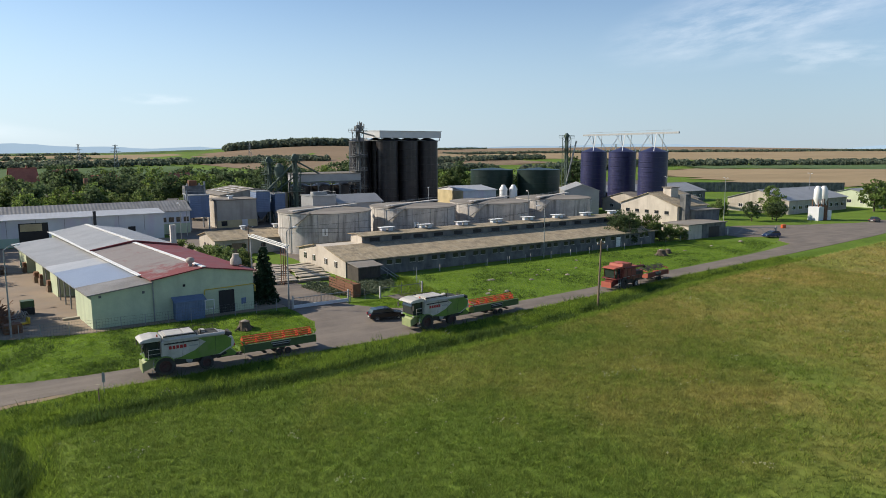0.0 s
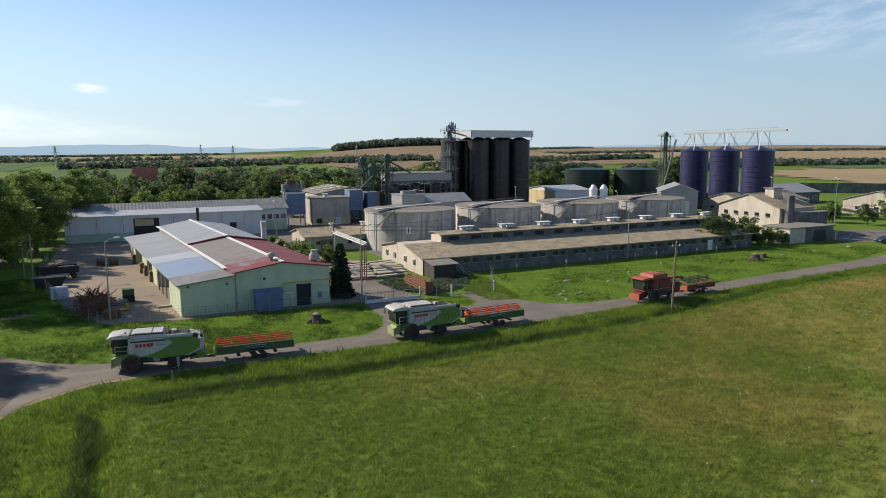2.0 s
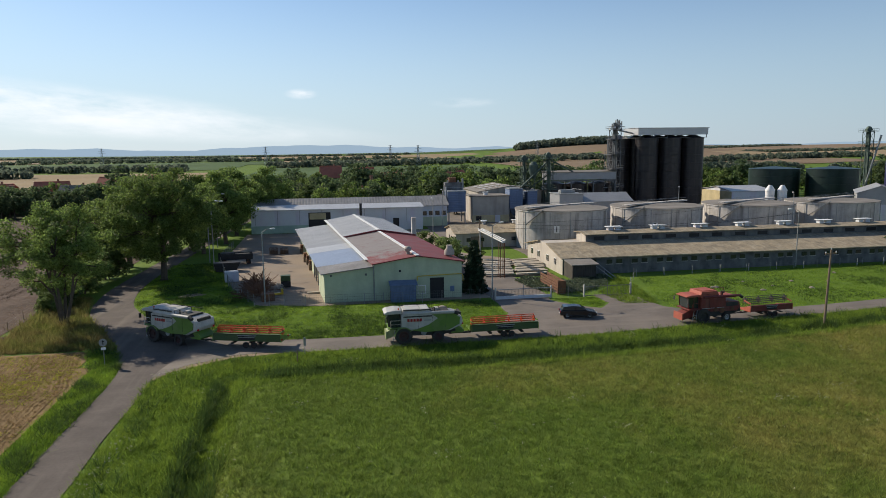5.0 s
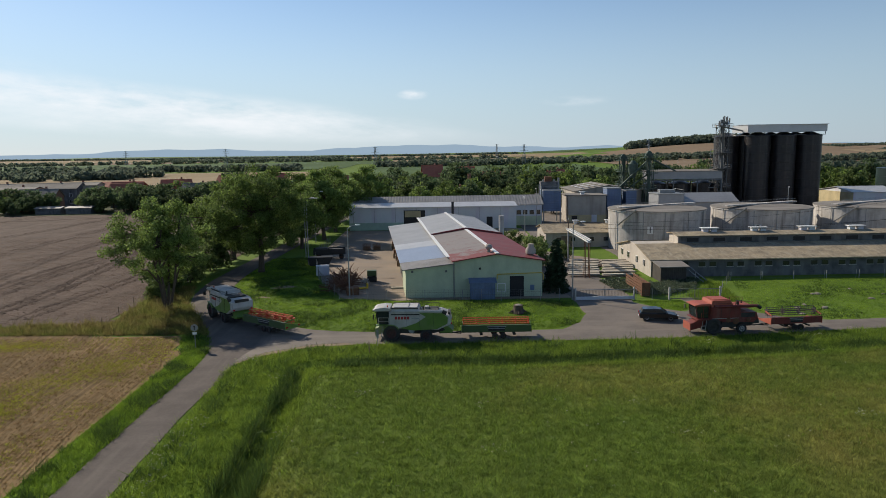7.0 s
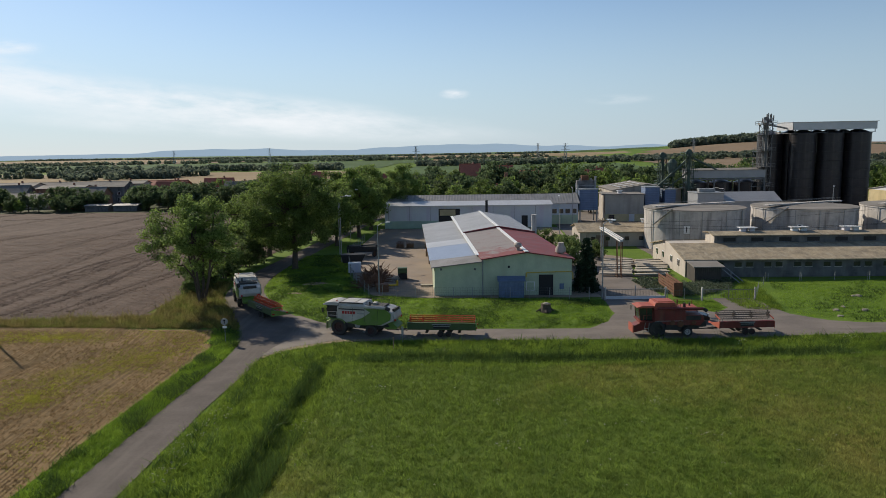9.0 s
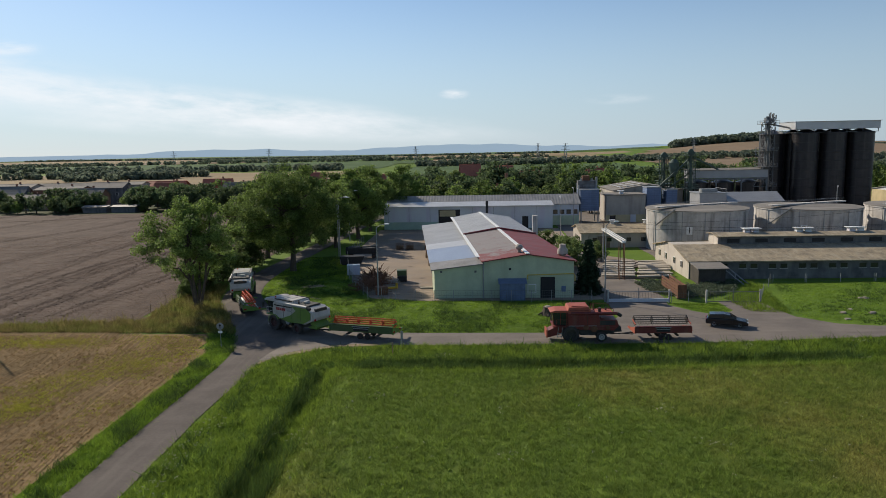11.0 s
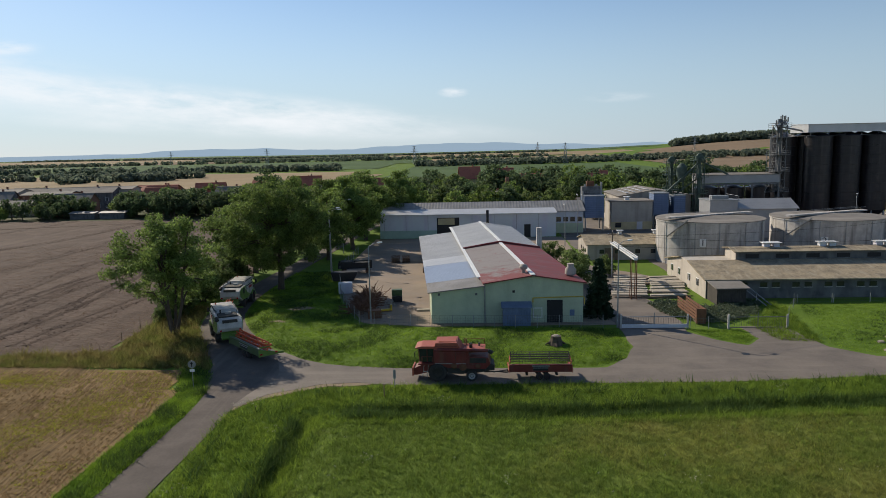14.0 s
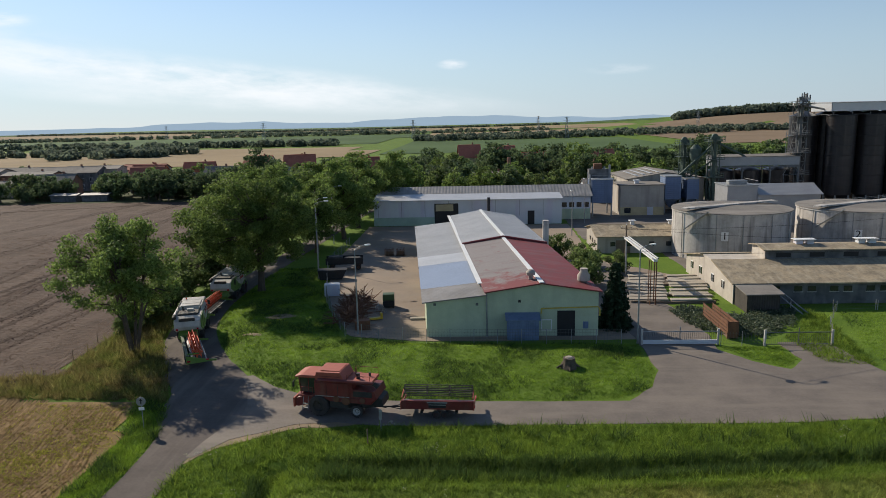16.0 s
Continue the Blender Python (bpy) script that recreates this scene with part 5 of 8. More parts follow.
# leaf colour of the far woods paled and greyed to stand in for haze
M["far_wood_hazed"] = mat("far_wood_hazed", (0.155, 0.185, 0.13), (0.115, 0.145, 0.105), 0.8, 0, 0.02, 0.3, 0, 0.25, island=0.2, space="World", spec=0.1, trans=0.5)


def leaves(centres, n_each, r, size, rng, flat_=0.7):
    """Many small leaf quads round each clump centre."""
    C = np.repeat(np.array(centres, float), n_each, axis=0)
    n = len(C)
    d = rng.normal(size=(n, 3))
    d /= np.linalg.norm(d, axis=1)[:, None]
    rad = (rng.random(n) ** 0.45 * r)[:, None]
    P = C + d * rad * np.array([1, 1, flat_])
    u = rng.normal(size=(n, 3))
    u /= np.linalg.norm(u, axis=1)[:, None]
    nn = d * 0.6 + rng.normal(size=(n, 3)) * 0.6 + np.array([0, 0, 0.35])
    w = np.cross(u, nn)
    w /= np.linalg.norm(w, axis=1)[:, None]
    s = (size * (0.6 + 0.8 * rng.random(n)))[:, None]
    u, w = u * s, w * s * 0.55
    V = np.stack([P - u, P + w, P + u, P - w], axis=1).reshape(-1, 3)
    return V


def mesh_quads(name, V, material, k=4):
    """One mesh of loose faces with k corners each."""
    n = len(V) // k
    me = bpy.data.meshes.new(name)
    me.vertices.add(n * k)
    me.vertices.foreach_set("co", V.astype(np.float32).ravel())
    me.loops.add(n * k)
    me.loops.foreach_set("vertex_index", np.arange(n * k, dtype=np.int32))
    me.polygons.add(n)
    me.polygons.foreach_set("loop_start", np.arange(0, n * k, k, dtype=np.int32))
    me.materials.append(material)
    me.update(calc_edges=True)
    me.validate()
    return me


def tree(name, seed, height, spread_, trunk_h, leaf_m, label, n_limbs=9, n_clumps=70, n_each=90, leaf=0.22, clump=1.2, stems=1, group="", egg=0.62):
    """Tapered trunk, limbs that reach the clumps, and a crown of small leaves with gaps."""
    rng = np.random.default_rng(seed)
    t = thing(name, (0, 0, 0), label, "tree", group)
    g = Geo()
    centres = []
    mid = trunk_h + (height - trunk_h) * 0.48
    hz = (height - trunk_h) * 0.55
    while len(centres) < n_clumps:
        p = rng.normal(size=3)
        p /= np.linalg.norm(p)
        k = rng.random() ** 0.38
        q = np.array([p[0] * spread_ * k, p[1] * spread_ * k, mid + p[2] * hz * k])
        lump = noise.noise(Vector((p[0] * 1.4 + seed, p[1] * 1.4, p[2] * 1.4)))
        q[:2] *= 1 + 0.45 * lump
        if q[2] < trunk_h * 0.8 or (lump < -0.28 and k > 0.6):
            continue
        narrow = max(0.0, (q[2] - mid) / hz)
        q[:2] *= 1 - egg * 0.5 * narrow ** 2
        centres.append(q)
    forks = []
    for s in range(stems):
        a = 2 * math.pi * s / max(1, stems) + seed
        off = Vector((math.cos(a), math.sin(a), 0)) * (0.35 if stems > 1 else 0)
        top = Vector((off.x * 5, off.y * 5, trunk_h + (height - trunk_h) * 0.35))
        b = off + (top - off) * 0.45 + Vector((0.2 * rng.normal(), 0.2 * rng.normal(), 0))
        r = 0.028 * height / (1 + 0.35 * (stems - 1))
        g.bar(off + Vector((0, 0, -0.3)), off + Vector((0, 0, 0.4)), r * 1.5, 9, r * 1.1)
        g.bar(off + Vector((0, 0, 0.4)), b, r * 1.1, 9, r * 0.8)
        g.bar(b, top, r * 0.8, 8, r * 0.35)
        forks += [b, (b + top) / 2, top]
    for q in centres[:: max(1, len(centres) // (n_limbs * 3))]:
        f = min(forks, key=lambda v: (v - Vector(q)).length + (3 if v.z > q[2] else 0))
        m = (f + Vector(q)) / 2 + Vector((0, 0, 0.06 * height))
        g.bar(f, m, 0.010 * height, 5, 0.006 * height)
        g.bar(m, q, 0.006 * height, 4, 0.002 * height)
    part("trunk", g, M["bark"], t)
    ob = new("crown", mesh_quads("crown", leaves(centres, n_each, clump, leaf, rng), leaf_m))
    ob.parent = t
    return t


def put_tree(src, x, y, s=1.0, turn=0.0, lean=0.0):
    o = copy_thing(src, pose(x, y, land(x, y) - 0.05, lean, 0, turn))
    o.scale = (s, s, s * 1.0)
    return o


def shift(ob, x, y, turn=0):
    ob.matrix_basis = pose(x, y, land(x, y) - 0.05, 0, 0, turn)


t_near = tree("walnut_tree", 11, 15.0, 6.3, 4.6, M["leaf"], "multi-stemmed walnut tree with an open crown beside the road", 14, 130, 230, 0.15, 1.15, 4)
shift(t_near, -22.6, 84.3)
t_big = tree("linden_tree", 23, 18.0, 8.2, 4.2, M["leaf"], "tall full-crowned roadside linden tree", 12, 230, 260, 0.16, 1.4, 1)
shift(t_big, -16.4, 110.5)
t_av = tree("avenue_tree", 37, 16.5, 6.3, 3.6, M["leaf"], "full-crowned tree of the roadside avenue", 9, 130, 120, 0.24, 1.5, 1, "avenue trees")
shift(t_av, -26.5, 129)
for i, (x, y, s) in enumerate(((-26.5, 121, 0.92), (-15.5, 143, 0.85), (-25, 141, 1.0), (-13, 158, 1.02), (-24, 153, 1.0), (-12.5, 174, 1.0), (-22, 170, 0.95), (-9, 190, 0.9), (-20, 188, 0.95), (-18, 206, 1), (-6, 206, 1))):
    put_tree(t_av, x, y, s, 50 * i)
t_bush = tree("bush", 51, 5.5, 3.0, 0.4, M["leaf_light"], "broad leafy bush at the field edge", 5, 45, 80, 0.2, 0.9, 3, "bushes", 0.3)
shift(t_bush, -26.8, 95)
bushes = [(-27.5, 99, 0.9), (-26.8, 104, 1.1), (-27.5, 110, 1.1), (-26.8, 116, 1.2), (-27, 91, 0.6), (29.5, 133, 0.9), (31.5, 113.5, 1.1), (33, 127, 0.8), (37.5, 122, 0.7), (125, 104.6, 1.25), (128.5, 103.5, 0.8), (132, 103, 0.75), (135, 102.5, 0.6), (121, 105.5, 1.1)]
for i, (x, y, s) in enumerate(bushes):
    put_tree(t_bush, x, y, s, 70 * i)
t_dark = tree("dark_bush", 57, 7.2, 4.0, 0.4, M["leaf_dark"], "dense dark green bush beside the barn", 5, 60, 90, 0.22, 1.1, 3, "", 0.3)
shift(t_dark, 117.5, 104.5)


def spruce(seed, height, r):
    rng = np.random.default_rng(seed)
    t = thing("spruce_tree", (0, 0, 0), "dark slender spruce tree beside the hall", "tree")
    g = Geo().bar((0, 0, -0.3), (0, 0, height), 0.16, 8, 0.02)
    cen = []
    for i in range(26):
        z = 0.5 + (height - 0.8) * i / 26
        rr = r * (1 - z / height) ** 0.85 + 0.1
        n = max(4, int(11 * rr / r))
        for k in range(n):
            a = 2 * math.pi * (k + rng.random() * 0.6) / n + i
            R = rr * (0.8 + 0.35 * rng.random())
            e = (R * math.cos(a), R * math.sin(a), z - 0.25 * R)
            g.bar((0, 0, z), e, 0.03, 4, 0.01)
            for u in (0.3, 0.5, 0.7, 0.88, 1.0):
                cen.append((e[0] * u, e[1] * u, z - 0.25 * R * u - 0.03))
    part("trunk", g, M["bark"], t)
    ob = new("needles", mesh_quads("needles", leaves(cen, 14, 0.3, 0.15, rng, 0.6), M["needle"]))
    ob.parent = t
    return t


t_spruce = spruce(3, 8.3, 2.0)
shift(t_spruce, 31.3, 92.0)

# trees of the village and the works, behind
kinds = [tree("tree", 61, 12, 5.2, 2.0, M["leaf_dark"], "dark full-crowned tree of the village", 6, 60, 26, 0.5, 1.5, 1, "village trees"),
         tree("tree", 67, 11, 4.6, 1.6, M["leaf"], "green round-crowned tree of the village", 6, 55, 26, 0.5, 1.4, 1, "village trees"),
         tree("tree", 71, 10, 4.6, 1.2, M["leaf_light"], "light green tree of the village gardens", 6, 55, 26, 0.5, 1.35, 1, "village trees"),
         tree("tree", 79, 15, 4.4, 2.0, M["leaf_dark"], "tall narrow dark tree of the village", 6, 60, 26, 0.5, 1.5, 1, "village trees")]
for k, (x, y) in zip(kinds, ((12, 232), (28, 236), (4, 224), (60, 262))):
    shift(k, x, y)
rng = random.Random(8)


def grove(x0, x1, y0, y1, n, weights=(6, 2, 1, 1), s0=0.8, s1=1.25, avoid=()):
    for _ in range(n):
        x, y = rng.uniform(x0, x1), rng.uniform(y0, y1)
        if any(a < x < b and c < y < d for a, b, c, d in avoid):
            continue
        put_tree(rng.choices(kinds, weights)[0], x, y, rng.uniform(s0, s1), rng.uniform(0, 360))


HOUSES = ((-118, -104, 268, 284), (-92, -78, 276, 290), (5, 21, 310, 326), (21, 37, 324, 340), (-70, -54, 311, 325), (60, 76, 293, 307), (13, 29, 236, 250))
grove(-6, 60, 215, 232, 16, (2, 3, 5, 0), 0.75, 1.0)
grove(-5, 130, 240, 330, 85, avoid=HOUSES)
grove(-105, 0, 242, 330, 70, (6, 2, 1, 0), 0.62, 0.9, HOUSES)
grove(-105, -30, 239, 246, 22, (5, 2, 2, 0), 0.6, 0.95)
grove(-116, -30, 246, 268, 30, (6, 1, 2, 1), 0.65, 0.92, HOUSES)
grove(-200, -100, 246, 262, 26, (6, 1, 1, 0), 0.5, 0.8)
grove(-260, -106, 240, 247, 34, (6, 1, 1, 0), 0.32, 0.6, ((-134, -109, 238, 252),))
grove(-260, -80, 300, 350, 30, (6, 2, 1, 0), 0.5, 0.72, HOUSES)
grove(60, 140, 222, 260, 14, (4, 3, 2, 1), 0.8, 1.2)
grove(130, 185, 262, 300, 16, (5, 3, 1, 1), 1.0, 1.4)
grove(185, 260, 250, 290, 14, (5, 2, 1, 1), 0.9, 1.2)
for x, y, k, s in ((214, 128, 1, 0.8), (195, 116, 1, 0.62), (192, 113, 0, 0.5), (186, 117, 0, 0.5), (248, 112, 1, 0.95), (262, 115, 0, 0.8), (98, 268, 3, 1.25), (103, 270, 3, 1.2), (-63, 262, 3, 1.15), (183, 126, 2, 0.6)):
    put_tree(kinds[k], x, y, s, 40 * s * x)


# ---- village houses ----
def village_house(x, y, w, d, e, r, wall, roof, turn, label):
    h = gable_house("house", x - w / 2, x + w / 2, y - d / 2, y + d / 2, e, r, "x", M[wall], M[roof], label, "house", 0.5, turn, "village houses")
    window_row(h, max(2, int(w / 3.5)), -w / 2 + 0.6, w / 2 - 0.6, 1.2, 2.6, 1.1, lambda u, dd, z: (u, -d / 2 - dd, z))
    if e > 5:
        window_row(h, max(2, int(w / 3.5)), -w / 2 + 0.6, w / 2 - 0.6, 4.0, 5.2, 1.1, lambda u, dd, z: (u, -d / 2 - dd, z))
    part("chimney", Geo().box(w * 0.15, w * 0.15 + 0.6, 0.4, 1.0, r - 1.0, r + 1.0), M["sandy"], h)
    return h


village_house(13, 318, 9, 8, 9.4, 14.2, "yellow_wall", "tile", 8, "two-storey cream house with red tiled roof")
village_house(29, 332, 9, 8, 8.4, 13.0, "white_wall", "tile", -12, "white village house with red tiled roof")
village_house(-62, 318, 13, 9, 7.0, 11.5, "white_wall", "tile", 15, "white village house with red tiled roof")
village_house(68, 300, 9, 8, 7.4, 11.8, "sandy", "tile", 30, "brick house with red tiled roof")
h = village_house(21, 243, 13, 9, 7.2, 7.6, "yellow_wall", "tar", 0, "flat-roofed yellow house with a tall chimney")
part("tall_chimney", Geo().bar((5.5, -2, 0), (5.5, -2, 12.5), 0.7, 10, 0.6), M["sandy"], h)
gable_house("garden_shed", 50, 74, 233, 242, 3.6, 5.2, "x", M["white_wall"], M["tar"], "low grey outbuilding behind the store", "shed")
for i, (x, y, w, d, e, r, wl, ro, tn) in enumerate(((-111, 276, 12, 8, 6, 9.5, "grey_wall", "tile", 10), (-85, 283, 12, 9, 5, 9, "white_wall", "tar", -10), (-150, 290, 26, 11, 7.5, 9.5, "grey_wall", "tar", 3), (-178, 300, 22, 12, 6.5, 9, "beige", "tar", -5), (-200, 275, 30, 12, 5.5, 8.5, "grey_wall", "tar", 5), (-128, 310, 18, 10, 7, 9, "grey_wall", "tile", 0), (-165, 265, 18, 9, 4.2, 6, "beige", "tar", 0), (-230, 310, 26, 12, 7, 10, "grey_wall", "tar", 8), (-66, 330, 12, 9, 6, 10.5, "white_wall", "tile", 20), (-90, 350, 14, 9, 6, 10, "white_wall", "tile", -15), (-250, 280, 24, 10, 5, 8, "beige", "tile", 12))):
    village_house(x, y, w, d, e, r, wl, ro, tn, "village house or barn with weathered walls beyond the field")
for i, (x, y, w, d, e, r, wl, ro, tn) in enumerate(((-139, 262, 14, 9, 5.5, 8.4, "sandy", "tar", 4), (-158, 278, 20, 10, 7.5, 8.6, "sandy", "tar", -3), (-176, 270, 14, 9, 6.2, 9.2, "grey_wall", "tar", 8), (-188, 288, 24, 11, 8, 9.4, "beige", "tar", 0), (-214, 292, 20, 11, 7.5, 10.5, "sandy", "tar", -6), (-143, 296, 22, 10, 8.4, 9.4, "beige", "tar", 5), (-118, 292, 14, 9, 6.2, 9.6, "sandy", "tile", -8), (-236, 278, 20, 10, 6.5, 9.5, "grey_wall", "tar", 3), (-100, 300, 12, 9, 6.5, 10.0, "white_wall", "tile", 12), (40, 300, 10, 8, 6.8, 11.2, "white_wall", "tile", -14), (-30, 296, 12, 9, 6.8, 10.8, "beige", "tile", 10))):
    village_house(x, y, w, d, e, r, wl, ro, tn, "weathered village house with a dull roof beyond the field")
for x in (-131, -120):
    gable_house("garden_shed", x, x + 9, 244, 249, 2.2, 2.6, "x", M["grey_wall"], M["tin_dull"], "low shed with a pale flat roof at the field edge", "shed", group="field edge sheds")


# ---- far country ----
def wood(polys, n, h, size, seed):
    """Far woods: rough leafy clumps standing on the land."""
    rg = np.random.default_rng(seed)
    V = []
    for poly, cnt in zip(polys, n):
        xs, ys = [p[0] for p in poly], [p[1] for p in poly]
        k = 0
        while k < cnt:
            x, y = rg.uniform(min(xs), max(xs)), rg.uniform(min(ys), max(ys))
            if not inside_poly(x, y, poly):
                continue
            k += 1
            hh = h * (0.7 + 0.6 * rg.random())
            z = land(x, y)
            m = 40
            d = rg.normal(size=(m, 3))
            d /= np.linalg.norm(d, axis=1)[:, None]
            P = np.array([x, y, z + hh * 0.5]) + d * np.array([size, size, hh * 0.45])
            u = rg.normal(size=(m, 3))
            u /= np.linalg.norm(u, axis=1)[:, None]
            w = np.cross(u, d)
            w /= np.linalg.norm(w, axis=1)[:, None] + 1e-6
            s = size * 0.4
            V.append(np.stack([P - u * s, P + w * s, P + u * s, P - w * s], axis=1).reshape(-1, 3))
    return np.concatenate(V)


def strip(x0, y0, x1, y1, w):
    d = Vector((x1 - x0, y1 - y0)).normalized()
    n = Vector((-d.y, d.x)) * w / 2
    return [(x0 + n.x, y0 + n.y), (x1 + n.x, y1 + n.y), (x1 - n.x, y1 - n.y), (x0 - n.x, y0 - n.y)]


belts = [strip(-950, 760, -140, 800, 34), strip(-60, 905, 420, 960, 90), strip(380, 430, 620, 560, 40), strip(620, 560, 1400, 420, 60), strip(-1200, 1350, 150, 1300, 50), strip(300, 560, 420, 545, 26), strip(-330, 560, -250, 600, 30), strip(430, 760, 800, 900, 40), strip(-420, 620, -240, 640, 24)]
ob = new("woodland", mesh_quads("woodland", wood(belts, (330, 420, 190, 420, 330, 50, 50, 170, 60), 6.8, 4.2, 5), M["far_wood_hazed"]))
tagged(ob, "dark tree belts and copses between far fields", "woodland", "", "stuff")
hill = [[(380, 1300), (430, 1420), (640, 1400), (740, 1320), (660, 1250), (500, 1250)]]
low = [strip(-1500, 2300, 300, 2400, 90), strip(1000, 1500, 2600, 900, 120), strip(900, 2000, 1700, 2300, 100), strip(-700, 1800, -200, 1750, 40)]
ob = new("woodland", mesh_quads("woodland", np.concatenate([wood(hill, (900,), 12, 9.0, 6), wood(low, (420, 620, 330, 160), 5, 7.0, 7)]), M["far_wood_hazed"]))
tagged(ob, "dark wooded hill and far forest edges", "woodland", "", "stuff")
field([(230, 620), (230, 890), (330, 1290), (780, 1260), (660, 700), (330, 600)], 0.5, M["far_brown"], "brown stubble on the wooded hill", 30)
field([(390, 255), (410, 130), (800, 160), (1000, 300), (760, 340), (600, 450), (470, 400)], 0.4, M["wheat"], "ripe golden wheat field", 20)
field([(620, 455), (760, 350), (1010, 308), (1300, 330), (1000, 500), (700, 530)], 0.5, M["far_green"], "green far field", 30)
field([(-60, 560), (190, 570), (180, 860), (-50, 880)], 0.4, M["far_green"], "green field behind the village", 20)
field([(-900, 470), (-120, 440), (-70, 560), (-100, 740), (-900, 700)], 0.4, M["wheat"], "straw coloured field beyond the village", 30)
field([(-1100, 830), (-100, 850), (-60, 1260), (-1100, 1300)], 0.5, M["far_green"], "green far field", 40)
field([(-60, 980), (190, 990), (230, 1300), (-60, 1280)], 0.5, M["wheat"], "far straw coloured field", 50)
field([(-1600, 1400), (-500, 1400), (-500, 1760), (-1600, 1800)], 0.5, M["far_brown"], "far brown field", 60)
field([(-480, 1400), (200, 1400), (200, 1730), (-480, 1740)], 0.5, M["far_green"], "far green field", 60)
field([(650, 960), (1400, 520), (2400, 900), (800, 1700)], 0.6, M["wheat"], "far stubble fields", 60)
field([(900, 1860), (2600, 1100), (3800, 1700), (1500, 2800)], 0.8, M["far_brown"], "far ripe fields", 90)
field([(-2500, 1850), (500, 1800), (500, 2280), (-2500, 2250)], 0.8, M["wheat"], "far pale fields", 90)
field([(-2500, 2450), (700, 2500), (700, 3300), (-2500, 3300)], 0.8, M["far_green"], "far green fields", 90)


def pylon():
    t = thing("pylon", (0, 0, 0), "grey lattice power pylon far off", "pylon", "pylons")
    g = Geo()
    for sx in (-1, 1):
        for sy in (-1, 1):
            g.beam((sx * 2.4, sy * 2.4, -1), (sx * 0.4, sy * 0.4, 26), 0.3)
    for i in range(6):
        z0, z1 = i * 4.2, (i + 1) * 4.2
        w0, w1 = 2.4 - 2 * z0 / 26, 2.4 - 2 * z1 / 26
        for sy in (-1, 1):
            g.beam((-w0, sy * w0, z0), (w1, sy * w1, z1), 0.16).beam((w0, sy * w0, z0), (-w1, sy * w1, z1), 0.16)
    part("mast", g, M["galv"], t)
    for z, w in ((18, 5.5), (21.5, 4.2), (25, 3)):
        part("crossarm", Geo().beam((-w, 0, z), (w, 0, z), 0.35), M["galv"], t)
    return t


py = pylon()
shift(py, 130, 880)
for x, y in ((330, 1010), (-70, 1000), (-330, 1150), (-560, 1300), (700, 640), (120, 1150)):
    copy_thing(py, pose(x, y, land(x, y), 0, 0, 20))
# far hills: haze put into the base colour, with a glow set below
M["far_hill"] = mat("far_hills_haze_glow", (0.10, 0.14, 0.18), (0.09, 0.13, 0.17), 1.0, 0, 0.002, 0.02, 0, 0.03, space="World", spec=0.0)
g = Geo()
n = 240
v = []
for i in range(n + 1):
    a = radians(-75 + 165 * i / n)
    top = 44 + 34 * noise.noise(Vector((a * 5.0, 1.7, 0))) + 16 * noise.noise(Vector((a * 16, 4.1, 0))) + 5 * noise.noise(Vector((a * 50, 2.1, 0)))
    for r, z in ((4350, -30), (4360, max(10, top)), (4450, -30)):
        v.append((r * math.sin(a), r * math.cos(a), z))
g.add(v, [(i * 3 + k, (i + 1) * 3 + k, (i + 1) * 3 + k + 1, i * 3 + k + 1) for i in range(n) for k in (0, 1)])
# pale blue emission in place of haze over the backlit hills
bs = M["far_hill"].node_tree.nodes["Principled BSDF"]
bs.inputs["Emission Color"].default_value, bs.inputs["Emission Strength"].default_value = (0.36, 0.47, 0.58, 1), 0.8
solo("backdrop", g, M["far_hill"], "far hills along the horizon, blue haze put into their glow", "hills", kind="structure", smooth=True)


# ---- vehicles ----
M["lime"] = mat("lime_green_paint", (0.135, 0.235, 0.04), (0.10, 0.18, 0.033), 0.45, 0, 0.8, 8, 0.05, 0.1, streak=((0.8, 0.8, 0.5), 0.45, (0.22, 0.235, 0.13)))
M["dirty_white"] = mat("dusty_white_paint", (0.50, 0.48, 0.44), (0.37, 0.35, 0.31), 0.45, 0, 0.9, 7, 0.05, 0.1, streak=((1.2, 1.2, 0.4), 0.4, (0.27, 0.25, 0.21)))
M["chassis"] = mat("dark_chassis", (0.035, 0.037, 0.035), (0.06, 0.055, 0.045), 0.7, 0.2, 1.2, 8, 0.1, 0.15)
M["tyre"] = mat("dusty_tyre", (0.03, 0.03, 0.03), (0.06, 0.053, 0.045), 0.85, 0, 2, 10, 0.2, 0.15)
M["dusty_lime"] = mat("dusty_lime_paint", (0.30, 0.34, 0.16), (0.22, 0.26, 0.11), 0.6, 0, 1, 8, 0.05, 0.15)
M["dark_rim"] = mat("dull_maroon_rim", (0.075, 0.03, 0.027), (0.05, 0.033, 0.028), 0.75, 0, 2, 8, 0.05, 0.15)
M["pale_rim"] = mat("pale_grey_rim", (0.5, 0.5, 0.48), (0.38, 0.37, 0.35), 0.6, 0, 2, 8, 0.05, 0.1)
M["reel"] = mat("orange_red_reel", (0.62, 0.10, 0.035), (0.52, 0.08, 0.03), 0.5, 0, 1.5, 8, 0.05, 0.08)
M["dark_reel"] = mat("dull_dark_reel", (0.10, 0.085, 0.075), None, 0.6, 0.3, 1.5, 8, 0.05, 0.1)
M["red_paint"] = mat("faded_red_paint", (0.185, 0.03, 0.024), (0.115, 0.022, 0.019), 0.5, 0, 0.9, 7, 0.05, 0.15, streak=((1.3, 1.3, 0.4), 0.5, (0.17, 0.085, 0.065)))
M["red_top"] = mat("sun_bleached_red_paint", (0.38, 0.10, 0.062), (0.31, 0.078, 0.05), 0.6, 0, 0.9, 7, 0.05, 0.08)
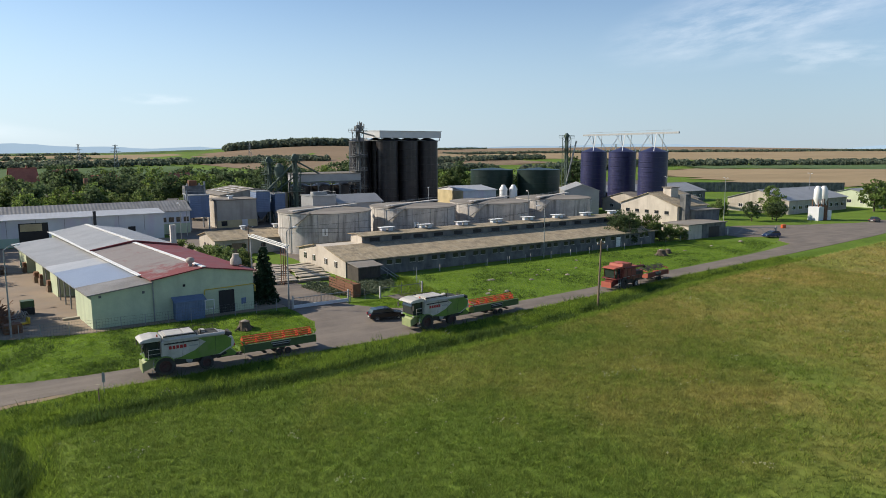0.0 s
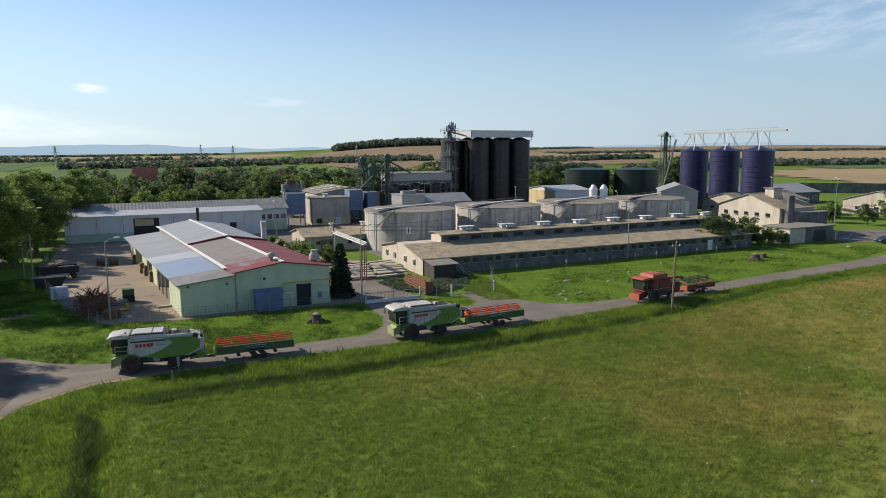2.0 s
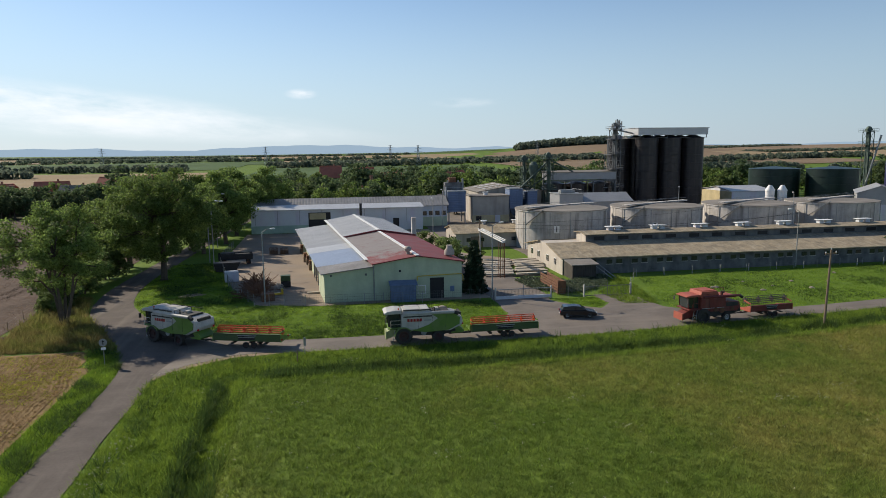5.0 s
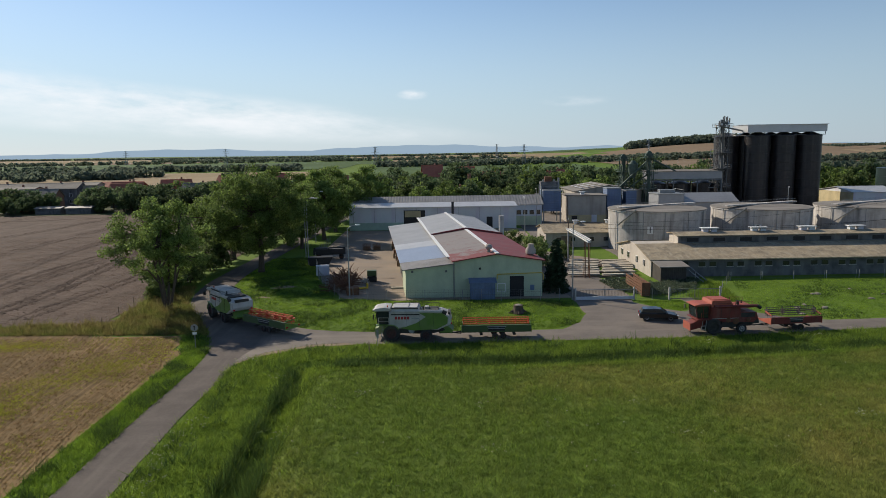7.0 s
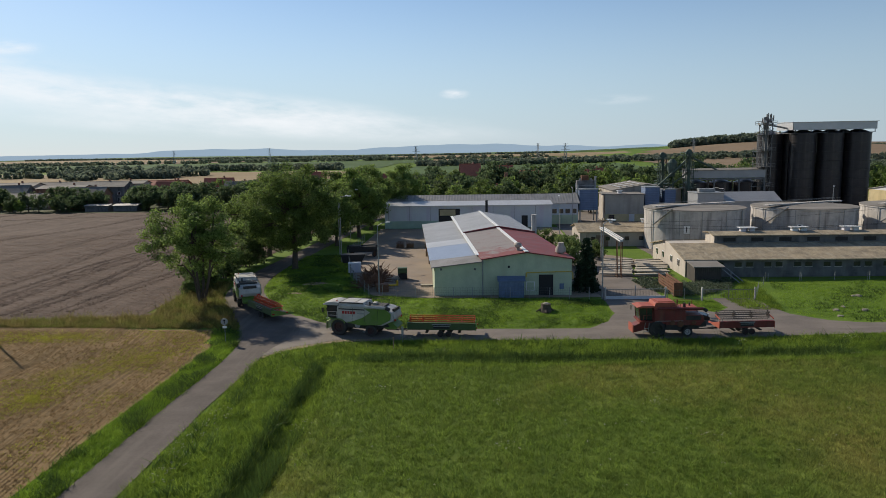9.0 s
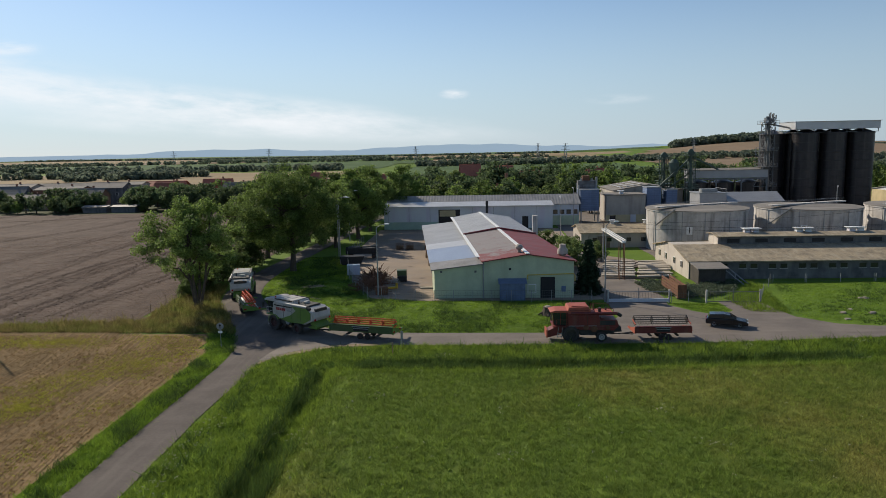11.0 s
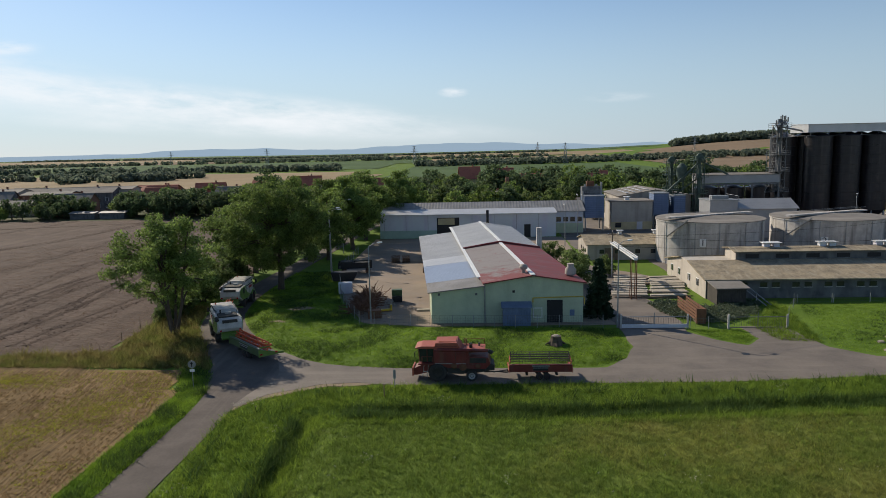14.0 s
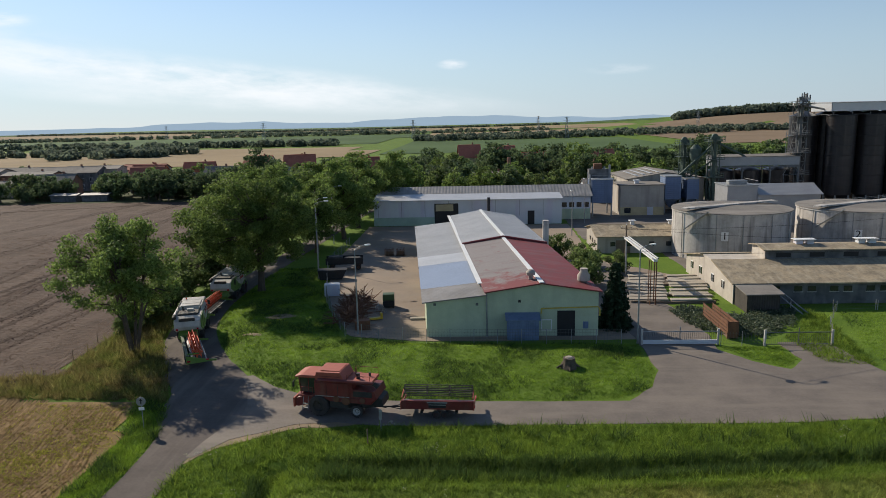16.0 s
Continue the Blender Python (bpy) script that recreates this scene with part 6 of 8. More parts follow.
M["cab_glass"] = mat("cab_glass", (0.02, 0.03, 0.03), (0.03, 0.04, 0.04), 0.06, 0, 1, 3, 0, 0.1, spec=0.7)
M["label_red"] = mat("red_lettering", (0.40, 0.03, 0.03), None, 0.5, 0, 1, 4, 0, 0.05)
M["dark_green"] = mat("dark_green_paint", (0.055, 0.092, 0.03), (0.065, 0.095, 0.04), 0.5, 0, 1, 7, 0.05, 0.12)
M["car_black"] = mat("black_car_paint", (0.012, 0.013, 0.016), None, 0.22, 0.2, 0.5, 3, 0, 0.1, spec=0.6)
M["car_blue"] = mat("dark_blue_car_paint", (0.02, 0.045, 0.12), None, 0.25, 0.3, 0.5, 3, 0, 0.1, spec=0.6)
M["car_grey"] = mat("grey_car_paint", (0.09, 0.09, 0.10), None, 0.25, 0.4, 0.5, 3, 0, 0.1, spec=0.6)
M["lamp_red"] = mat("red_lamp_glass", (0.45, 0.02, 0.03), None, 0.2, 0, 1, 3, 0, 0.05)
M["lamp_clear"] = mat("clear_lamp_glass", (0.6, 0.6, 0.6), None, 0.15, 0.2, 1, 3, 0, 0.05)

WHEELS = []       # (wheel, local place, radius, thing key)


def wheel(parent, key, x, y, r, w, rim_m, lugs=18):
    """A tyre with lugs and a dished rim, turning about its axle."""
    wh = new("wheel")
    wh.parent = parent
    wh.matrix_basis = pose(x, y, r)
    g = Geo().lathe([(r * 0.6, -w / 2), (r * 0.9, -w / 2), (r * 0.975, -w * 0.36), (r * 0.975, w * 0.36), (r * 0.9, w / 2), (r * 0.6, w / 2)], 28, None, "y", False)
    for i in range(lugs):
        for s in (-1, 1):
            a = 2 * math.pi * (i + 0.25 * s) / lugs
            m = Matrix.Rotation(a, 4, "Y") @ Matrix.Translation((0, s * w * 0.23, r * 0.975)) @ Matrix.Rotation(0.6 * s, 4, "Z")
            g.box(-0.035 * r / 0.9, 0.035 * r / 0.9, -w * 0.26, w * 0.26, -0.02, 0.025 * r / 0.9, m)
    part("tyre", g, M["tyre"], wh)
    s = 1 if y > 0 else -1
    p = [(r * 0.61, s * w * 0.42), (r * 0.56, s * w * 0.44), (r * 0.5, s * w * 0.2), (r * 0.2, s * w * 0.16), (r * 0.17, s * w * 0.3), (r * 0.02, s * w * 0.3)]
    q = [(r * 0.61, -s * w * 0.42), (r * 0.02, -s * w * 0.4)]
    part("rim", Geo().lathe(p, 20, None, "y", False).lathe(q, 20, None, "y", False), rim_m, wh)
    g = Geo()
    for i in range(8):
        a = 2 * math.pi * i / 8
        g.box(-0.03, 0.03, -0.02, 0.02, -0.03, 0.03, Matrix.Translation((r * 0.3 * math.cos(a), s * w * 0.19, r * 0.3 * math.sin(a))))
    part("wheel_bolts", g, M["chassis"], wh)
    WHEELS.append((wh, (x, y, r), r, key))
    return wh


def header_trailer(key, length, paint, reel_m, end_m, label, open_reel):
    """A cutting header lying lengthwise on its four-wheeled trailer. It runs along +x; the origin is on the ground at its front end, hitch towards +x."""
    t = thing("header_trailer", (0, 0, 0), label, "header trailer", "headers on trailers")
    L = length

    def mpart(nm, geo, m, par, lb=""):
        """The header lies with its rear sheet to its right-hand side."""
        geo.v = [(x, -y, z) for x, y, z in geo.v]
        geo.f = [f[::-1] for f in geo.f]
        return part(nm, geo, m, par, lb)

    # trailer
    mpart("frame", Geo().box(-L + 0.5, 0.2, -0.06, 0.06, 0.55, 0.72).box(-L * 0.78, -L * 0.74, -0.9, 0.9, 0.45, 0.57).box(-L * 0.3, -L * 0.26, -0.9, 0.9, 0.45, 0.57), M["chassis"], t)
    mpart("drawbar", Geo().bar((0.1, 0, 0.62), (2.5, 0, 0.55), 0.06).bar((0.1, 0.5, 0.6), (1.2, 0, 0.58), 0.04).bar((0.1, -0.5, 0.6), (1.2, 0, 0.58), 0.04), M["chassis"], t)
    for x in (-L * 0.6, -L * 0.48):
        for y in (-0.85, 0.85):
            wheel(t, key, x, y, 0.34, 0.24, M["dark_rim"], 10)
    for x in (-L * 0.6, -L * 0.48):
        mpart("axle", Geo().bar((x, -0.8, 0.34), (x, 0.8, 0.34), 0.05), M["chassis"], t)
    for x in (-L * 0.85, -L * 0.15):
        mpart("support", Geo().box(x - 0.06, x + 0.06, -0.7, 0.5, 0.72, 0.85), M["chassis"], t)
    # header: trough with a high rear sheet, end plates, auger, knife, reel
    k = -0.42 if open_reel else -0.36
    prof = [(-0.95, 0.80), (-0.88, 0.80), (-0.84, 1.7 + k), (-0.72, 1.78 + k), (-0.72, 1.86 + k), (-0.95, 1.84 + k)]
    mpart("rear_sheet", Geo().prism(prof, -L, 0, "x"), paint, t)
    mpart("trough", Geo().prism([(-0.9, 0.82), (0.85, 0.78), (0.95, 0.84), (0.3, 0.92), (-0.3, 0.88), (-0.85, 1.1)], -L, 0, "x"), M["chassis"], t)
    for x in (-L - 0.06, 0.0):
        mpart("end_plate", Geo().prism([(-1.0, 0.75), (1.25, 0.75), (1.3, 0.95), (0.5, 1.55 + k), (-0.75, 1.9 + k), (-1.0, 1.88 + k)], x, x + 0.07, "x", c=0.015), end_m, t)
        mpart("divider", Geo().beam((x + 0.03, 1.2, 0.9), (x + 0.03, 1.9, 0.82), 0.12, 0.2), end_m, t)
    mpart("auger", Geo().bar((-L + 0.1, -0.3, 1.2), (-0.1, -0.3, 1.2), 0.2, 10), M["galv"], t)
    mpart("feed_opening", Geo().box(-L * 0.62, -L * 0.38, -0.985, -0.94, 0.95, 1.5), M["dark"], t)
    mpart("tilt_frame", Geo().beam((-L * 0.64, -0.99, 1.42), (-L * 0.36, -0.99, 1.42), 0.05, 0.09).beam((-L * 0.62, -0.99, 1.22), (-L * 0.38, -0.99, 1.22), 0.04, 0.06), M["galv"], t)
    mpart("top_rail", Geo().box(-L, 0, -0.97, -0.7, 1.87 + k, 1.95 + k), paint, t)
    mpart("knife", Geo().box(-L, 0, 0.95, 1.08, 0.8, 0.84), M["galv"], t)
    rz, ry, rr = (1.98, 0.3, 0.45) if open_reel else (1.72, 0.2, 0.46)
    mpart("reel_shaft", Geo().bar((-L + 0.1, ry, rz), (-0.1, ry, rz), 0.07, 8), reel_m, t)
    for k in range(6):
        a = 2 * math.pi * k / 6 + 0.3
        y, z = ry + rr * math.cos(a), rz + rr * math.sin(a)
        g = Geo().bar((-L + 0.12, y, z), (-0.12, y, z), 0.035 if open_reel else 0.05, 6)
        n = int(L / (0.28 if open_reel else 0.16))
        for i in range(n):
            x = -L + 0.2 + (L - 0.4) * i / (n - 1)
            g.bar((x, y, z), (x, y - 0.05, z - 0.26), 0.012, 3)
        mpart("tine_bar", g, reel_m, t)
    for i in range(6 if not open_reel else 4):
        x = -L + 0.15 + (L - 0.3) * i / (5 if not open_reel else 3)
        g = Geo()
        for k in range(6):
            a = 2 * math.pi * k / 6 + 0.3
            g.beam((x, ry, rz), (x, ry + rr * math.cos(a), rz + rr * math.sin(a)), 0.08, 0.14)
        mpart("reel_spider", g, reel_m, t)
    for x in (-L + 0.05, -0.05):
        mpart("reel_arm", Geo().beam((x, -0.85, 1.75), (x, ry + 0.1, rz), 0.08, 0.14), end_m, t)
    mpart("tail_light", Geo().box(-L - 0.12, -L - 0.06, -0.9, -0.6, 0.95, 1.1), M["lamp_red"], t)
    mpart("tail_light", Geo().box(-L - 0.12, -L - 0.06, 0.9, 1.15, 0.95, 1.1), M["lamp_red"], t)
    return t


def green_combine(key, label):
    """Faces +x, origin on the ground under the front axle."""
    c = thing("combine_harvester", (0, 0, 0), label, "combine harvester", "combine harvesters")
    W = 1.5
    part("chassis", Geo().prism([(0.6, 1.0), (0.9, 1.7), (-6.0, 1.7), (-6.4, 1.2), (-4.6, 0.75), (-1.0, 0.85)], -1.05, 1.05, "y", c=0.05), M["chassis"], c)
    part("body", Geo().prism([(0.25, 1.6), (0.25, 3.45), (-5.9, 3.35), (-6.95, 3.0), (-6.95, 1.95), (-5.6, 1.35), (-2.2, 1.45)], -1.42, 1.42, "y", c=0.08), M["dirty_white"], c, "dusty white body")
    for s in (-1, 1):
        y0, y1 = (W - 0.06, W) if s > 0 else (-W, -W + 0.06)
        white = [(0.2, 1.75), (0.2, 3.4), (-3.3, 3.38), (-4.1, 2.9), (-3.0, 2.2), (-1.6, 1.72)]
        green = [(-0.9, 1.62), (-1.6, 1.70), (-3.0, 2.18), (-4.12, 2.89), (-3.32, 3.37), (-6.1, 3.32), (-6.75, 2.85), (-6.7, 2.1), (-5.4, 1.45), (-2.6, 1.3)]
        part("side_panel", Geo().prism(white, y0, y1, "y", c=0.02), M["dirty_white"], c, "white side panel")
        part("side_panel", Geo().prism(green, y0, y1, "y", c=0.02), M["lime"], c, "lime green side panel")
        yy = s * (W + 0.012)
        # lettering shown as plain bars
        g = Geo()
        for i in range(5):
            g.box(-0.45 - i * 0.36 - 0.27, -0.45 - i * 0.36, yy - 0.015, yy + 0.015, 2.62, 2.95)
        part("lettering", g, M["label_red"], c, "red lettering shown as bars")
        part("lettering", Geo().box(-3.3, -2.45, yy - 0.015, yy + 0.015, 2.66, 2.8), M["galv"], c)
        part("slot", Geo().box(-3.4, 0.0, yy - 0.02, yy + 0.01, 3.12, 3.26), M["chassis"], c)
        part("mudguard", Geo().prism([(1.05 * math.cos(a), 0.95 + 1.08 * math.sin(a)) for a in np.linspace(0.1, 2.6, 10)] + [(0.98 * math.cos(a), 0.95 + 0.99 * math.sin(a)) for a in np.linspace(2.6, 0.1, 10)], s * 0.95, s * 1.7, "y"), M["lime"], c)
    # rear hood
    part("rear_hood", Geo().prism([(-6.2, 3.2), (-6.98, 2.95), (-7.15, 2.3), (-7.0, 1.9), (-6.3, 1.7)], -1.25, 1.25, "y", c=0.06), M["dirty_white"], c, "pale rear hood")
    part("rear_louvre", Geo().box(-7.02, -6.75, -0.85, 0.85, 2.95, 3.3), M["chassis"], c)
    part("straw_chopper", Geo().prism([(-5.6, 1.35), (-6.6, 1.8), (-7.4, 1.15), (-7.2, 0.9), (-5.8, 0.9)], -1.0, 1.0, "y", c=0.03), M["lime"], c, "lime green straw spreader")
    for y in (-1.2, 1.0):
        part("tail_light", Geo().box(-7.2, -7.1, y, y + 0.2, 1.95, 2.15), M["lamp_red"], c)
    # grain tank and roof
    part("grain_tank", Geo().prism([(0.1, 3.4), (0.0, 3.86), (-3.2, 3.84), (-3.35, 3.4)], -1.35, 1.35, "y", c=0.06), M["dirty_white"], c, "dusty white grain tank top")
    part("tank_lid", Geo().box(-2.0, -0.3, -1.05, 1.05, 3.86, 3.96, c=0.03).box(-3.1, -2.1, -1.05, 1.05, 3.85, 3.95, c=0.03), M["dirty_white"], c)
    part("engine_cover", Geo().box(-5.6, -3.5, -1.1, 1.1, 3.3, 3.55, c=0.05), M["chassis"], c)
    part("exhaust", Geo().bar((-3.8, 0.7, 3.5), (-3.8, 0.7, 4.0), 0.09, 8), M["chassis"], c)
    part("air_filter", Geo().box(-4.4, -3.9, -0.5, 0.2, 3.5, 3.8, c=0.05), M["dirty_white"], c)
    ug = part("unloading_auger", Geo().bar((-0.1, 1.33, 3.52), (-6.1, 1.38, 3.5), 0.19, 12), M["dirty_white"], c, "white unloading auger")
    part("spout", Geo().bar((-6.1, 1.38, 3.5), (-6.6, 1.4, 3.3), 0.22, 10), M["chassis"], ug, "black rubber spout")
    # cab
    cab = part("cab", Geo().prism([(0.3, 1.95), (0.3, 3.5), (1.75, 3.5), (1.95, 3.0), (1.7, 2.0), (1.5, 1.9)], -0.95, 0.95, "y", c=0.05), M["cab_glass"], c, "tinted cab glazing")
    part("cab_roof", Geo().prism([(0.15, 3.5), (0.15, 3.86), (0.9, 3.95), (1.9, 3.82), (2.25, 3.62), (2.2, 3.5)], -1.25, 1.25, "y", c=0.06), M["dirty_white"], cab, "dusty white cab roof")
    for y in (-0.97, 0.97):
        part("cab_post", Geo().bar((1.72, y, 2.0), (1.8, y, 3.5), 0.045).bar((0.35, y, 1.9), (0.35, y, 3.5), 0.06), M["chassis"], cab)
    part("cab_floor", Geo().box(0.2, 1.8, -1.35, 1.35, 1.78, 1.9, c=0.02), M["lime"], cab)
    part("platform_rail", Geo().tube([(0.3, 1.45, 1.9), (0.3, 1.45, 2.8), (1.5, 1.45, 2.8), (1.5, 1.45, 1.9)], 0.025).tube([(0.3, 1.45, 2.35), (1.5, 1.45, 2.35)], 0.02), M["dirty_white"], cab)
    part("platform_rail", Geo().tube([(0.3, -1.45, 1.9), (0.3, -1.45, 2.6), (1.2, -1.45, 2.6)], 0.025), M["dirty_white"], cab)
    part("ladder", Geo().bar((1.25, 1.5, 0.5), (1.0, 1.5, 1.9), 0.03).bar((0.75, 1.5, 0.5), (0.6, 1.5, 1.9), 0.03).box(0.65, 1.2, 1.42, 1.58, 0.6, 0.64).box(0.65, 1.2, 1.42, 1.58, 1.0, 1.04).box(0.62, 1.15, 1.42, 1.58, 1.4, 1.44), M["galv"], cab)
    for s in (-1, 1):
        part("mirror", Geo().bar((1.7, s * 1.2, 3.5), (2.1, s * 1.55, 3.2), 0.025).box(2.05, 2.12, s * 1.55 - 0.14, s * 1.55 + 0.14, 2.7, 3.25), M["chassis"], cab)
        part("work_light", Geo().box(2.18, 2.27, s * 0.8 - 0.15, s * 0.8 + 0.15, 3.53, 3.64), M["lamp_clear"], cab)
        part("headlight", Geo().box(1.78, 1.86, s * 1.15 - 0.12, s * 1.15 + 0.12, 1.78, 1.92), M["lamp_clear"], cab)
    for s in (-1, 1):
        yy = s * (W + 0.01)
        for x in (-1.75, -3.35, -5.0):
            part("panel_seam", Geo().beam((x, yy, 1.75), (x - 0.12, yy, 3.35), 0.03, 0.02), M["chassis"], c)
        # added dark shield that gives the shadow along the bottom of the body
        part("belt_guard", Geo().prism([(-0.95, 0.95), (-0.95, 1.6), (-3.2, 1.5), (-3.0, 0.9)], s * 1.2, s * 1.36, "y", c=0.03), M["chassis"], c, "dark shield standing in for the shadow under the panels")
        part("pulley", Geo().lathe([(0.32, -0.05), (0.36, 0.0), (0.32, 0.05), (0.1, 0.07)], 16, Matrix.Translation((-2.4, s * 1.42, 1.3)), "y"), M["galv"], c)
        part("tank_edge", Geo().beam((0.0, s * 1.3, 3.9), (-3.2, s * 1.3, 3.88), 0.09, 0.12), M["chassis"], c)
        part("deck_rail", Geo().tube([(-3.5, s * 1.2, 3.4), (-3.5, s * 1.2, 4.0), (-5.6, s * 1.2, 3.95), (-5.6, s * 1.2, 3.4)], 0.025, 5), M["chassis"], c)
    part("radiator_screen", Geo().lathe([(0.62, 0), (0.62, 0.1), (0.5, 0.14), (0.1, 0.16)], 20, pose(-4.9, -1.36, 2.75, 90, 0, 0)), M["chassis"], c, "round dark radiator screen")
    part("beacon", Geo().lathe([(0.08, 0), (0.08, 0.16), (0.03, 0.2)], 10, Matrix.Translation((0.5, 0.8, 3.92))), M["orange_plastic"], cab, "orange beacon")
    # feeder house
    part("feeder_house", Geo().prism([(0.7, 1.7), (1.2, 1.8), (1.95, 1.35), (2.0, 0.6), (1.8, 0.55), (0.7, 0.9)], -0.75, 0.75, "y", c=0.04), M["dusty_lime"], c, "dusty pale green feeder house")
    part("feeder_frame", Geo().box(1.92, 2.05, -0.9, 0.9, 0.5, 1.4), M["dusty_lime"], c)
    for y in (-1.3, 1.3):
        wheel(c, key, 0, y, 0.95, 0.7, M["dark_rim"])
        wheel(c, key, -3.8, y * 0.95, 0.66, 0.5, M["dark_rim"])
    part("axle", Geo().bar((0, -1.2, 0.95), (0, 1.2, 0.95), 0.2, 8), M["chassis"], c)
    part("axle", Geo().bar((-4.13, -1.2, 0.7), (-4.13, 1.2, 0.7), 0.12, 8), M["chassis"], c)
    part("tow_hitch", Geo().bar((-5.6, 0, 0.7), (-7.2, 0, 0.6), 0.07), M["chassis"], c)
    return c


def red_combine(key, label):
    c = thing("combine_harvester", (0, 0, 0), label, "combine harvester", "combine harvesters")
    part("chassis", Geo().prism([(0.4, 0.9), (0.6, 1.7), (-4.3, 1.7), (-4.7, 1.0), (-3.2, 0.7)], -1.0, 1.0, "y", c=0.05), M["chassis"], c)
    part("body", Geo().prism([(0.35, 1.65), (0.35, 3.35), (-3.0, 3.3), (-3.05, 2.7), (-4.9, 2.6), (-5.1, 1.9), (-4.6, 1.35), (-2.5, 1.45)], -1.35, 1.35, "y", c=0.05), M["red_paint"], c, "faded red body")
    for s in (-1, 1):
        y0, y1 = (1.36, 1.42) if s > 0 else (-1.42, -1.36)
        part("side_panel", Geo().prism([(0.25, 2.0), (0.25, 3.2), (-2.75, 3.2), (-2.75, 1.95)], y0, y1, "y", c=0.02), M["red_paint"], c, "red side panel")
        part("side_panel", Geo().prism([(-0.9, 1.5), (-0.9, 1.92), (-4.8, 1.85), (-4.5, 1.4)], y0, y1, "y", c=0.02), M["red_paint"], c)
        part("trim_strip", Geo().box(-2.75, 0.25, s * 1.43 - 0.012, s * 1.43 + 0.012, 1.93, 2.0), M["galv"], c)
        part("engine_grille", Geo().box(-4.7, -3.1, s * 1.36 - 0.03, s * 1.36 + 0.03, 2.05, 2.55), M["chassis"], c)
    part("grain_tank", Geo().prism([(0.2, 3.3), (0.35, 3.5), (0.2, 4.1), (-1.9, 4.15), (-2.3, 3.4)], -1.2, 1.2, "y", c=0.04), M["red_top"], c, "sun-bleached red grain tank extension")
    part("tank_hatch", Geo().box(-1.8, -0.1, -0.9, 0.9, 4.14, 4.2, c=0.02), M["red_top"], c)
    part("engine_deck", Geo().box(-4.6, -2.3, -1.1, 1.1, 3.1, 3.35, c=0.04), M["red_top"], c)
    part("air_cleaner", Geo().bar((-3.2, 0.3, 3.3), (-3.2, 0.3, 3.85), 0.16, 10).bar((-4.0, -0.4, 3.3), (-4.0, -0.4, 3.7), 0.1, 8), M["chassis"], c)
    ug = part("unloading_auger", Geo().bar((0.0, 1.3, 3.42), (-4.9, 1.35, 3.4), 0.17, 12), M["red_paint"], c, "red unloading auger")
    part("spout", Geo().bar((-4.9, 1.35, 3.4), (-5.3, 1.35, 3.1), 0.2, 10), M["chassis"], ug, "black rubber spout")
    part("straw_hood", Geo().prism([(-4.4, 1.0), (-4.9, 2.0), (-5.4, 1.7), (-5.5, 1.1)], -0.9, 0.9, "y", c=0.03), M["chassis"], c)
    for s in (-1, 1):
        yy = s * 1.43
        for x in (-0.75, -1.75):
            part("panel_seam", Geo().box(x - 0.015, x + 0.015, yy - 0.01, yy + 0.01, 2.02, 3.18), M["chassis"], c)
        part("belt_guard", Geo().prism([(-0.95, 0.85), (-0.95, 1.5), (-2.7, 1.42), (-2.5, 0.8)], s * 1.1, s * 1.3, "y", c=0.03), M["chassis"], c, "dark belt guard")
        for x, z, r in ((-1.6, 1.75, 0.26), (-2.45, 1.6, 0.34), (-3.9, 1.75, 0.22)):
            part("pulley", Geo().lathe([(r, -0.05), (r + 0.04, 0.0), (r, 0.05), (0.08, 0.07)], 16, Matrix.Translation((x, s * 1.46, z)), "y"), M["rust"], c)
        part("deck_rail", Geo().tube([(-2.5, s * 1.15, 3.3), (-2.5, s * 1.15, 3.95), (-4.5, s * 1.15, 3.9), (-4.5, s * 1.15, 3.3)], 0.025, 5), M["red_paint"], c)
        part("tank_seam", Geo().box(-1.9, 0.2, s * 1.2 - 0.02, s * 1.2 + 0.02, 3.72, 3.77), M["red_paint"], c)
    part("exhaust", Geo().bar((-2.7, -0.6, 3.3), (-2.7, -0.6, 4.05), 0.07, 8), M["rust"], c, "rusty exhaust pipe")
    part("rotary_screen", Geo().lathe([(0.5, 0), (0.5, 0.08), (0.1, 0.12)], 18, pose(-3.9, -1.38, 2.35, 90, 0, 0)), M["chassis"], c, "round dark radiator screen")
    cab = part("cab", Geo().prism([(0.35, 1.9), (0.35, 3.45), (1.9, 3.45), (1.75, 2.0)], -0.9, 0.9, "y", c=0.04), M["cab_glass"], c, "tinted cab glazing")
    part("cab_roof", Geo().prism([(0.2, 3.45), (0.2, 3.72), (1.6, 3.72), (2.2, 3.55), (2.15, 3.45)], -1.1, 1.1, "y", c=0.05), M["red_top"], cab, "sun-bleached red cab roof")
    for y in (-0.92, 0.92):
        part("cab_post", Geo().bar((1.76, y, 2.0), (1.9, y, 3.45), 0.045).bar((0.4, y, 1.9), (0.4, y, 3.45), 0.06).bar((1.05, y, 1.9), (1.05, y, 3.45), 0.035), M["red_paint"], cab)
    part("cab_floor", Geo().box(0.3, 1.9, -1.3, 1.3, 1.75, 1.9, c=0.02), M["red_paint"], cab)
    part("ladder", Geo().bar((1.5, 1.42, 0.5), (1.3, 1.42, 1.8), 0.03).bar((1.0, 1.42, 0.5), (0.9, 1.42, 1.8), 0.03).box(0.95, 1.45, 1.36, 1.5, 0.7, 0.74).box(0.95, 1.4, 1.36, 1.5, 1.1, 1.14), M["galv"], cab)
    part("platform_rail", Geo().tube([(0.5, 1.4, 1.9), (0.5, 1.4, 2.7), (1.5, 1.4, 2.7), (1.5, 1.4, 1.9)], 0.025), M["red_paint"], cab)
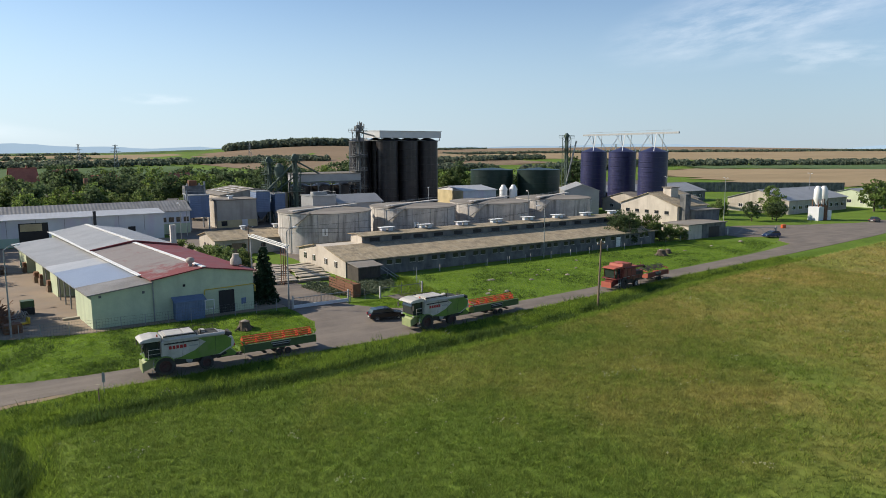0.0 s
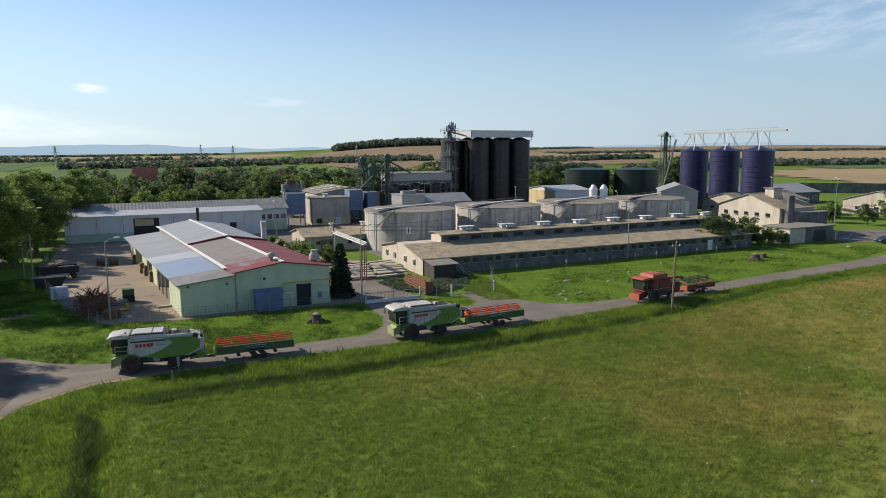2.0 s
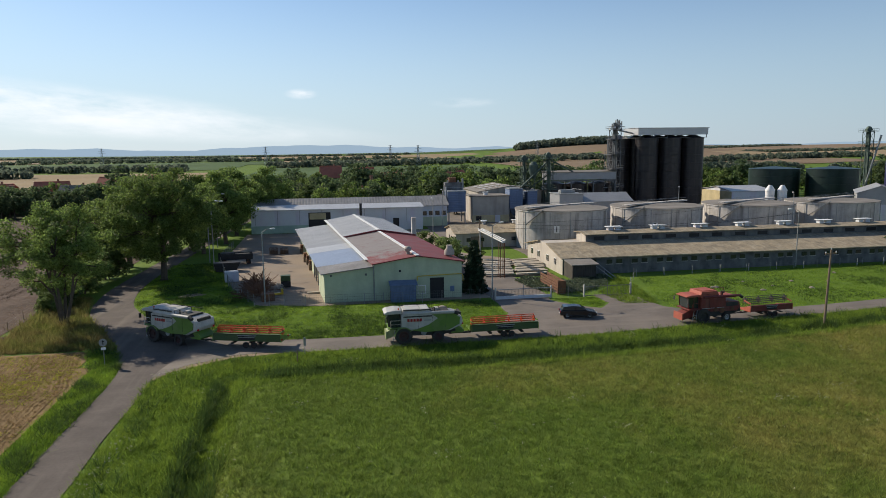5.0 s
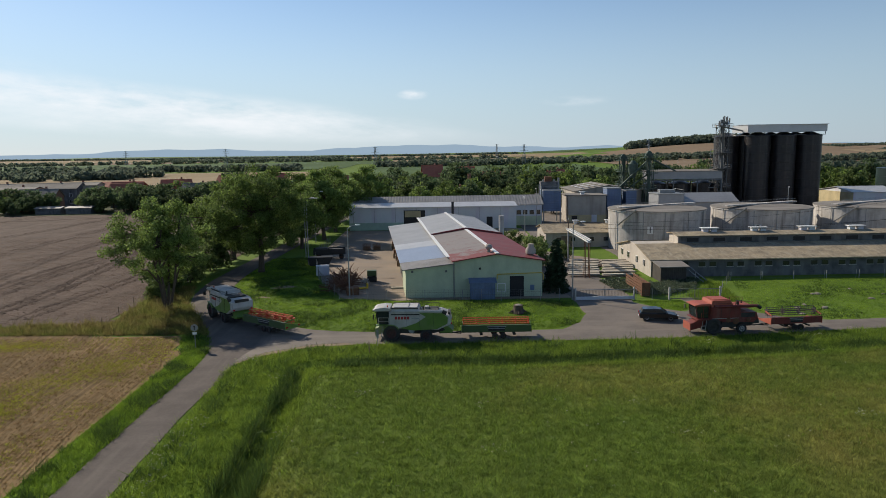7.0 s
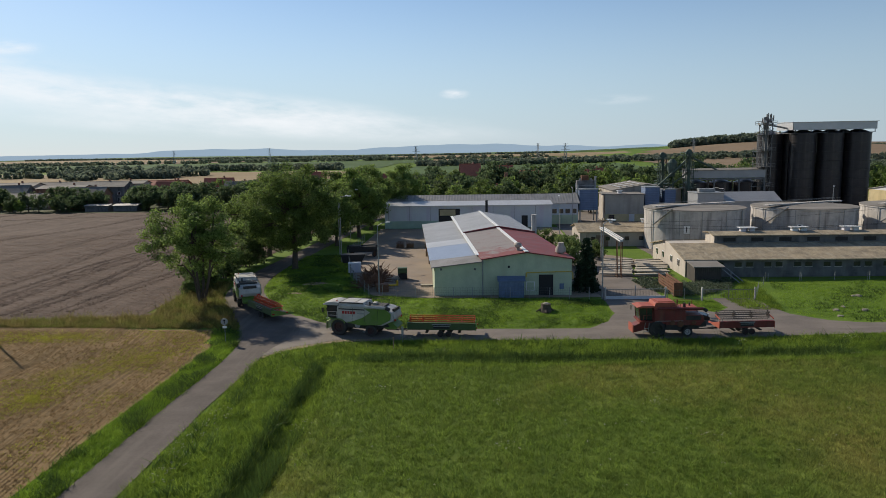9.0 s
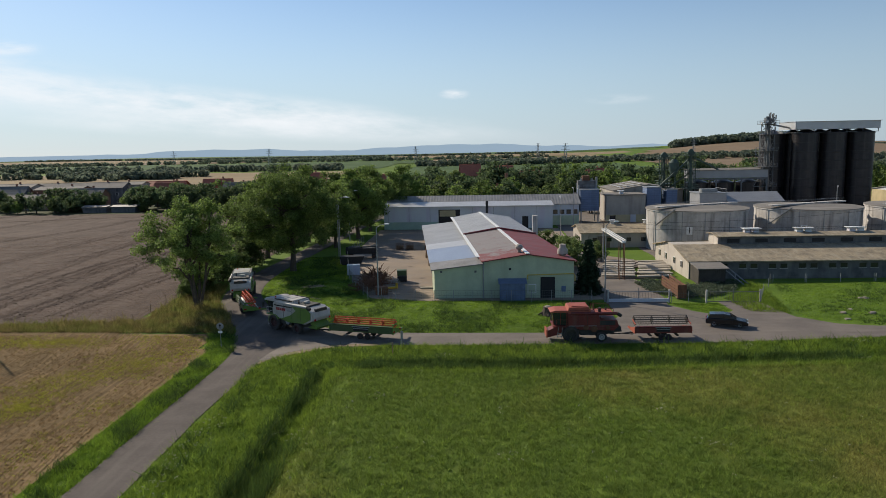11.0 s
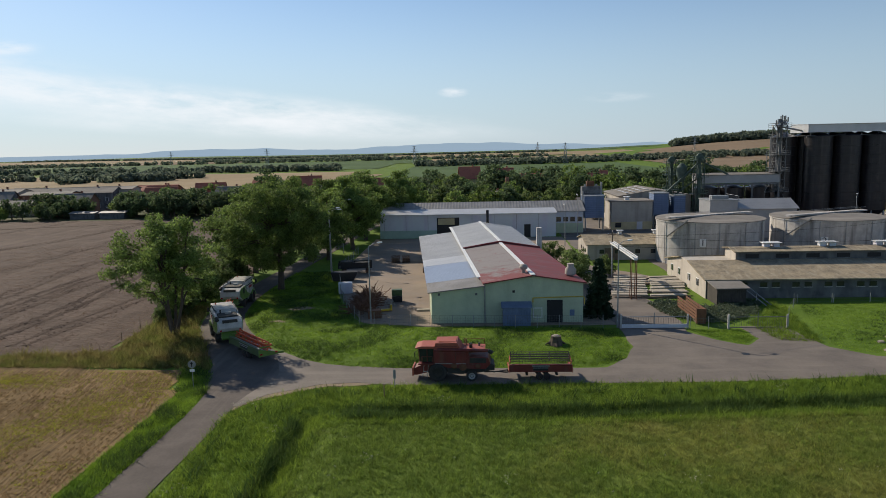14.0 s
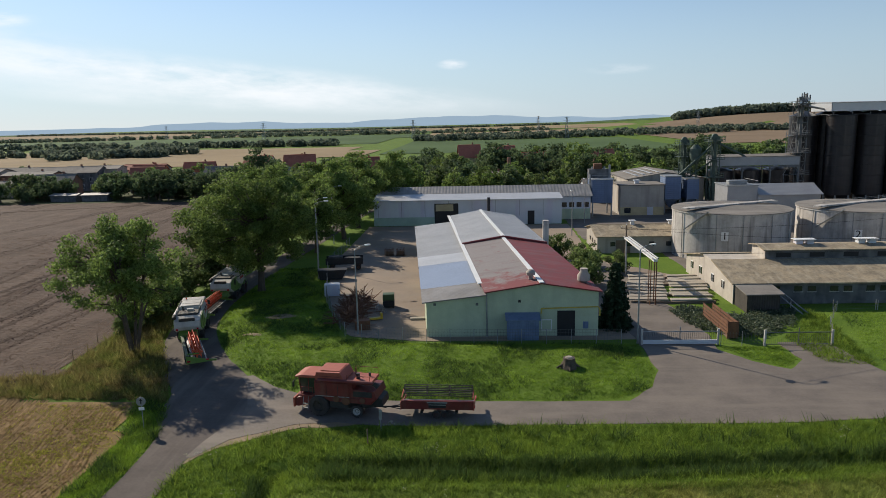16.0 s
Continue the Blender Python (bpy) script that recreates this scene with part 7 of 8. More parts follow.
    for s in (-1, 1):
        part("mirror", Geo().bar((1.8, s * 1.05, 3.4), (2.2, s * 1.4, 3.2), 0.025).box(2.15, 2.22, s * 1.4 - 0.13, s * 1.4 + 0.13, 2.7, 3.2), M["chassis"], cab)
    part("feeder_house", Geo().prism([(0.5, 1.6), (1.2, 1.8), (2.4, 1.2), (2.45, 0.5), (2.2, 0.45), (0.5, 0.9)], -0.7, 0.7, "y", c=0.04), M["red_paint"], c, "red feeder house")
    part("feeder_frame", Geo().box(2.4, 2.55, -0.9, 0.9, 0.45, 1.35), M["red_top"], c)
    for y in (-1.2, 1.2):
        wheel(c, key, 0, y, 0.9, 0.62, M["chassis"])
        wheel(c, key, -3.3, y * 0.95, 0.55, 0.4, M["pale_rim"])
    part("axle", Geo().bar((0, -1.1, 0.9), (0, 1.1, 0.9), 0.18, 8), M["chassis"], c)
    part("axle", Geo().bar((-3.3, -1.1, 0.55), (-3.3, 1.1, 0.55), 0.1, 8), M["chassis"], c)
    part("tow_hitch", Geo().bar((-4.4, 0, 0.7), (-5.5, 0, 0.6), 0.07), M["chassis"], c)
    return c


def car(name, key, paint, label, estate):
    """Faces +x; origin on the ground in the middle."""
    c = thing(name, (0, 0, 0), label, "car")
    low = [(-2.25, 0.3), (-2.3, 0.62), (-2.2, 0.92), (-1.2, 0.96), (0.95, 0.94), (2.0, 0.78), (2.25, 0.58), (2.22, 0.3)]
    part("body", Geo().prism(low, -0.86, 0.86, "y", c=0.07), paint, c)
    back = -2.1 if estate else -1.75
    top = [(back, 0.93), (back + (0.25 if estate else 0.75), 1.4), (-0.4, 1.46), (0.25, 1.4), (1.05, 0.92)]
    part("glasshouse", Geo().prism(top, -0.74, 0.74, "y", c=0.06), M["cab_glass"], c, "tinted car windows")
    part("roof", Geo().prism([(back + (0.2 if estate else 0.65), 1.38), (-0.4, 1.49), (0.3, 1.4), (0.25, 1.36), (-0.4, 1.44)], -0.7, 0.7, "y"), paint, c)
    for s in (-1, 1):
        part("pillar", Geo().beam((-0.45, s * 0.755, 0.95), (-0.4, s * 0.7, 1.45), 0.09, 0.03).beam((1.05, s * 0.76, 0.94), (0.25, s * 0.69, 1.42), 0.06, 0.03), paint, c)
        part("headlight", Geo().box(2.12, 2.25, s * 0.62 - 0.16, s * 0.62 + 0.16, 0.6, 0.73), M["lamp_clear"], c)
        part("tail_light", Geo().box(-2.31, -2.2, s * 0.68 - 0.13, s * 0.68 + 0.13, 0.68, 0.88), M["lamp_red"], c)
        part("mirror", Geo().box(0.75, 0.9, s * 0.98 - 0.1, s * 0.98 + 0.1, 0.92, 1.05, c=0.02), paint, c)
        for x in (-1.38, 1.35):
            wheel(c, key, x, s * 0.78, 0.31, 0.2, M["pale_rim"], 0)
    part("number_plate", Geo().box(-2.33, -2.29, -0.26, 0.26, 0.45, 0.56), M["white"], c)
    return c


def squeeze(ob, kx, kz):
    """Bring a machine's parts, but not its wheels, to their true length and height."""
    for o in ob.children_recursive:
        if o.type == "MESH" and o.parent.name.split(".")[0] != "wheel":
            o.data.transform(Matrix.Diagonal((kx, 1, kz, 1)))


combine_a = green_combine("a", "lime green and white combine harvester leading the convoy")
combine_b = green_combine("b", "lime green and white combine harvester second in the convoy")
combine_c = red_combine("c", "faded red combine harvester with a bleached roof")
squeeze(combine_a, 0.92, 0.95)
squeeze(combine_b, 0.92, 0.95)
squeeze(combine_c, 1.0, 0.92)
trailer_a = header_trailer("ta", 7.6, M["dark_green"], M["reel"], M["lime"], "green grain header with orange reel on a trailer", False)
trailer_b = header_trailer("tb", 7.6, M["dark_green"], M["reel"], M["lime"], "green grain header with orange reel on a trailer", False)
trailer_c = header_trailer("tc", 6.0, M["red_paint"], M["dark_reel"], M["red_top"], "old red grain header with dark reel on a trailer", True)
black_car = car("car", "car", M["car_black"], "black hatchback car waiting at the entrance, then driving off", True)
blue_car = car("car", "", M["car_blue"], "dark blue estate car parked on the forecourt", True)
blue_car.matrix_basis = pose(155.6, 92.6, 0.07, 0, 0, 170)
grey_car = car("car", "", M["car_grey"], "dark grey car parked by the road", False)
grey_car.matrix_basis = pose(212.5, 95.5, 0.07, 0, 0, 5)

# the way the convoy takes
WAY = curve([(150, 80.5), (120, 76.8), (98, 73.6), (77, 70.9), (60, 69.4), (40, 67.9), (20, 67.5), (8, 67.9), (0, 69.3), (-6, 72.2), (-11, 76.6), (-15, 81.9), (-18.1, 89), (-19.7, 96), (-20.3, 105), (-20.7, 115), (-20.6, 130), (-20, 145)], 20)
WAY_S = [0.0]
for p0, p1 in zip(WAY, WAY[1:]):
    WAY_S.append(WAY_S[-1] + math.dist(p0, p1))
# seconds, metres along the way of the front axle
RUN_A = ((0, 138.0), (1.5, 145.0), (2.5, 149.6), (3.5, 154.2), (4.5, 158.8), (7, 169.0), (8, 172.6), (9, 176.2), (11.5, 184.4), (12.5, 187.8), (13.5, 191.2), (14.5, 195.0), (16, 201.0))
RUN_B = ((0, 109.0), (1.5, 116.8), (2.5, 121.4), (3.5, 126.1), (4.5, 130.7), (7, 142.0), (8, 146.4), (9, 150.8), (11.5, 162.0), (12.5, 167.2), (13.5, 172.0), (14.5, 176.4), (16, 182.4))
RUN_C = ((0, 71.8), (2.5, 84.6), (4.5, 94.6), (7, 106.4), (8, 111.1), (9, 115.9), (11.5, 127.9), (12.5, 132.6), (13.5, 137.1), (15, 144.1), (16, 148.9))


def spline(rows, t):
    """Smooth value between rows (time, value)."""
    for i in range(len(rows) - 1):
        if t <= rows[i + 1][0] or i == len(rows) - 2:
            (t0, a), (t1, b) = rows[i], rows[i + 1]
            h = t1 - t0
            m0 = (b - rows[i - 1][1]) / (t1 - rows[i - 1][0]) if i else (b - a) / h
            m1 = (rows[i + 2][1] - a) / (rows[i + 2][0] - t0) if i + 2 < len(rows) else (b - a) / h
            u = (t - t0) / h
            return (2 * u ** 3 - 3 * u * u + 1) * a + (u ** 3 - 2 * u * u + u) * h * m0 + (3 * u * u - 2 * u ** 3) * b + (u ** 3 - u * u) * h * m1


def on_way(s):
    return Vector((float(np.interp(s, WAY_S, [p[0] for p in WAY])), float(np.interp(s, WAY_S, [p[1] for p in WAY])), 0.085))


def rigid(s_front, base):
    """The pose of a vehicle whose front point is s_front along the way and whose rear point follows it base metres behind."""
    f, r = on_way(s_front), on_way(s_front - base)
    d = f - r
    return pose(f.x, f.y, f.z, 0, 0, math.degrees(math.atan2(d.y, d.x)))


CAR = ((0, 40.6, 74.0, -12), (8.6, 40.6, 74.0, -12), (9.4, 40.9, 73.9, -13), (10.4, 42.4, 73.4, -18), (11.5, 45.6, 72.2, -19), (12.0, 47.5, 71.6, -16), (13.0, 52.6, 70.7, -6), (13.4, 55.2, 70.5, -1), (14.2, 61.5, 70.9, 4), (16, 77, 72.5, 6))


def motions():
    times = [i * 0.25 for i in range(65)]
    runs = {}
    for ob, tr, rows, base, gap, key in ((combine_a, trailer_a, RUN_A, 3.8, 7.6, "a"), (combine_b, trailer_b, RUN_B, 3.8, 7.7, "b"), (combine_c, trailer_c, RUN_C, 3.3, 6.9, "c")):
        walk(ob, [(t, rigid(spline(rows, t), base)) for t in times])
        walk(tr, [(t, rigid(spline(rows, t) - gap, 4.4)) for t in times])
        runs[key] = runs["t" + key] = lambda t, rows=rows: spline(rows, t) - rows[0][1]
    xs = [(r[0], r[1]) for r in CAR]
    ys = [(r[0], r[2]) for r in CAR]
    hs = [(r[0], r[3]) for r in CAR]
    ct = [0, 4, 8, 8.6] + [8.75 + 0.25 * i for i in range(30)]
    walk(black_car, [(t, pose(spline(xs, t) if t > 8.6 else 40.6, spline(ys, t) if t > 8.6 else 74.0, 0.09, 0, 0, spline(hs, t) if t > 8.6 else -12)) for t in ct])
    runs["car"] = lambda t: max(0.0, spline(xs, t) - 40.6) if t > 8.6 else 0.0
    for wh, (x, y, z), r, key in WHEELS:
        if key:
            n = 160 if r < 0.5 else 80
            walk(wh, [(16 * i / n, pose(x, y, z) @ Matrix.Rotation(runs[key](16 * i / n) / r, 4, "Y")) for i in range(n + 1)])



# ---- fences, poles, lamps, signs ----
def fence(rows, label, every=3.0, h=1.7, m="wire", post_m="galv", mesh_step=0.0):
    f = thing("fence", (rows[0][0], rows[0][1], 0), label, "fence")
    ox, oy = rows[0]
    pts = []
    for (x0, y0), (x1, y1) in zip(rows, rows[1:]):
        n = max(1, round(math.dist((x0, y0), (x1, y1)) / every))
        pts += [(x0 + (x1 - x0) * i / n, y0 + (y1 - y0) * i / n) for i in range(n)]
    pts.append(rows[-1])
    me = Geo().bar((0, 0, -0.3), (0, 0, h), 0.04, 6).mesh("post", M[post_m])
    for x, y in pts:
        o = new("post", me)
        o.parent = f
        o.matrix_basis = pose(x - ox, y - oy, land(x, y), 2 * random.uniform(-1, 1), 2 * random.uniform(-1, 1), 0)
    g = Geo()
    for (x0, y0), (x1, y1) in zip(pts, pts[1:]):
        k = 0.25
        while k < h:
            g.bar((x0 - ox, y0 - oy, k + land(x0, y0)), (x1 - ox, y1 - oy, k + land(x1, y1)), 0.011, 3)
            k += 0.35
        if mesh_step:
            n = int(math.dist((x0, y0), (x1, y1)) / mesh_step)
            for i in range(n):
                x, y = x0 + (x1 - x0) * i / n - ox, y0 + (y1 - y0) * i / n - oy
                g.bar((x, y, 0.1), (x, y, h - 0.1), 0.009, 3)
    part("wire_mesh", g, M[m], f)
    return f


random.seed(12)
fence([(-10.4, 150), (-10.2, 128), (-5.6, 105), (-2.4, 95), (-0.2, 89.6), (4, 87.8), (9.5, 86.8), (20, 86.3), (30.8, 86.0)], "wire mesh fence on concrete posts round the yard", 3.0, 1.7, mesh_step=0.3)
fence([(41.2, 85.3), (45.6, 85.1)], "short wire fence beside the gate", 2.2, 1.6, mesh_step=0.3)
fence([(52.8, 85.0), (56, 92), (60, 98.5), (80, 98.8), (118, 101.4), (137, 100.2)], "pasture fence of concrete posts and wire", 5.0, 1.3)
fence([(-27.6, 76), (-30, 100)], "low wire fence at the field edge", 6, 1.1, post_m="wood")


def lamp_post(x, y, h, turn, label, arm=1.4, double=False):
    p = thing("street_lamp", pose(x, y, land(x, y), 0, 0, turn), label, "street lamp", "lamp posts")
    part("pole", Geo().bar((0, 0, -0.3), (0, 0, h), 0.11, 8, 0.06), M["galv"], p)
    for s in ((1, -1) if double else (1,)):
        part("arm", Geo().tube([(0, 0, h), (s * arm * 0.5, 0, h + 0.35), (s * arm, 0, h + 0.4)], 0.04), M["galv"], p)
        part("lamp_head", Geo().box(min(s * arm, s * (arm + 0.7)), max(s * arm, s * (arm + 0.7)), -0.16, 0.16, h + 0.33, h + 0.5, c=0.04), M["white"], p, "pale lamp head")
    return p


lamp_post(1.2, 90.4, 10.0, 40, "tall grey street lamp at the yard fence")
lamp_post(32.6, 86.2, 10.4, 30, "tall grey street lamp at the gate")
lamp_post(91.0, 101.0, 9.7, 180, "tall grey street lamp beside the barn")
lamp_post(-12.2, 129.6, 11.5, 20, "grey street lamp under the avenue trees")
lamp_post(-14.0, 152, 11.5, 20, "grey street lamp under the avenue trees")
lamp_post(-9.8, 119, 12, 20, "grey street lamp under the avenue trees")
lamp_post(35.5, 158, 9, 90, "grey street lamp behind the yard")
lamp_post(41, 176, 10, 90, "grey street lamp behind the yard")
lamp_post(110, 128, 10.5, 60, "grey street lamp between the tanks")
lamp_post(94, 148, 11, 60, "grey street lamp between the tanks")
lamp_post(176, 140, 12, 45, "double-armed street lamp at the blue silos", 1.8, True)
lamp_post(174, 118, 12.5, 45, "double-armed street lamp on the works lawn", 1.8, True)
lamp_post(240, 130, 12, 45, "double-armed street lamp on the works lawn", 1.8, True)


def power_pole(x, y, h, label):
    p = thing("power_pole", pose(x, y, land(x, y), 1, 1, 12), label, "power pole", "power poles")
    part("pole", Geo().bar((0, 0, -0.3), (0, 0, h), 0.15, 9, 0.1), M["wood"], p)
    part("crossarm", Geo().box(-0.9, 0.9, -0.06, 0.06, h - 0.5, h - 0.38), M["wood"], p)
    for u in (-0.8, 0, 0.8):
        part("insulator", Geo().lathe([(0.03, 0), (0.06, 0.06), (0.05, 0.18), (0.02, 0.22)], 8, Matrix.Translation((u, 0, h - 0.38 if u else h))), M["white"], p)
    return p


power_pole(66.3, 62.9, 9.6, "weathered grey power pole in the meadow edge")
power_pole(-40.4, 66.9, 9.6, "weathered grey power pole in the stubble field")
power_pole(38.8, 122, 7.6, "weathered wooden pole beside the pipe bridge")


def cable(a, b, sag, label):
    a, b = Vector(a), Vector(b)
    pts = [a + (b - a) * (i / 14) - Vector((0, 0, sag * 4 * (i / 14) * (1 - i / 14))) for i in range(15)]
    cu = bpy.data.curves.new("cable", "CURVE")
    cu.dimensions, cu.bevel_depth, cu.bevel_resolution = "3D", 0.022, 1
    sp = cu.splines.new("POLY")
    sp.points.add(len(pts) - 1)
    for q, p in zip(sp.points, pts):
        q.co = (*(p - a), 1)
    cu.materials.append(M["black_pipe"])
    ob = new("cable", cu)
    ob.location = a
    tagged(ob, label, "cable", "cables")


cable((32.6, 86.2, 10.2), (91, 101, 9.5), 1.2, "thin black cable strung between poles")
cable((38.8, 122, 7.2), (91, 101, 9.3), 1.4, "thin black cable strung between poles")
cable((38.8, 122, 6.9), (110, 128, 10.3), 1.4, "thin black cable strung between poles")
for k in (0, 1.2, 2.4):
    cable((150, 250 + k, 15 + k), (420, 330, 14 + k), 3, "thin overhead power line")

s = thing("road_sign", pose(-12.4, 65.2, 0, 0, 0, 8), "round road sign seen from behind on a grey post", "road sign")
part("post", Geo().bar((0, 0, -0.3), (0, 0, 2.75), 0.035, 8), M["galv"], s)
part("sign_disc", Geo().lathe([(0.38, -0.02), (0.38, 0.02)], 24, Matrix.Translation((0, -0.05, 2.35)), "y"), M["galv"], s, "pale grey disc with a dark arrow")
part("arrow", Geo().box(-0.04, 0.04, -0.085, -0.07, 2.12, 2.5).prism([(-0.14, 2.42), (0.14, 2.42), (0, 2.6)], -0.085, -0.07, "y"), M["dark"], s)
part("lower_plate", Geo().box(-0.22, 0.22, -0.07, -0.04, 1.6, 1.85), M["white"], s)
s = thing("marker_post", (7.3, 64.6, 0), "thin grey road marker post with a small plate", "post")
part("post", Geo().bar((0, 0, -0.3), (0, 0, 1.9), 0.04, 6), M["galv"], s)
part("plate", Geo().box(-0.12, 0.12, -0.05, -0.03, 1.0, 1.85), M["galv"], s)
solo("verge_post", Geo().bar((0, 0, -0.3), (0, 0, 1.3), 0.05, 6), M["wood"], "thin wooden post on the verge", "post", (6.6, 62.2, 0))


def gate(name, x0, x1, y, h, label, bars, m):
    g = thing(name, ((x0 + x1) / 2, y, 0), label, "gate")
    a = (x1 - x0) / 2
    for s in (-1, 1):
        part("post", Geo().box(s * a - 0.1, s * a + 0.1, -0.1, 0.1, -0.2, h + 0.3), M["cast"], g)
    part("gate_frame", Geo().tube([(-a, 0, 0.2), (a, 0, 0.2), (a, 0, h), (-a, 0, h), (-a, 0, 0.2)], 0.05).bar((0, 0, 0.1), (0, 0, h + 0.5), 0.05), M[m], g)
    f = Geo()
    for i in range(bars):
        x = -a + 2 * a * (i + 0.5) / bars
        f.bar((x, 0, 0.2), (x, 0, h), 0.014, 4)
    part("gate_bars", f, M["wire"], g)
    return g


gt = gate("yard_gate", 32.9, 41.0, 85.6, 1.5, "wide metal yard gate with a pale beam, closed", 40, "galv")
part("lower_beam", Geo().box(-4.0, 4.0, -0.08, 0.08, 0.12, 0.55), M["white_wall"], gt, "pale steel beam")
gate("pasture_gate", 45.7, 52.7, 85.0, 1.5, "wire pasture gate between pale posts", 34, "wire")
fg = thing("sliding_gate", pose(154.5, 97.5, 0, 0, 0, -38), "long grey sliding gate with diagonal braces", "gate")
part("gate_frame", Geo().tube([(-5, 0, 0.3), (6, 0, 0.3), (6, 0, 2.0), (-5, 0, 2.0), (-5, 0, 0.3)], 0.07), M["galv"], fg)
for i in range(6):
    part("brace", Geo().bar((-5 + i * 1.83, 0, 0.3 if i % 2 else 2.0), (-5 + (i + 1) * 1.83, 0, 2.0 if i % 2 else 0.3), 0.05), M["galv"], fg)
for x in (-5.2, 6.2):
    part("post", Geo().box(x - 0.12, x + 0.12, -0.12, 0.12, -0.2, 2.3), M["cast"], fg)
solo("barrier", Geo().box(-0.8, 0.8, -0.3, 0.3, 0, 1.0, c=0.1), M["orange_plastic"], "orange plastic road barrier on the forecourt", "barrier", (176, 101.5, 0.05))

# ---- yard clutter ----
crate = thing("stacked_crates", pose(3.4, 102.2, 0.05, 0, 0, 4), "two stacked dark green metal crates in the yard", "crates")
for k in (0, 1):
    part("crate", Geo().box(-0.75, 0.75, -0.6, 0.6, k * 0.95 + 0.08, k * 0.95 + 0.9, c=0.03).box(-0.7, -0.5, -0.55, 0.55, k * 0.95, k * 0.95 + 0.08).box(0.5, 0.7, -0.55, 0.55, k * 0.95, k * 0.95 + 0.08), M["dark_green"] if k else M["black_pipe"], crate)
for i, x in enumerate((-0.9, 1.2)):
    c = thing("pallet_cage", pose(x, 138.6, 0.05, 0, 0, 6 * i), "rusty wire pallet cage standing in the yard", "cage", "pallet cages")
    part("base", Geo().box(-0.8, 0.8, -0.6, 0.6, 0.1, 0.2), M["wood"], c)
    g = Geo()
    for z in (0.2, 0.6, 1.0, 1.3):
        g.tube([(-0.8, -0.6, z), (0.8, -0.6, z), (0.8, 0.6, z), (-0.8, 0.6, z), (-0.8, -0.6, z)], 0.025, 4)
    for u in np.linspace(-0.8, 0.8, 7):
        g.bar((u, -0.6, 0), (u, -0.6, 1.3), 0.02, 4).bar((u, 0.6, 0), (u, 0.6, 1.3), 0.02, 4)
    part("wire_sides", g, M["rust"], c)
    part("load", Geo().box(-0.7, 0.7, -0.5, 0.5, 0.2, 0.9, c=0.08), M["wood"], c)
for x, y in ((7.2, 117.5), (6.6, 124), (6.0, 127), (5.0, 139)):
    c = thing("crate_pile", pose(x, y, 0.05, 0, 0, 5), "brown wooden crates stacked against the hall", "crates", "crate piles")
    part("crate", Geo().box(-0.6, 0.6, -0.8, 0.8, 0, 1.0, c=0.03), M["wood"], c)
    part("crate", Geo().box(-0.5, 0.55, -0.7, 0.6, 1.02, 1.7, c=0.03), M["rust"], c)
tr = thing("farm_trailer", pose(-7.0, 127.0, 0.05, 0, 0, 8), "dark flatbed trailer loaded with scrap by the fence", "trailer")
part("bed", Geo().box(-3.2, 3.0, -1.2, 1.2, 1.0, 1.25), M["black_pipe"], tr)
part("side_board", Geo().box(-3.2, 3.0, -1.25, -1.18, 1.25, 2.1), M["black_pipe"], tr)
part("side_board", Geo().box(-3.2, 3.0, 1.18, 1.25, 1.25, 2.1), M["black_pipe"], tr)
part("load", Geo().box(-2.8, -0.4, -1.0, 1.0, 1.25, 2.3, c=0.2).box(-0.2, 2.6, -0.9, 0.9, 1.25, 2.0, c=0.2), M["chassis"], tr)
for x in (-2.2, 2.2):
    for y in (-1.0, 1.0):
        wheel(tr, "", x, y, 0.45, 0.3, M["rust"], 10)
sk = thing("skip", pose(-7.6, 119.5, 0.05, 0, 0, 10), "dark open steel skip by the fence", "container")
part("body", Geo().prism([(-2.0, 0.1), (1.4, 0.1), (2.2, 1.6), (-2.4, 1.6)], -1, 1, "y", c=0.04), M["black_pipe"], sk)
solo("water_tank", Geo().box(-1.1, 1.1, -0.8, 0.8, 0, 1.7, c=0.12), M["white_wall"], "pale grey box tank by the fence", "tank", pose(-5.6, 109, 0.04, 0, 0, 10))
random.seed(31)
g = Geo()
for i in range(430):
    u, w = random.random(), random.random()
    x, y = -3.0 + 3.6 * u + 0.6 * w, 106 - 13 * w
    hgt = 1.5 * (1 - abs(u - 0.5) * 1.4) * random.uniform(0.2, 1.0)
    a, e, l = random.uniform(0, 6.28), random.uniform(-0.2, 1.2), random.uniform(0.8, 2.4)
    p = Vector((x, y, max(0.08, hgt)))
    d = Vector((math.cos(a) * math.cos(e), math.sin(a) * math.cos(e), math.sin(e) * 0.7)) * l
    g.beam(p, p + d, random.uniform(0.05, 0.12), random.uniform(0.03, 0.08))
tagged(solo("scrap_heap", g, M["rust"], "tangled heap of rusty scrap steel by the fence", "scrap heap"), kind="stuff")
sb = thing("scrap_bin", pose(1.4, 92.4, 0.05, 0, 0, 12), "rusty scrap bin by the fence", "bin")
part("bin", Geo().box(-0.9, 0.9, -0.6, 0.6, 0, 1.1, c=0.03), M["rust"], sb)
yl2 = mat("yellow_machine_paint", (0.60, 0.42, 0.04), None, 0.5, 0, 1, 6, 0.05, 0.1)
solo("yellow_pallet_truck", Geo().box(-0.8, 0.8, -0.25, 0.25, 0.1, 0.35, c=0.05).box(0.7, 0.95, -0.3, 0.3, 0.1, 0.9, c=0.05), yl2, "yellow machine part beside the scrap heap", "machine part", pose(2.4, 96, 0.04, 0, 0, 20))
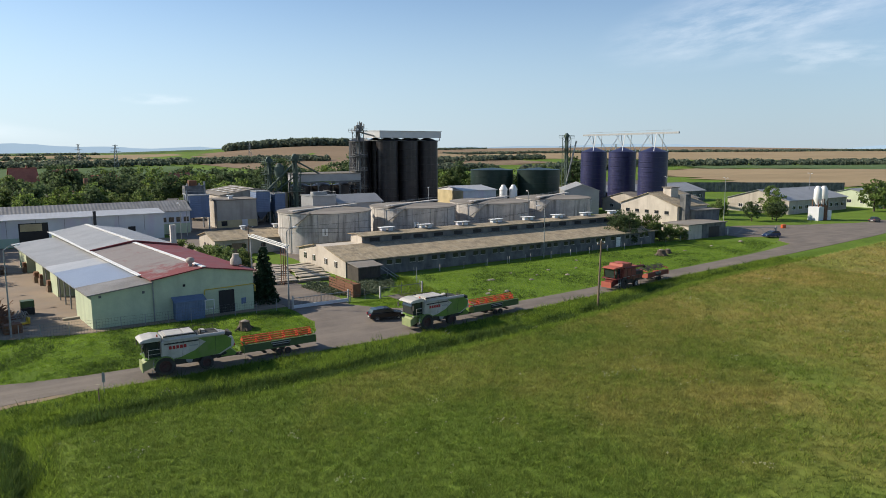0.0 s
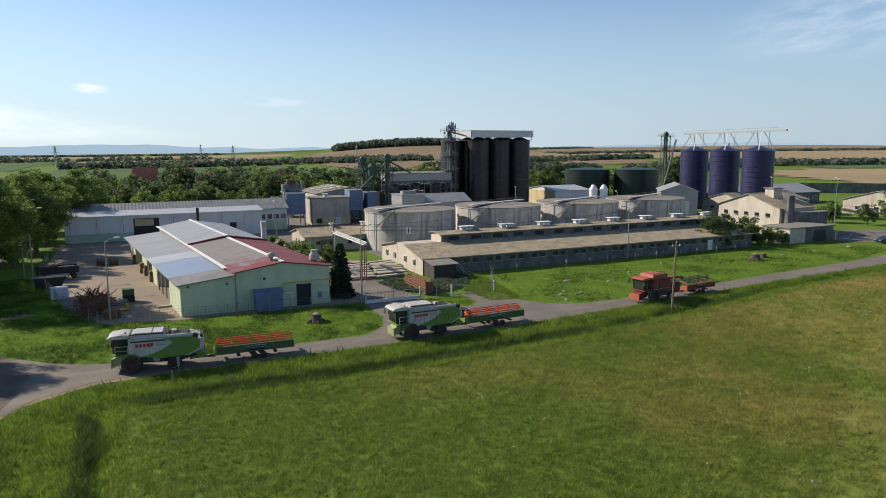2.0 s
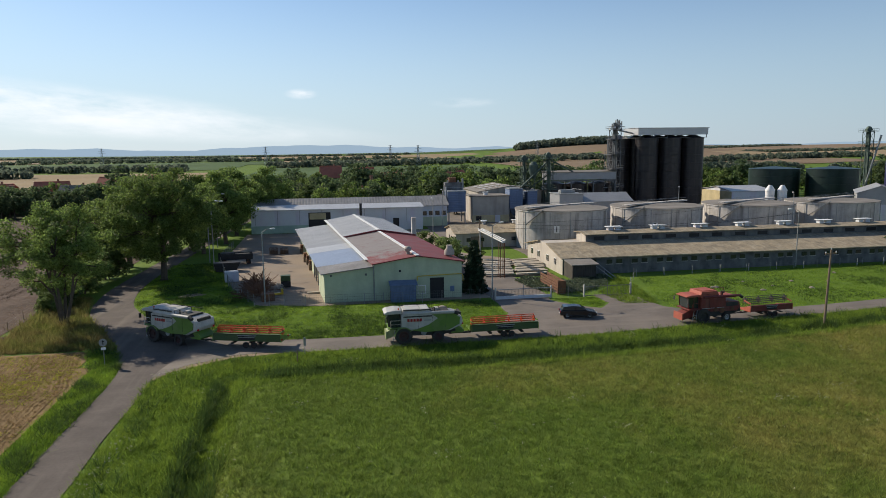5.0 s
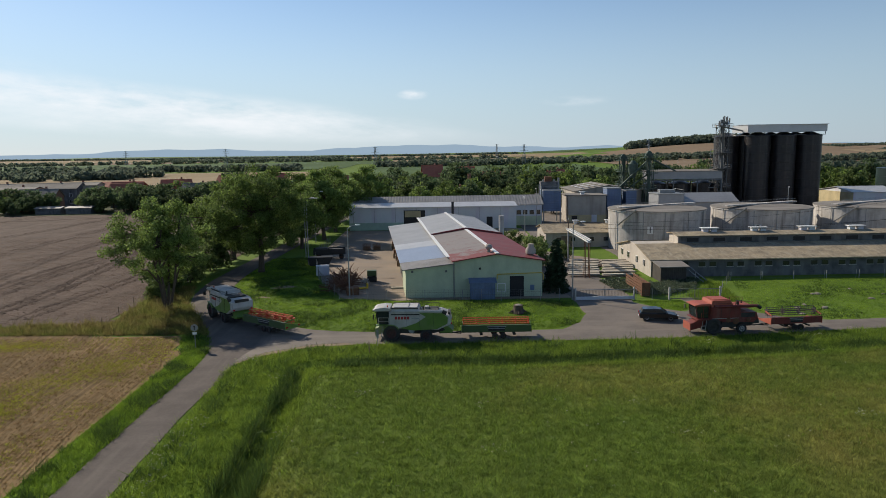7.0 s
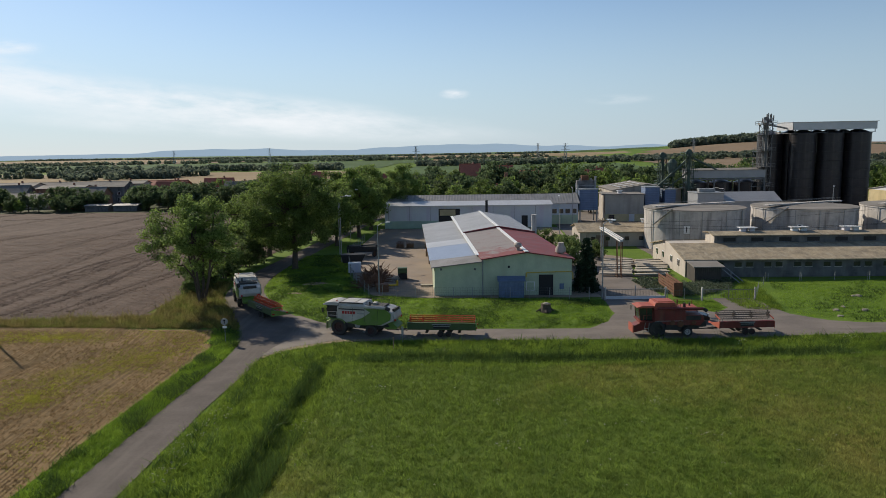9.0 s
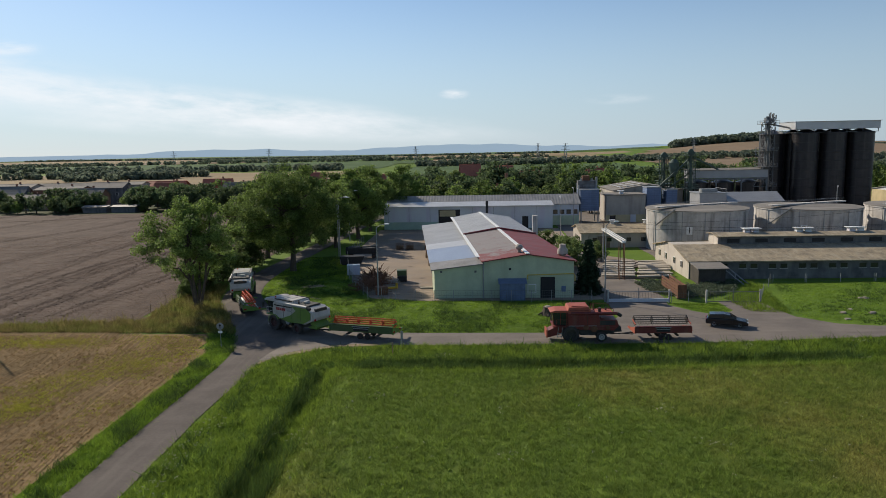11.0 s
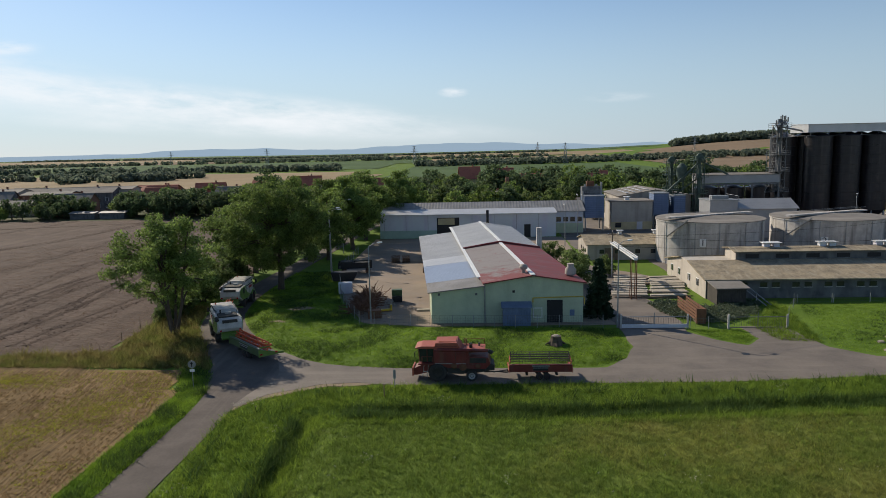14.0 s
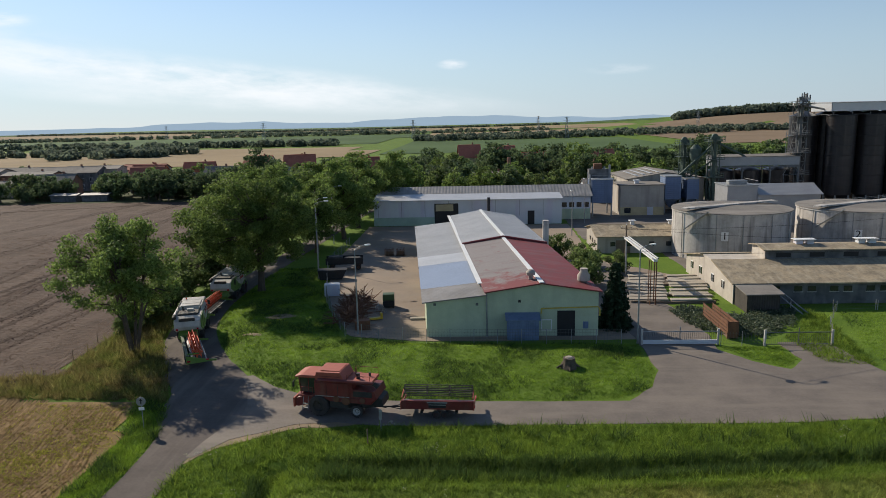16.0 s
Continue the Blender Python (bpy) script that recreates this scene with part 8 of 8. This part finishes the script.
for i in range(3):
    solo("steel_trestle", Geo().beam((0, 0, 0), (0.5, 0.2, 1.1), 0.06).beam((1.0, 0, 0), (0.5, 0.2, 1.1), 0.06).beam((0, 0.8, 0), (0.5, 0.6, 1.1), 0.06).beam((1, 0.8, 0), (0.5, 0.6, 1.1), 0.06).beam((0.5, 0.1, 1.1), (0.5, 0.7, 1.1), 0.06), M["galv"], "pale steel trestle beside the scrap heap", "trestle", pose(1.8 + 0.5 * i, 99.4 - 0.6 * i, 0.04, 0, 0, 15 * i), "steel trestles")
solo("plank_stack", Geo().box(-1.1, 1.1, -0.35, 0.35, 0.04, 0.28, c=0.02), M["slab"], "short stack of pale planks by the hall", "planks", pose(7.9, 96.2, 0, 0, 0, 4))

# concrete slabs laid out beside the barn
random.seed(17)
sl = Geo().box(-2.6, 2.6, -0.55, 0.55, 0, 0.18, c=0.02).mesh("slab", M["slab"])
deck = thing("slab_stack", (43.6, 108.5, 0), "old concrete slabs laid out beside the barn", "slabs")
for i in range(9):
    for j in range(2):
        o = new("slab", sl)
        o.parent = deck
        o.matrix_basis = pose(-2.2 + j * 5.3 - 0.38 * i + random.uniform(-0.2, 0.2) - (0.4 if j == 0 else 0), 9.0 - i * 1.75 - j * 0.3, 0.35 + random.uniform(-0.08, 0.1), random.uniform(-3, 3), random.uniform(-2, 2), 76 + random.uniform(-4, 4) - 80)
for x0, x1, y0 in ((-5, 4, 4.0), (-6, 3, -2), (-6, 3, -6), (-4, 4, 8.2)):
    part("bearer", Geo().box(x0, x1, y0, y0 + 0.4, 0, 0.3), M["wood"], deck)
g = Geo()
for i in range(40):
    a = random.uniform(0, 6.28)
    p = Vector((random.uniform(-1.5, 1.5), random.uniform(-3, 3), random.uniform(0.05, 0.6)))
    g.beam(p, p + Vector((math.cos(a), math.sin(a), random.uniform(-0.1, 0.3))) * random.uniform(0.8, 2.2), 0.1, 0.06)
solo("junk_pile", g, M["galv"], "pile of pale scrap bars beside the slabs", "scrap heap", (38.8, 109.5, 0))

pb = thing("pipe_bridge", (38.3, 110, 0), "white pipe bridge on slender posts over the drive", "pipe bridge")
part("beam", Geo().box(-0.25, 0.25, -8.5, 9.2, 5.9, 6.2), M["white"], pb, "white steel beam")
for y in (-8.2, -7.2):
    part("post", Geo().beam((0.2, y, -0.2), (0.2, y, 5.9), 0.12), M["rust"], pb)
    part("post", Geo().beam((-0.5, y, -0.2), (-0.5, y, 5.9), 0.1), M["rust"], pb)
part("post", Geo().beam((0, 8.8, -0.2), (0, 8.8, 5.9), 0.2), M["galv"], pb)
part("pipe", Geo().bar((0.35, -8.4, 6.3), (0.35, 9, 6.3), 0.1).bar((-0.35, -8.4, 6.3), (-0.35, 9, 6.3), 0.08), M["galv"], pb)

ch = thing("loading_chute", (43.2, 92.0, 0), "rusty brown cattle loading chute with slatted sides", "chute")
for s in (-0.55, 0.55):
    for z in (0.45, 0.85, 1.25, 1.65):
        part("side_board", Geo().box(s - 0.03, s + 0.03, -4.6, 3.6, z, z + 0.3), M["rust"], ch)
    for y in (-4.5, -1.8, 0.9, 3.5):
        part("post", Geo().beam((s, y, -0.1), (s, y, 2.05), 0.09), M["rust"], ch)
part("floor", Geo().box(-0.5, 0.5, -4.6, 3.6, 0.1, 0.2), M["wood"], ch)
part("end_board", Geo().box(-0.6, 0.6, -4.7, -4.6, 0.2, 2.0), M["rust"], ch)
rp = thing("ramp_frame", (52.5, 99.5, 0), "pale steel ramp frame leaning by the barn", "ramp")
part("frame", Geo().beam((0, 0, 2.4), (2.4, -3.2, 0.2), 0.12).beam((0.9, 0.4, 2.4), (3.2, -2.8, 0.2), 0.12).beam((0, 0, 0), (0, 0, 2.4), 0.1), M["galv"], rp)


def rock(x, y, s, seed, label, m="stone"):
    rg = random.Random(seed)
    bm = bmesh.new()
    bmesh.ops.create_icosphere(bm, subdivisions=2, radius=1)
    for v in bm.verts:
        v.co *= 1 + 0.45 * noise.noise(v.co * 1.3 + Vector((seed, 0, 0)))
        v.co = Vector((v.co.x * 1.2, v.co.y, v.co.z * 0.55))
    g = Geo().add([v.co * s for v in bm.verts], [[v.index for v in f.verts] for f in bm.faces])
    bm.free()
    solo("rock", g, M[m], label, "rock", pose(x, y, land(x, y) + 0.2 * s, 0, 0, rg.uniform(0, 360)), "rocks in the grass")


for i, (x, y, s) in enumerate(((67.2, 86.7, 0.6), (73.6, 89.8, 0.45), (73, 83.9, 0.55), (81.4, 89.1, 0.5), (80.7, 83.5, 0.6), (92.5, 93.5, 0.5), (113.3, 91.3, 0.5), (142.6, 92.1, 0.8), (131.6, 91.8, 0.5), (60.2, 78.7, 0.55), (63.6, 78.6, 0.65), (59.1, 75.6, 0.5), (66.6, 86.9, 0.45), (62, 80.6, 0.45), (76, 86, 0.4), (87, 88, 0.4), (120, 90, 0.45))):
    rock(x, y, s * 0.62, i, "pale weathered stone lying in the pasture")


def stump(x, y, s, seed):
    t = thing("tree_stump", pose(x, y, land(x, y), 0, 0, seed * 50), "old sawn tree stump with pale broken wood", "tree stump", "tree stumps")
    g = Geo().lathe([(0.95, -0.1), (0.75, 0.25), (0.62, 0.6), (0.6, 0.9)], 14)
    g.v = [(a * s * (1 + 0.2 * noise.noise(Vector((a, b, seed)))), b * s * (1 + 0.2 * noise.noise(Vector((b, a, seed)))), c * s) for a, b, c in g.v]
    part("trunk", g, M["bark"], t)
    part("cut_face", Geo().lathe([(0.42 * s, 0.88 * s), (0.3 * s, 1.0 * s)], 9), M["stone"], t)
    for k in range(5):
        a = k * 1.26
        part("root", Geo().bar((0.5 * s * math.cos(a), 0.5 * s * math.sin(a), 0.3 * s), (1.3 * s * math.cos(a), 1.3 * s * math.sin(a), -0.05), 0.16 * s, 6, 0.06), M["bark"], t)


stump(24.1, 78.4, 1.0, 1)
stump(111.3, 89, 1.3, 2)
stump(115, 90.3, 0.9, 3)

# drain cover and bright patches on the asphalt
solo("drain_cover", Geo().lathe([(0.42, 0), (0.42, 0.02)], 16), M["black_pipe"], "dark iron drain cover in the asphalt", "drain cover", (43.8, 74.6, 0.073))

# wheel tracks over the harvested field: bands of loose dark clods in twin ruts
random.seed(3)
RUTS = (((-79, 118), (-79.8, 151), (-80.2, 183), (-79, 236)), ((-104.5, 158), (-97.4, 181), (-95, 214), (-94, 236)), ((-139, 212), (-120, 218), (-90, 229)), ((-55, 80), (-56.6, 111), (-56.3, 131), (-54, 170)), ((-46, 78), (-45.6, 99), (-47.5, 116), (-51, 150)), ((-52, 80), (-53.5, 101.6), (-53.4, 122), (-48, 152)), ((-67, 150), (-67, 188), (-67.6, 236)),
        ((-64, 76), (-62, 108), (-66, 140), (-67, 180)), ((-130, 120), (-128, 170), (-124, 236)), ((-158, 120), (-156, 180), (-150, 236)), ((-40, 80), (-38, 104), (-36, 128), (-33, 160)), ((-110, 96), (-106, 130), (-104.5, 158)))
clod_v, clod_f = [], []
for n, rut in enumerate(RUTS):
    for x, y in curve(rut, 60):
        for side in (-1.0, 1.0):
            thin = noise.noise(Vector((x * 0.12, y * 0.12, n + side)))
            for _ in range(8 if n in (0, 3, 4, 5, 7) else 5):
                if random.random() > 0.75 + thin:
                    continue
                px_, py_ = x + side + random.gauss(0, 0.4), y + random.uniform(-0.6, 0.6)
                r = random.uniform(0.10, 0.24)
                a0 = random.uniform(0, 6.28)
                k = len(clod_v)
                clod_v += [(px_ + r * 1.3 * math.cos(a0 + q * 1.571), py_ + r * math.sin(a0 + q * 1.571), 0.04) for q in range(4)]
                clod_v += [(px_ + random.uniform(-0.06, 0.06), py_ + random.uniform(-0.06, 0.06), 0.07 + r * random.uniform(0.1, 0.42))]
                clod_f += [(k, k + 1, k + 4), (k + 1, k + 2, k + 4), (k + 2, k + 3, k + 4), (k + 3, k, k + 4)]
M["furrow"] = mat("dark_furrow", (0.072, 0.05, 0.039), (0.115, 0.082, 0.063), 0.95, 0, 0.5, 2.5, 0.5, 0.3, island=0.2, space="World", spec=0.05, thick=0.1)
bands = Geo().add(clod_v, clod_f)
for n, rut in enumerate(RUTS):
    for side in (-1.0, 1.0):
        band = ribbon([(x + side, y, 0.85 if n in (0, 3, 4, 5, 7) else 0.6) for x, y in rut], 0.068, 0.5, 40)
        bands.add(band.v, band.f)
solo("wheel_tracks", bands, M["furrow"], "dark loose clods in wheel tracks over the harvested field", "tracks", kind="stuff")


# ---- grass ----
def tufts(xy, h, w, blades, seed, lean=0.35, loose=0.09, lift=0.0):
    """Slim pointed blades in tufts; xy: their places; w: half the width of a blade; loose: how far a tuft spreads."""
    rg = np.random.default_rng(seed)
    n = len(xy)
    P = np.repeat(np.array([(x, y, land(x, y) + lift) for x, y in xy]), blades, axis=0)
    hh = np.repeat(h * (0.5 + rg.random(n)), blades) * (0.6 + 0.7 * rg.random(n * blades))
    P[:, :2] += rg.normal(size=(n * blades, 2)) * loose
    a = rg.random(n * blades) * 6.283
    side = np.stack([np.cos(a), np.sin(a), 0 * a], 1) * (w * (0.6 + 0.8 * rg.random(n * blades)))[:, None]
    top = np.concatenate([rg.normal(size=(n * blades, 2)) * lean, np.ones((n * blades, 1))], 1) * hh[:, None]
    return np.stack([P - side, P + side, P + top], axis=1).reshape(-1, 3)


rg = np.random.default_rng(2)


def scatter(poly, n, clump=0.0, shut=-0.5):
    """n places in a polygon; clump: the scale of patches that they keep to."""
    xs, ys = [p[0] for p in poly], [p[1] for p in poly]
    out = []
    while len(out) < n:
        x, y = rg.uniform(min(xs), max(xs)), rg.uniform(min(ys), max(ys))
        if not inside_poly(x, y, poly):
            continue
        if clump and noise.noise(Vector((x * clump, y * clump, 5))) < rg.uniform(shut, 0.25):
            continue
        out.append((x, y))
    return out


def grass(name, V, m, label, k=3):
    ob = new(name, mesh_quads(name, V, m, k))
    return tagged(ob, label, "grass", "", "stuff")


NEAR = [(1.8, 24), (1.8, 55.3), (20, 55), (48, 57), (66, 60), (89, 64.6), (120, 67.5), (120, 40), (95, 22), (60, 10), (30, 14)]
FRONT = [(1.8, 27), (1.8, 55.3), (20, 55), (48, 57), (66, 60), (78, 62), (62, 36), (40, 22)]
FAR = [(88, 64.4), (172, 72.2), (260, 78), (260, 60), (120, 40)]
grass("meadow_grass", np.concatenate([tufts(scatter(NEAR, 52000), 0.26, 0.026, 4, 1, 0.7), tufts(scatter(FRONT, 46000), 0.24, 0.019, 5, 20, 0.7), tufts(scatter(FAR, 10000), 0.3, 0.07, 3, 2, 0.8, 0.3), tufts(scatter(NEAR, 9000, 0.3), 0.42, 0.022, 6, 21, 0.6, 0.14)]), M["blade"], "tall meadow grass, green and straw yellow")
BANK = [(1.5, 57.4), (20, 56.5), (48, 58.7), (66, 61.5), (89, 66.3), (130, 70.3), (130, 74.6), (96, 71.9), (74, 69.2), (56, 67.5), (40, 65.8), (28, 65.6), (12, 65.4), (4, 65.2), (-0.7, 64.5), (-5.2, 61.3), (-6.7, 57.8), (-6.6, 52), (-6.6, 22), (1.5, 22)]
DITCH = [(-0.6, 22), (-0.6, 57), (1.5, 60.2), (20, 59.6), (48, 61.6), (66, 64.2), (89, 68.8), (89, 66.5), (66, 61.4), (48, 58.6), (20, 56.4), (2.6, 56), (2.2, 22)]
grass("bank_grass", np.concatenate([tufts(scatter(BANK, 46000), 0.26, 0.022, 4, 3, 0.7), tufts(scatter(BANK, 5000, 0.35), 0.5, 0.024, 6, 33, 0.6, 0.16)]), M["rank"], "rank green grass along the road")
grass("ditch_weeds", np.concatenate([tufts(scatter(DITCH, 9500, 0.25, -0.35), 0.62, 0.03, 6, 4, 0.45, 0.14), tufts(scatter(BANK, 700, 0.5, 0.0), 0.6, 0.04, 9, 34, 0.6, 0.22)]), M["tall_weed"], "tall dark weeds along the ditch")
RIM = [(1.4, 54.6), (20, 54.4), (48, 56.4), (66, 59.4), (89, 64), (130, 68.4), (130, 70.6), (89, 66.6), (66, 61.9), (48, 59.2), (20, 57.1), (0.9, 57.8), (0.6, 22), (2.6, 22), (2.6, 54.6)]
grass("meadow_grass", np.concatenate([tufts(scatter(RIM, 9000), 0.3, 0.022, 5, 50, 0.7), tufts(scatter(RIM, 900, 0.4), 0.5, 0.03, 7, 51, 0.6, 0.16)]), M["rank"], "uneven grass along the rim of the meadow")
PASTURE = [(54.2, 78.5), (56, 75.4), (62, 73.0), (78, 74.0), (98, 76.8), (130, 80.8), (147, 86), (150, 95), (137, 100), (118, 101), (80, 98.4), (60, 98)]
CORNER = [(41.0, 84.8), (42.8, 80.8), (45.2, 78.4), (47.2, 80.8), (47.2, 84.8)]
LEFT = [(-13.1, 22), (-10.4, 22), (-10.3, 58), (-10.6, 64), (-12.2, 69), (-14.5, 71), (-15.8, 70), (-13.2, 63)]
UNDER = [(-12.6, 70), (-15.6, 77), (-21.6, 89), (-24.2, 100), (-29, 100), (-26.8, 77), (-60, 74.2), (-60, 72.2), (-16, 71)]
grass("bank_grass", np.concatenate([tufts(scatter(ISLAND, 30000), 0.15, 0.024, 4, 5, 0.8), tufts(scatter(PASTURE, 24000), 0.12, 0.04, 3, 7, 0.9, 0.15), tufts(scatter(CORNER, 900), 0.16, 0.025, 4, 8, 0.9), tufts(scatter(LEFT, 7500), 0.28, 0.024, 4, 9, 0.7)]), M["short_grass"], "short bright green grass of banks and pasture")
grass("bank_weeds", np.concatenate([tufts(scatter(ISLAND, 3600, 0.2, -0.1), 0.3, 0.03, 7, 6, 0.7, 0.2), tufts(scatter(PASTURE, 2200, 0.12, -0.1), 0.22, 0.05, 5, 36, 0.8, 0.25), tufts(scatter(LEFT, 800, 0.4, 0.0), 0.45, 0.03, 7, 37, 0.6, 0.15)]), M["tall_weed"], "darker weeds clumped on banks and pasture")
# weeds and flower heads
M["dry"] = mat("dry_weeds", (0.175, 0.20, 0.05), (0.225, 0.165, 0.075), 0.85, 0, 0.3, 1.2, 0, 0.35, island=0.35, space="World", spec=0.1, trans=0.5)
UMBELS = [(cx + rg.normal() * 0.6, cy + rg.normal() * 0.5) for cx, cy in scatter(NEAR, 30) + scatter(BANK, 12) + [(-5.2, 33 + 1.4 * q) for q in range(9)] for _ in range(12)]
grass("wild_flowers", leaves([(x, y, land(x, y) + 0.36) for x, y in scatter(NEAR, 260, 0.09) + UMBELS], 6, 0.14, 0.035, rg, 0.4), M["flower"], "pale flower heads scattered in the meadow", 4)
grass("meadow_herbs", tufts(scatter(NEAR, 5200, 0.22, -0.2), 0.26, 0.035, 7, 22, 0.9, 0.16), M["rank"], "darker broad-leaved herbs clumped in the meadow")
IVY = [(39.5, 98.5), (40.2, 92), (43.4, 88), (46.5, 88), (52, 92), (55, 99), (52, 101), (47.8, 96), (44.8, 97.5), (42, 101)]
M["ivy"] = mat("grey_green_weeds", (0.115, 0.145, 0.085), (0.08, 0.105, 0.06), 0.6, 0, 0.4, 2, 0, 0.2, island=0.35, space="World", spec=0.3, trans=0.35)
grass("weeds", leaves([(x, y, land(x, y) + 0.3) for x, y in scatter(IVY, 1500)], 9, 0.42, 0.13, rg, 0.7), M["ivy"], "grey-green weeds grown over the bank", 4)
GATE = [(49.5, 79.5), (54, 79), (57.5, 97), (55.5, 98.5), (52.5, 91.5), (49, 88)]
grass("weeds", np.concatenate([tufts(scatter(GATE, 2600), 0.2, 0.03, 4, 31, 0.8), tufts(scatter(GATE, 300, 0.3), 0.5, 0.04, 8, 32, 0.7, 0.2)]), M["rank"], "rough green grass and weeds beside the pasture gate")
grass("weeds", tufts([(66.3 + rg.normal() * 0.5, 62.9 + rg.normal() * 0.5) for _ in range(120)], 1.1, 0.05, 8, 38, 0.4, 0.2), M["tall_weed"], "tall weeds round the foot of the power pole")
grass("dry_weeds", np.concatenate([tufts(scatter(UNDER, 9000), 0.42, 0.028, 5, 13, 0.6, 0.14), tufts(scatter(UNDER, 500, 0.3), 0.9, 0.04, 9, 39, 0.5, 0.25)]), M["dry"], "tall dry weeds under the roadside tree")
# cut straw of the stubble field, standing in rows that sway with the drill's path
M["straw"] = mat("straw", (0.30, 0.205, 0.105), (0.2, 0.135, 0.066), 0.9, 0, 0.12, 2.5, 0, 0.3, island=0.35, space="World", spec=0.1, trans=0.45)


def drill_row(x0, y):
    return x0 + 1.4 * math.sin(y * 0.09 + 0.012 * x0) + 0.2 * noise.noise(Vector((x0 * 0.3, y * 0.3, 2))) - max(0, (y - 58) * 0.28)


STUB = [(-13.5, 14), (-13.5, 62), (-16, 69.8), (-62, 71), (-62, 14)]
rows_xy = [(drill_row(-12.4 - 0.36 * i, y), y) for i in range(150) for y in rg.uniform(14, 71, 230)]
rows_xy = [p for p in rows_xy if inside_poly(p[0], p[1], STUB) and noise.noise(Vector((p[0] * 0.25, p[1] * 0.12, 6))) > rg.uniform(-0.8, 0.0)]
grass("straw_rows", tufts(rows_xy, 0.12, 0.034, 4, 40, 0.8, 0.07, 0.07), M["straw"], "rows of short cut straw stubble")
g = Geo()
for i in range(150):
    v = []
    ys = np.arange(14, 71.2, 1.0)
    for y in ys:
        x = drill_row(-12.4 - 0.36 * i, y)
        top = 0.068 + 0.03 * max(0.0, 0.5 + 1.3 * noise.noise(Vector((x * 0.5, y * 0.45, 4))))
        v += [(x - 0.13, y, 0.05), (x, y, top), (x + 0.13, y, 0.05)]
    keep = [k for k in range(len(ys) - 1) if inside_poly(v[k * 3 + 1][0], ys[k], STUB)]
    g.add(v, [(k * 3 + q, k * 3 + q + 1, k * 3 + q + 4, k * 3 + q + 3) for k in keep for q in (0, 1)])
solo("stubble_ridges", g, M["straw"], "low ridges of cut straw along the drill rows", "stubble", kind="stuff")
M["stub_weed"] = mat("stubble_weeds", (0.36, 0.36, 0.05), (0.28, 0.26, 0.065), 0.8, 0, 0.2, 1.5, 0, 0.25, island=0.35, space="World", spec=0.1, trans=0.5)
grass("stubble_weeds", np.concatenate([tufts(scatter(STUB, 7000, 0.11, 0.0), 0.11, 0.035, 5, 41, 0.9, 0.14, 0.08), tufts([(-22.5 + 1.3 * rg.normal(), 47 + 1.8 * rg.normal()) for _ in range(420)] + [(-19 + 2.6 * rg.normal(), 59 + 3.0 * rg.normal()) for _ in range(900)] + [(-33 + 4 * rg.normal(), 67 + 1.2 * rg.normal()) for _ in range(700)], 0.13, 0.035, 5, 44, 0.9, 0.14, 0.08)]), M["stub_weed"], "yellow-green weeds among the straw stubble")
# short straw and clods left on the harvested field
TILL = [(-28, 76), (-30, 100), (-27.5, 130), (-27, 170), (-110, 170), (-110, 75)]
M["chaff"] = mat("grey_chaff", (0.23, 0.17, 0.13), (0.15, 0.108, 0.083), 0.95, 0, 0.15, 1.2, 0, 0.3, island=0.3, space="World", spec=0.05, trans=0.5)
grass("cut_straw", np.concatenate([tufts(scatter(TILL, 20000, 0.3), 0.075, 0.045, 3, 43, 1.5, 0.2, 0.06)]), M["chaff"], "short straw and clods on the harvested field")


motions()
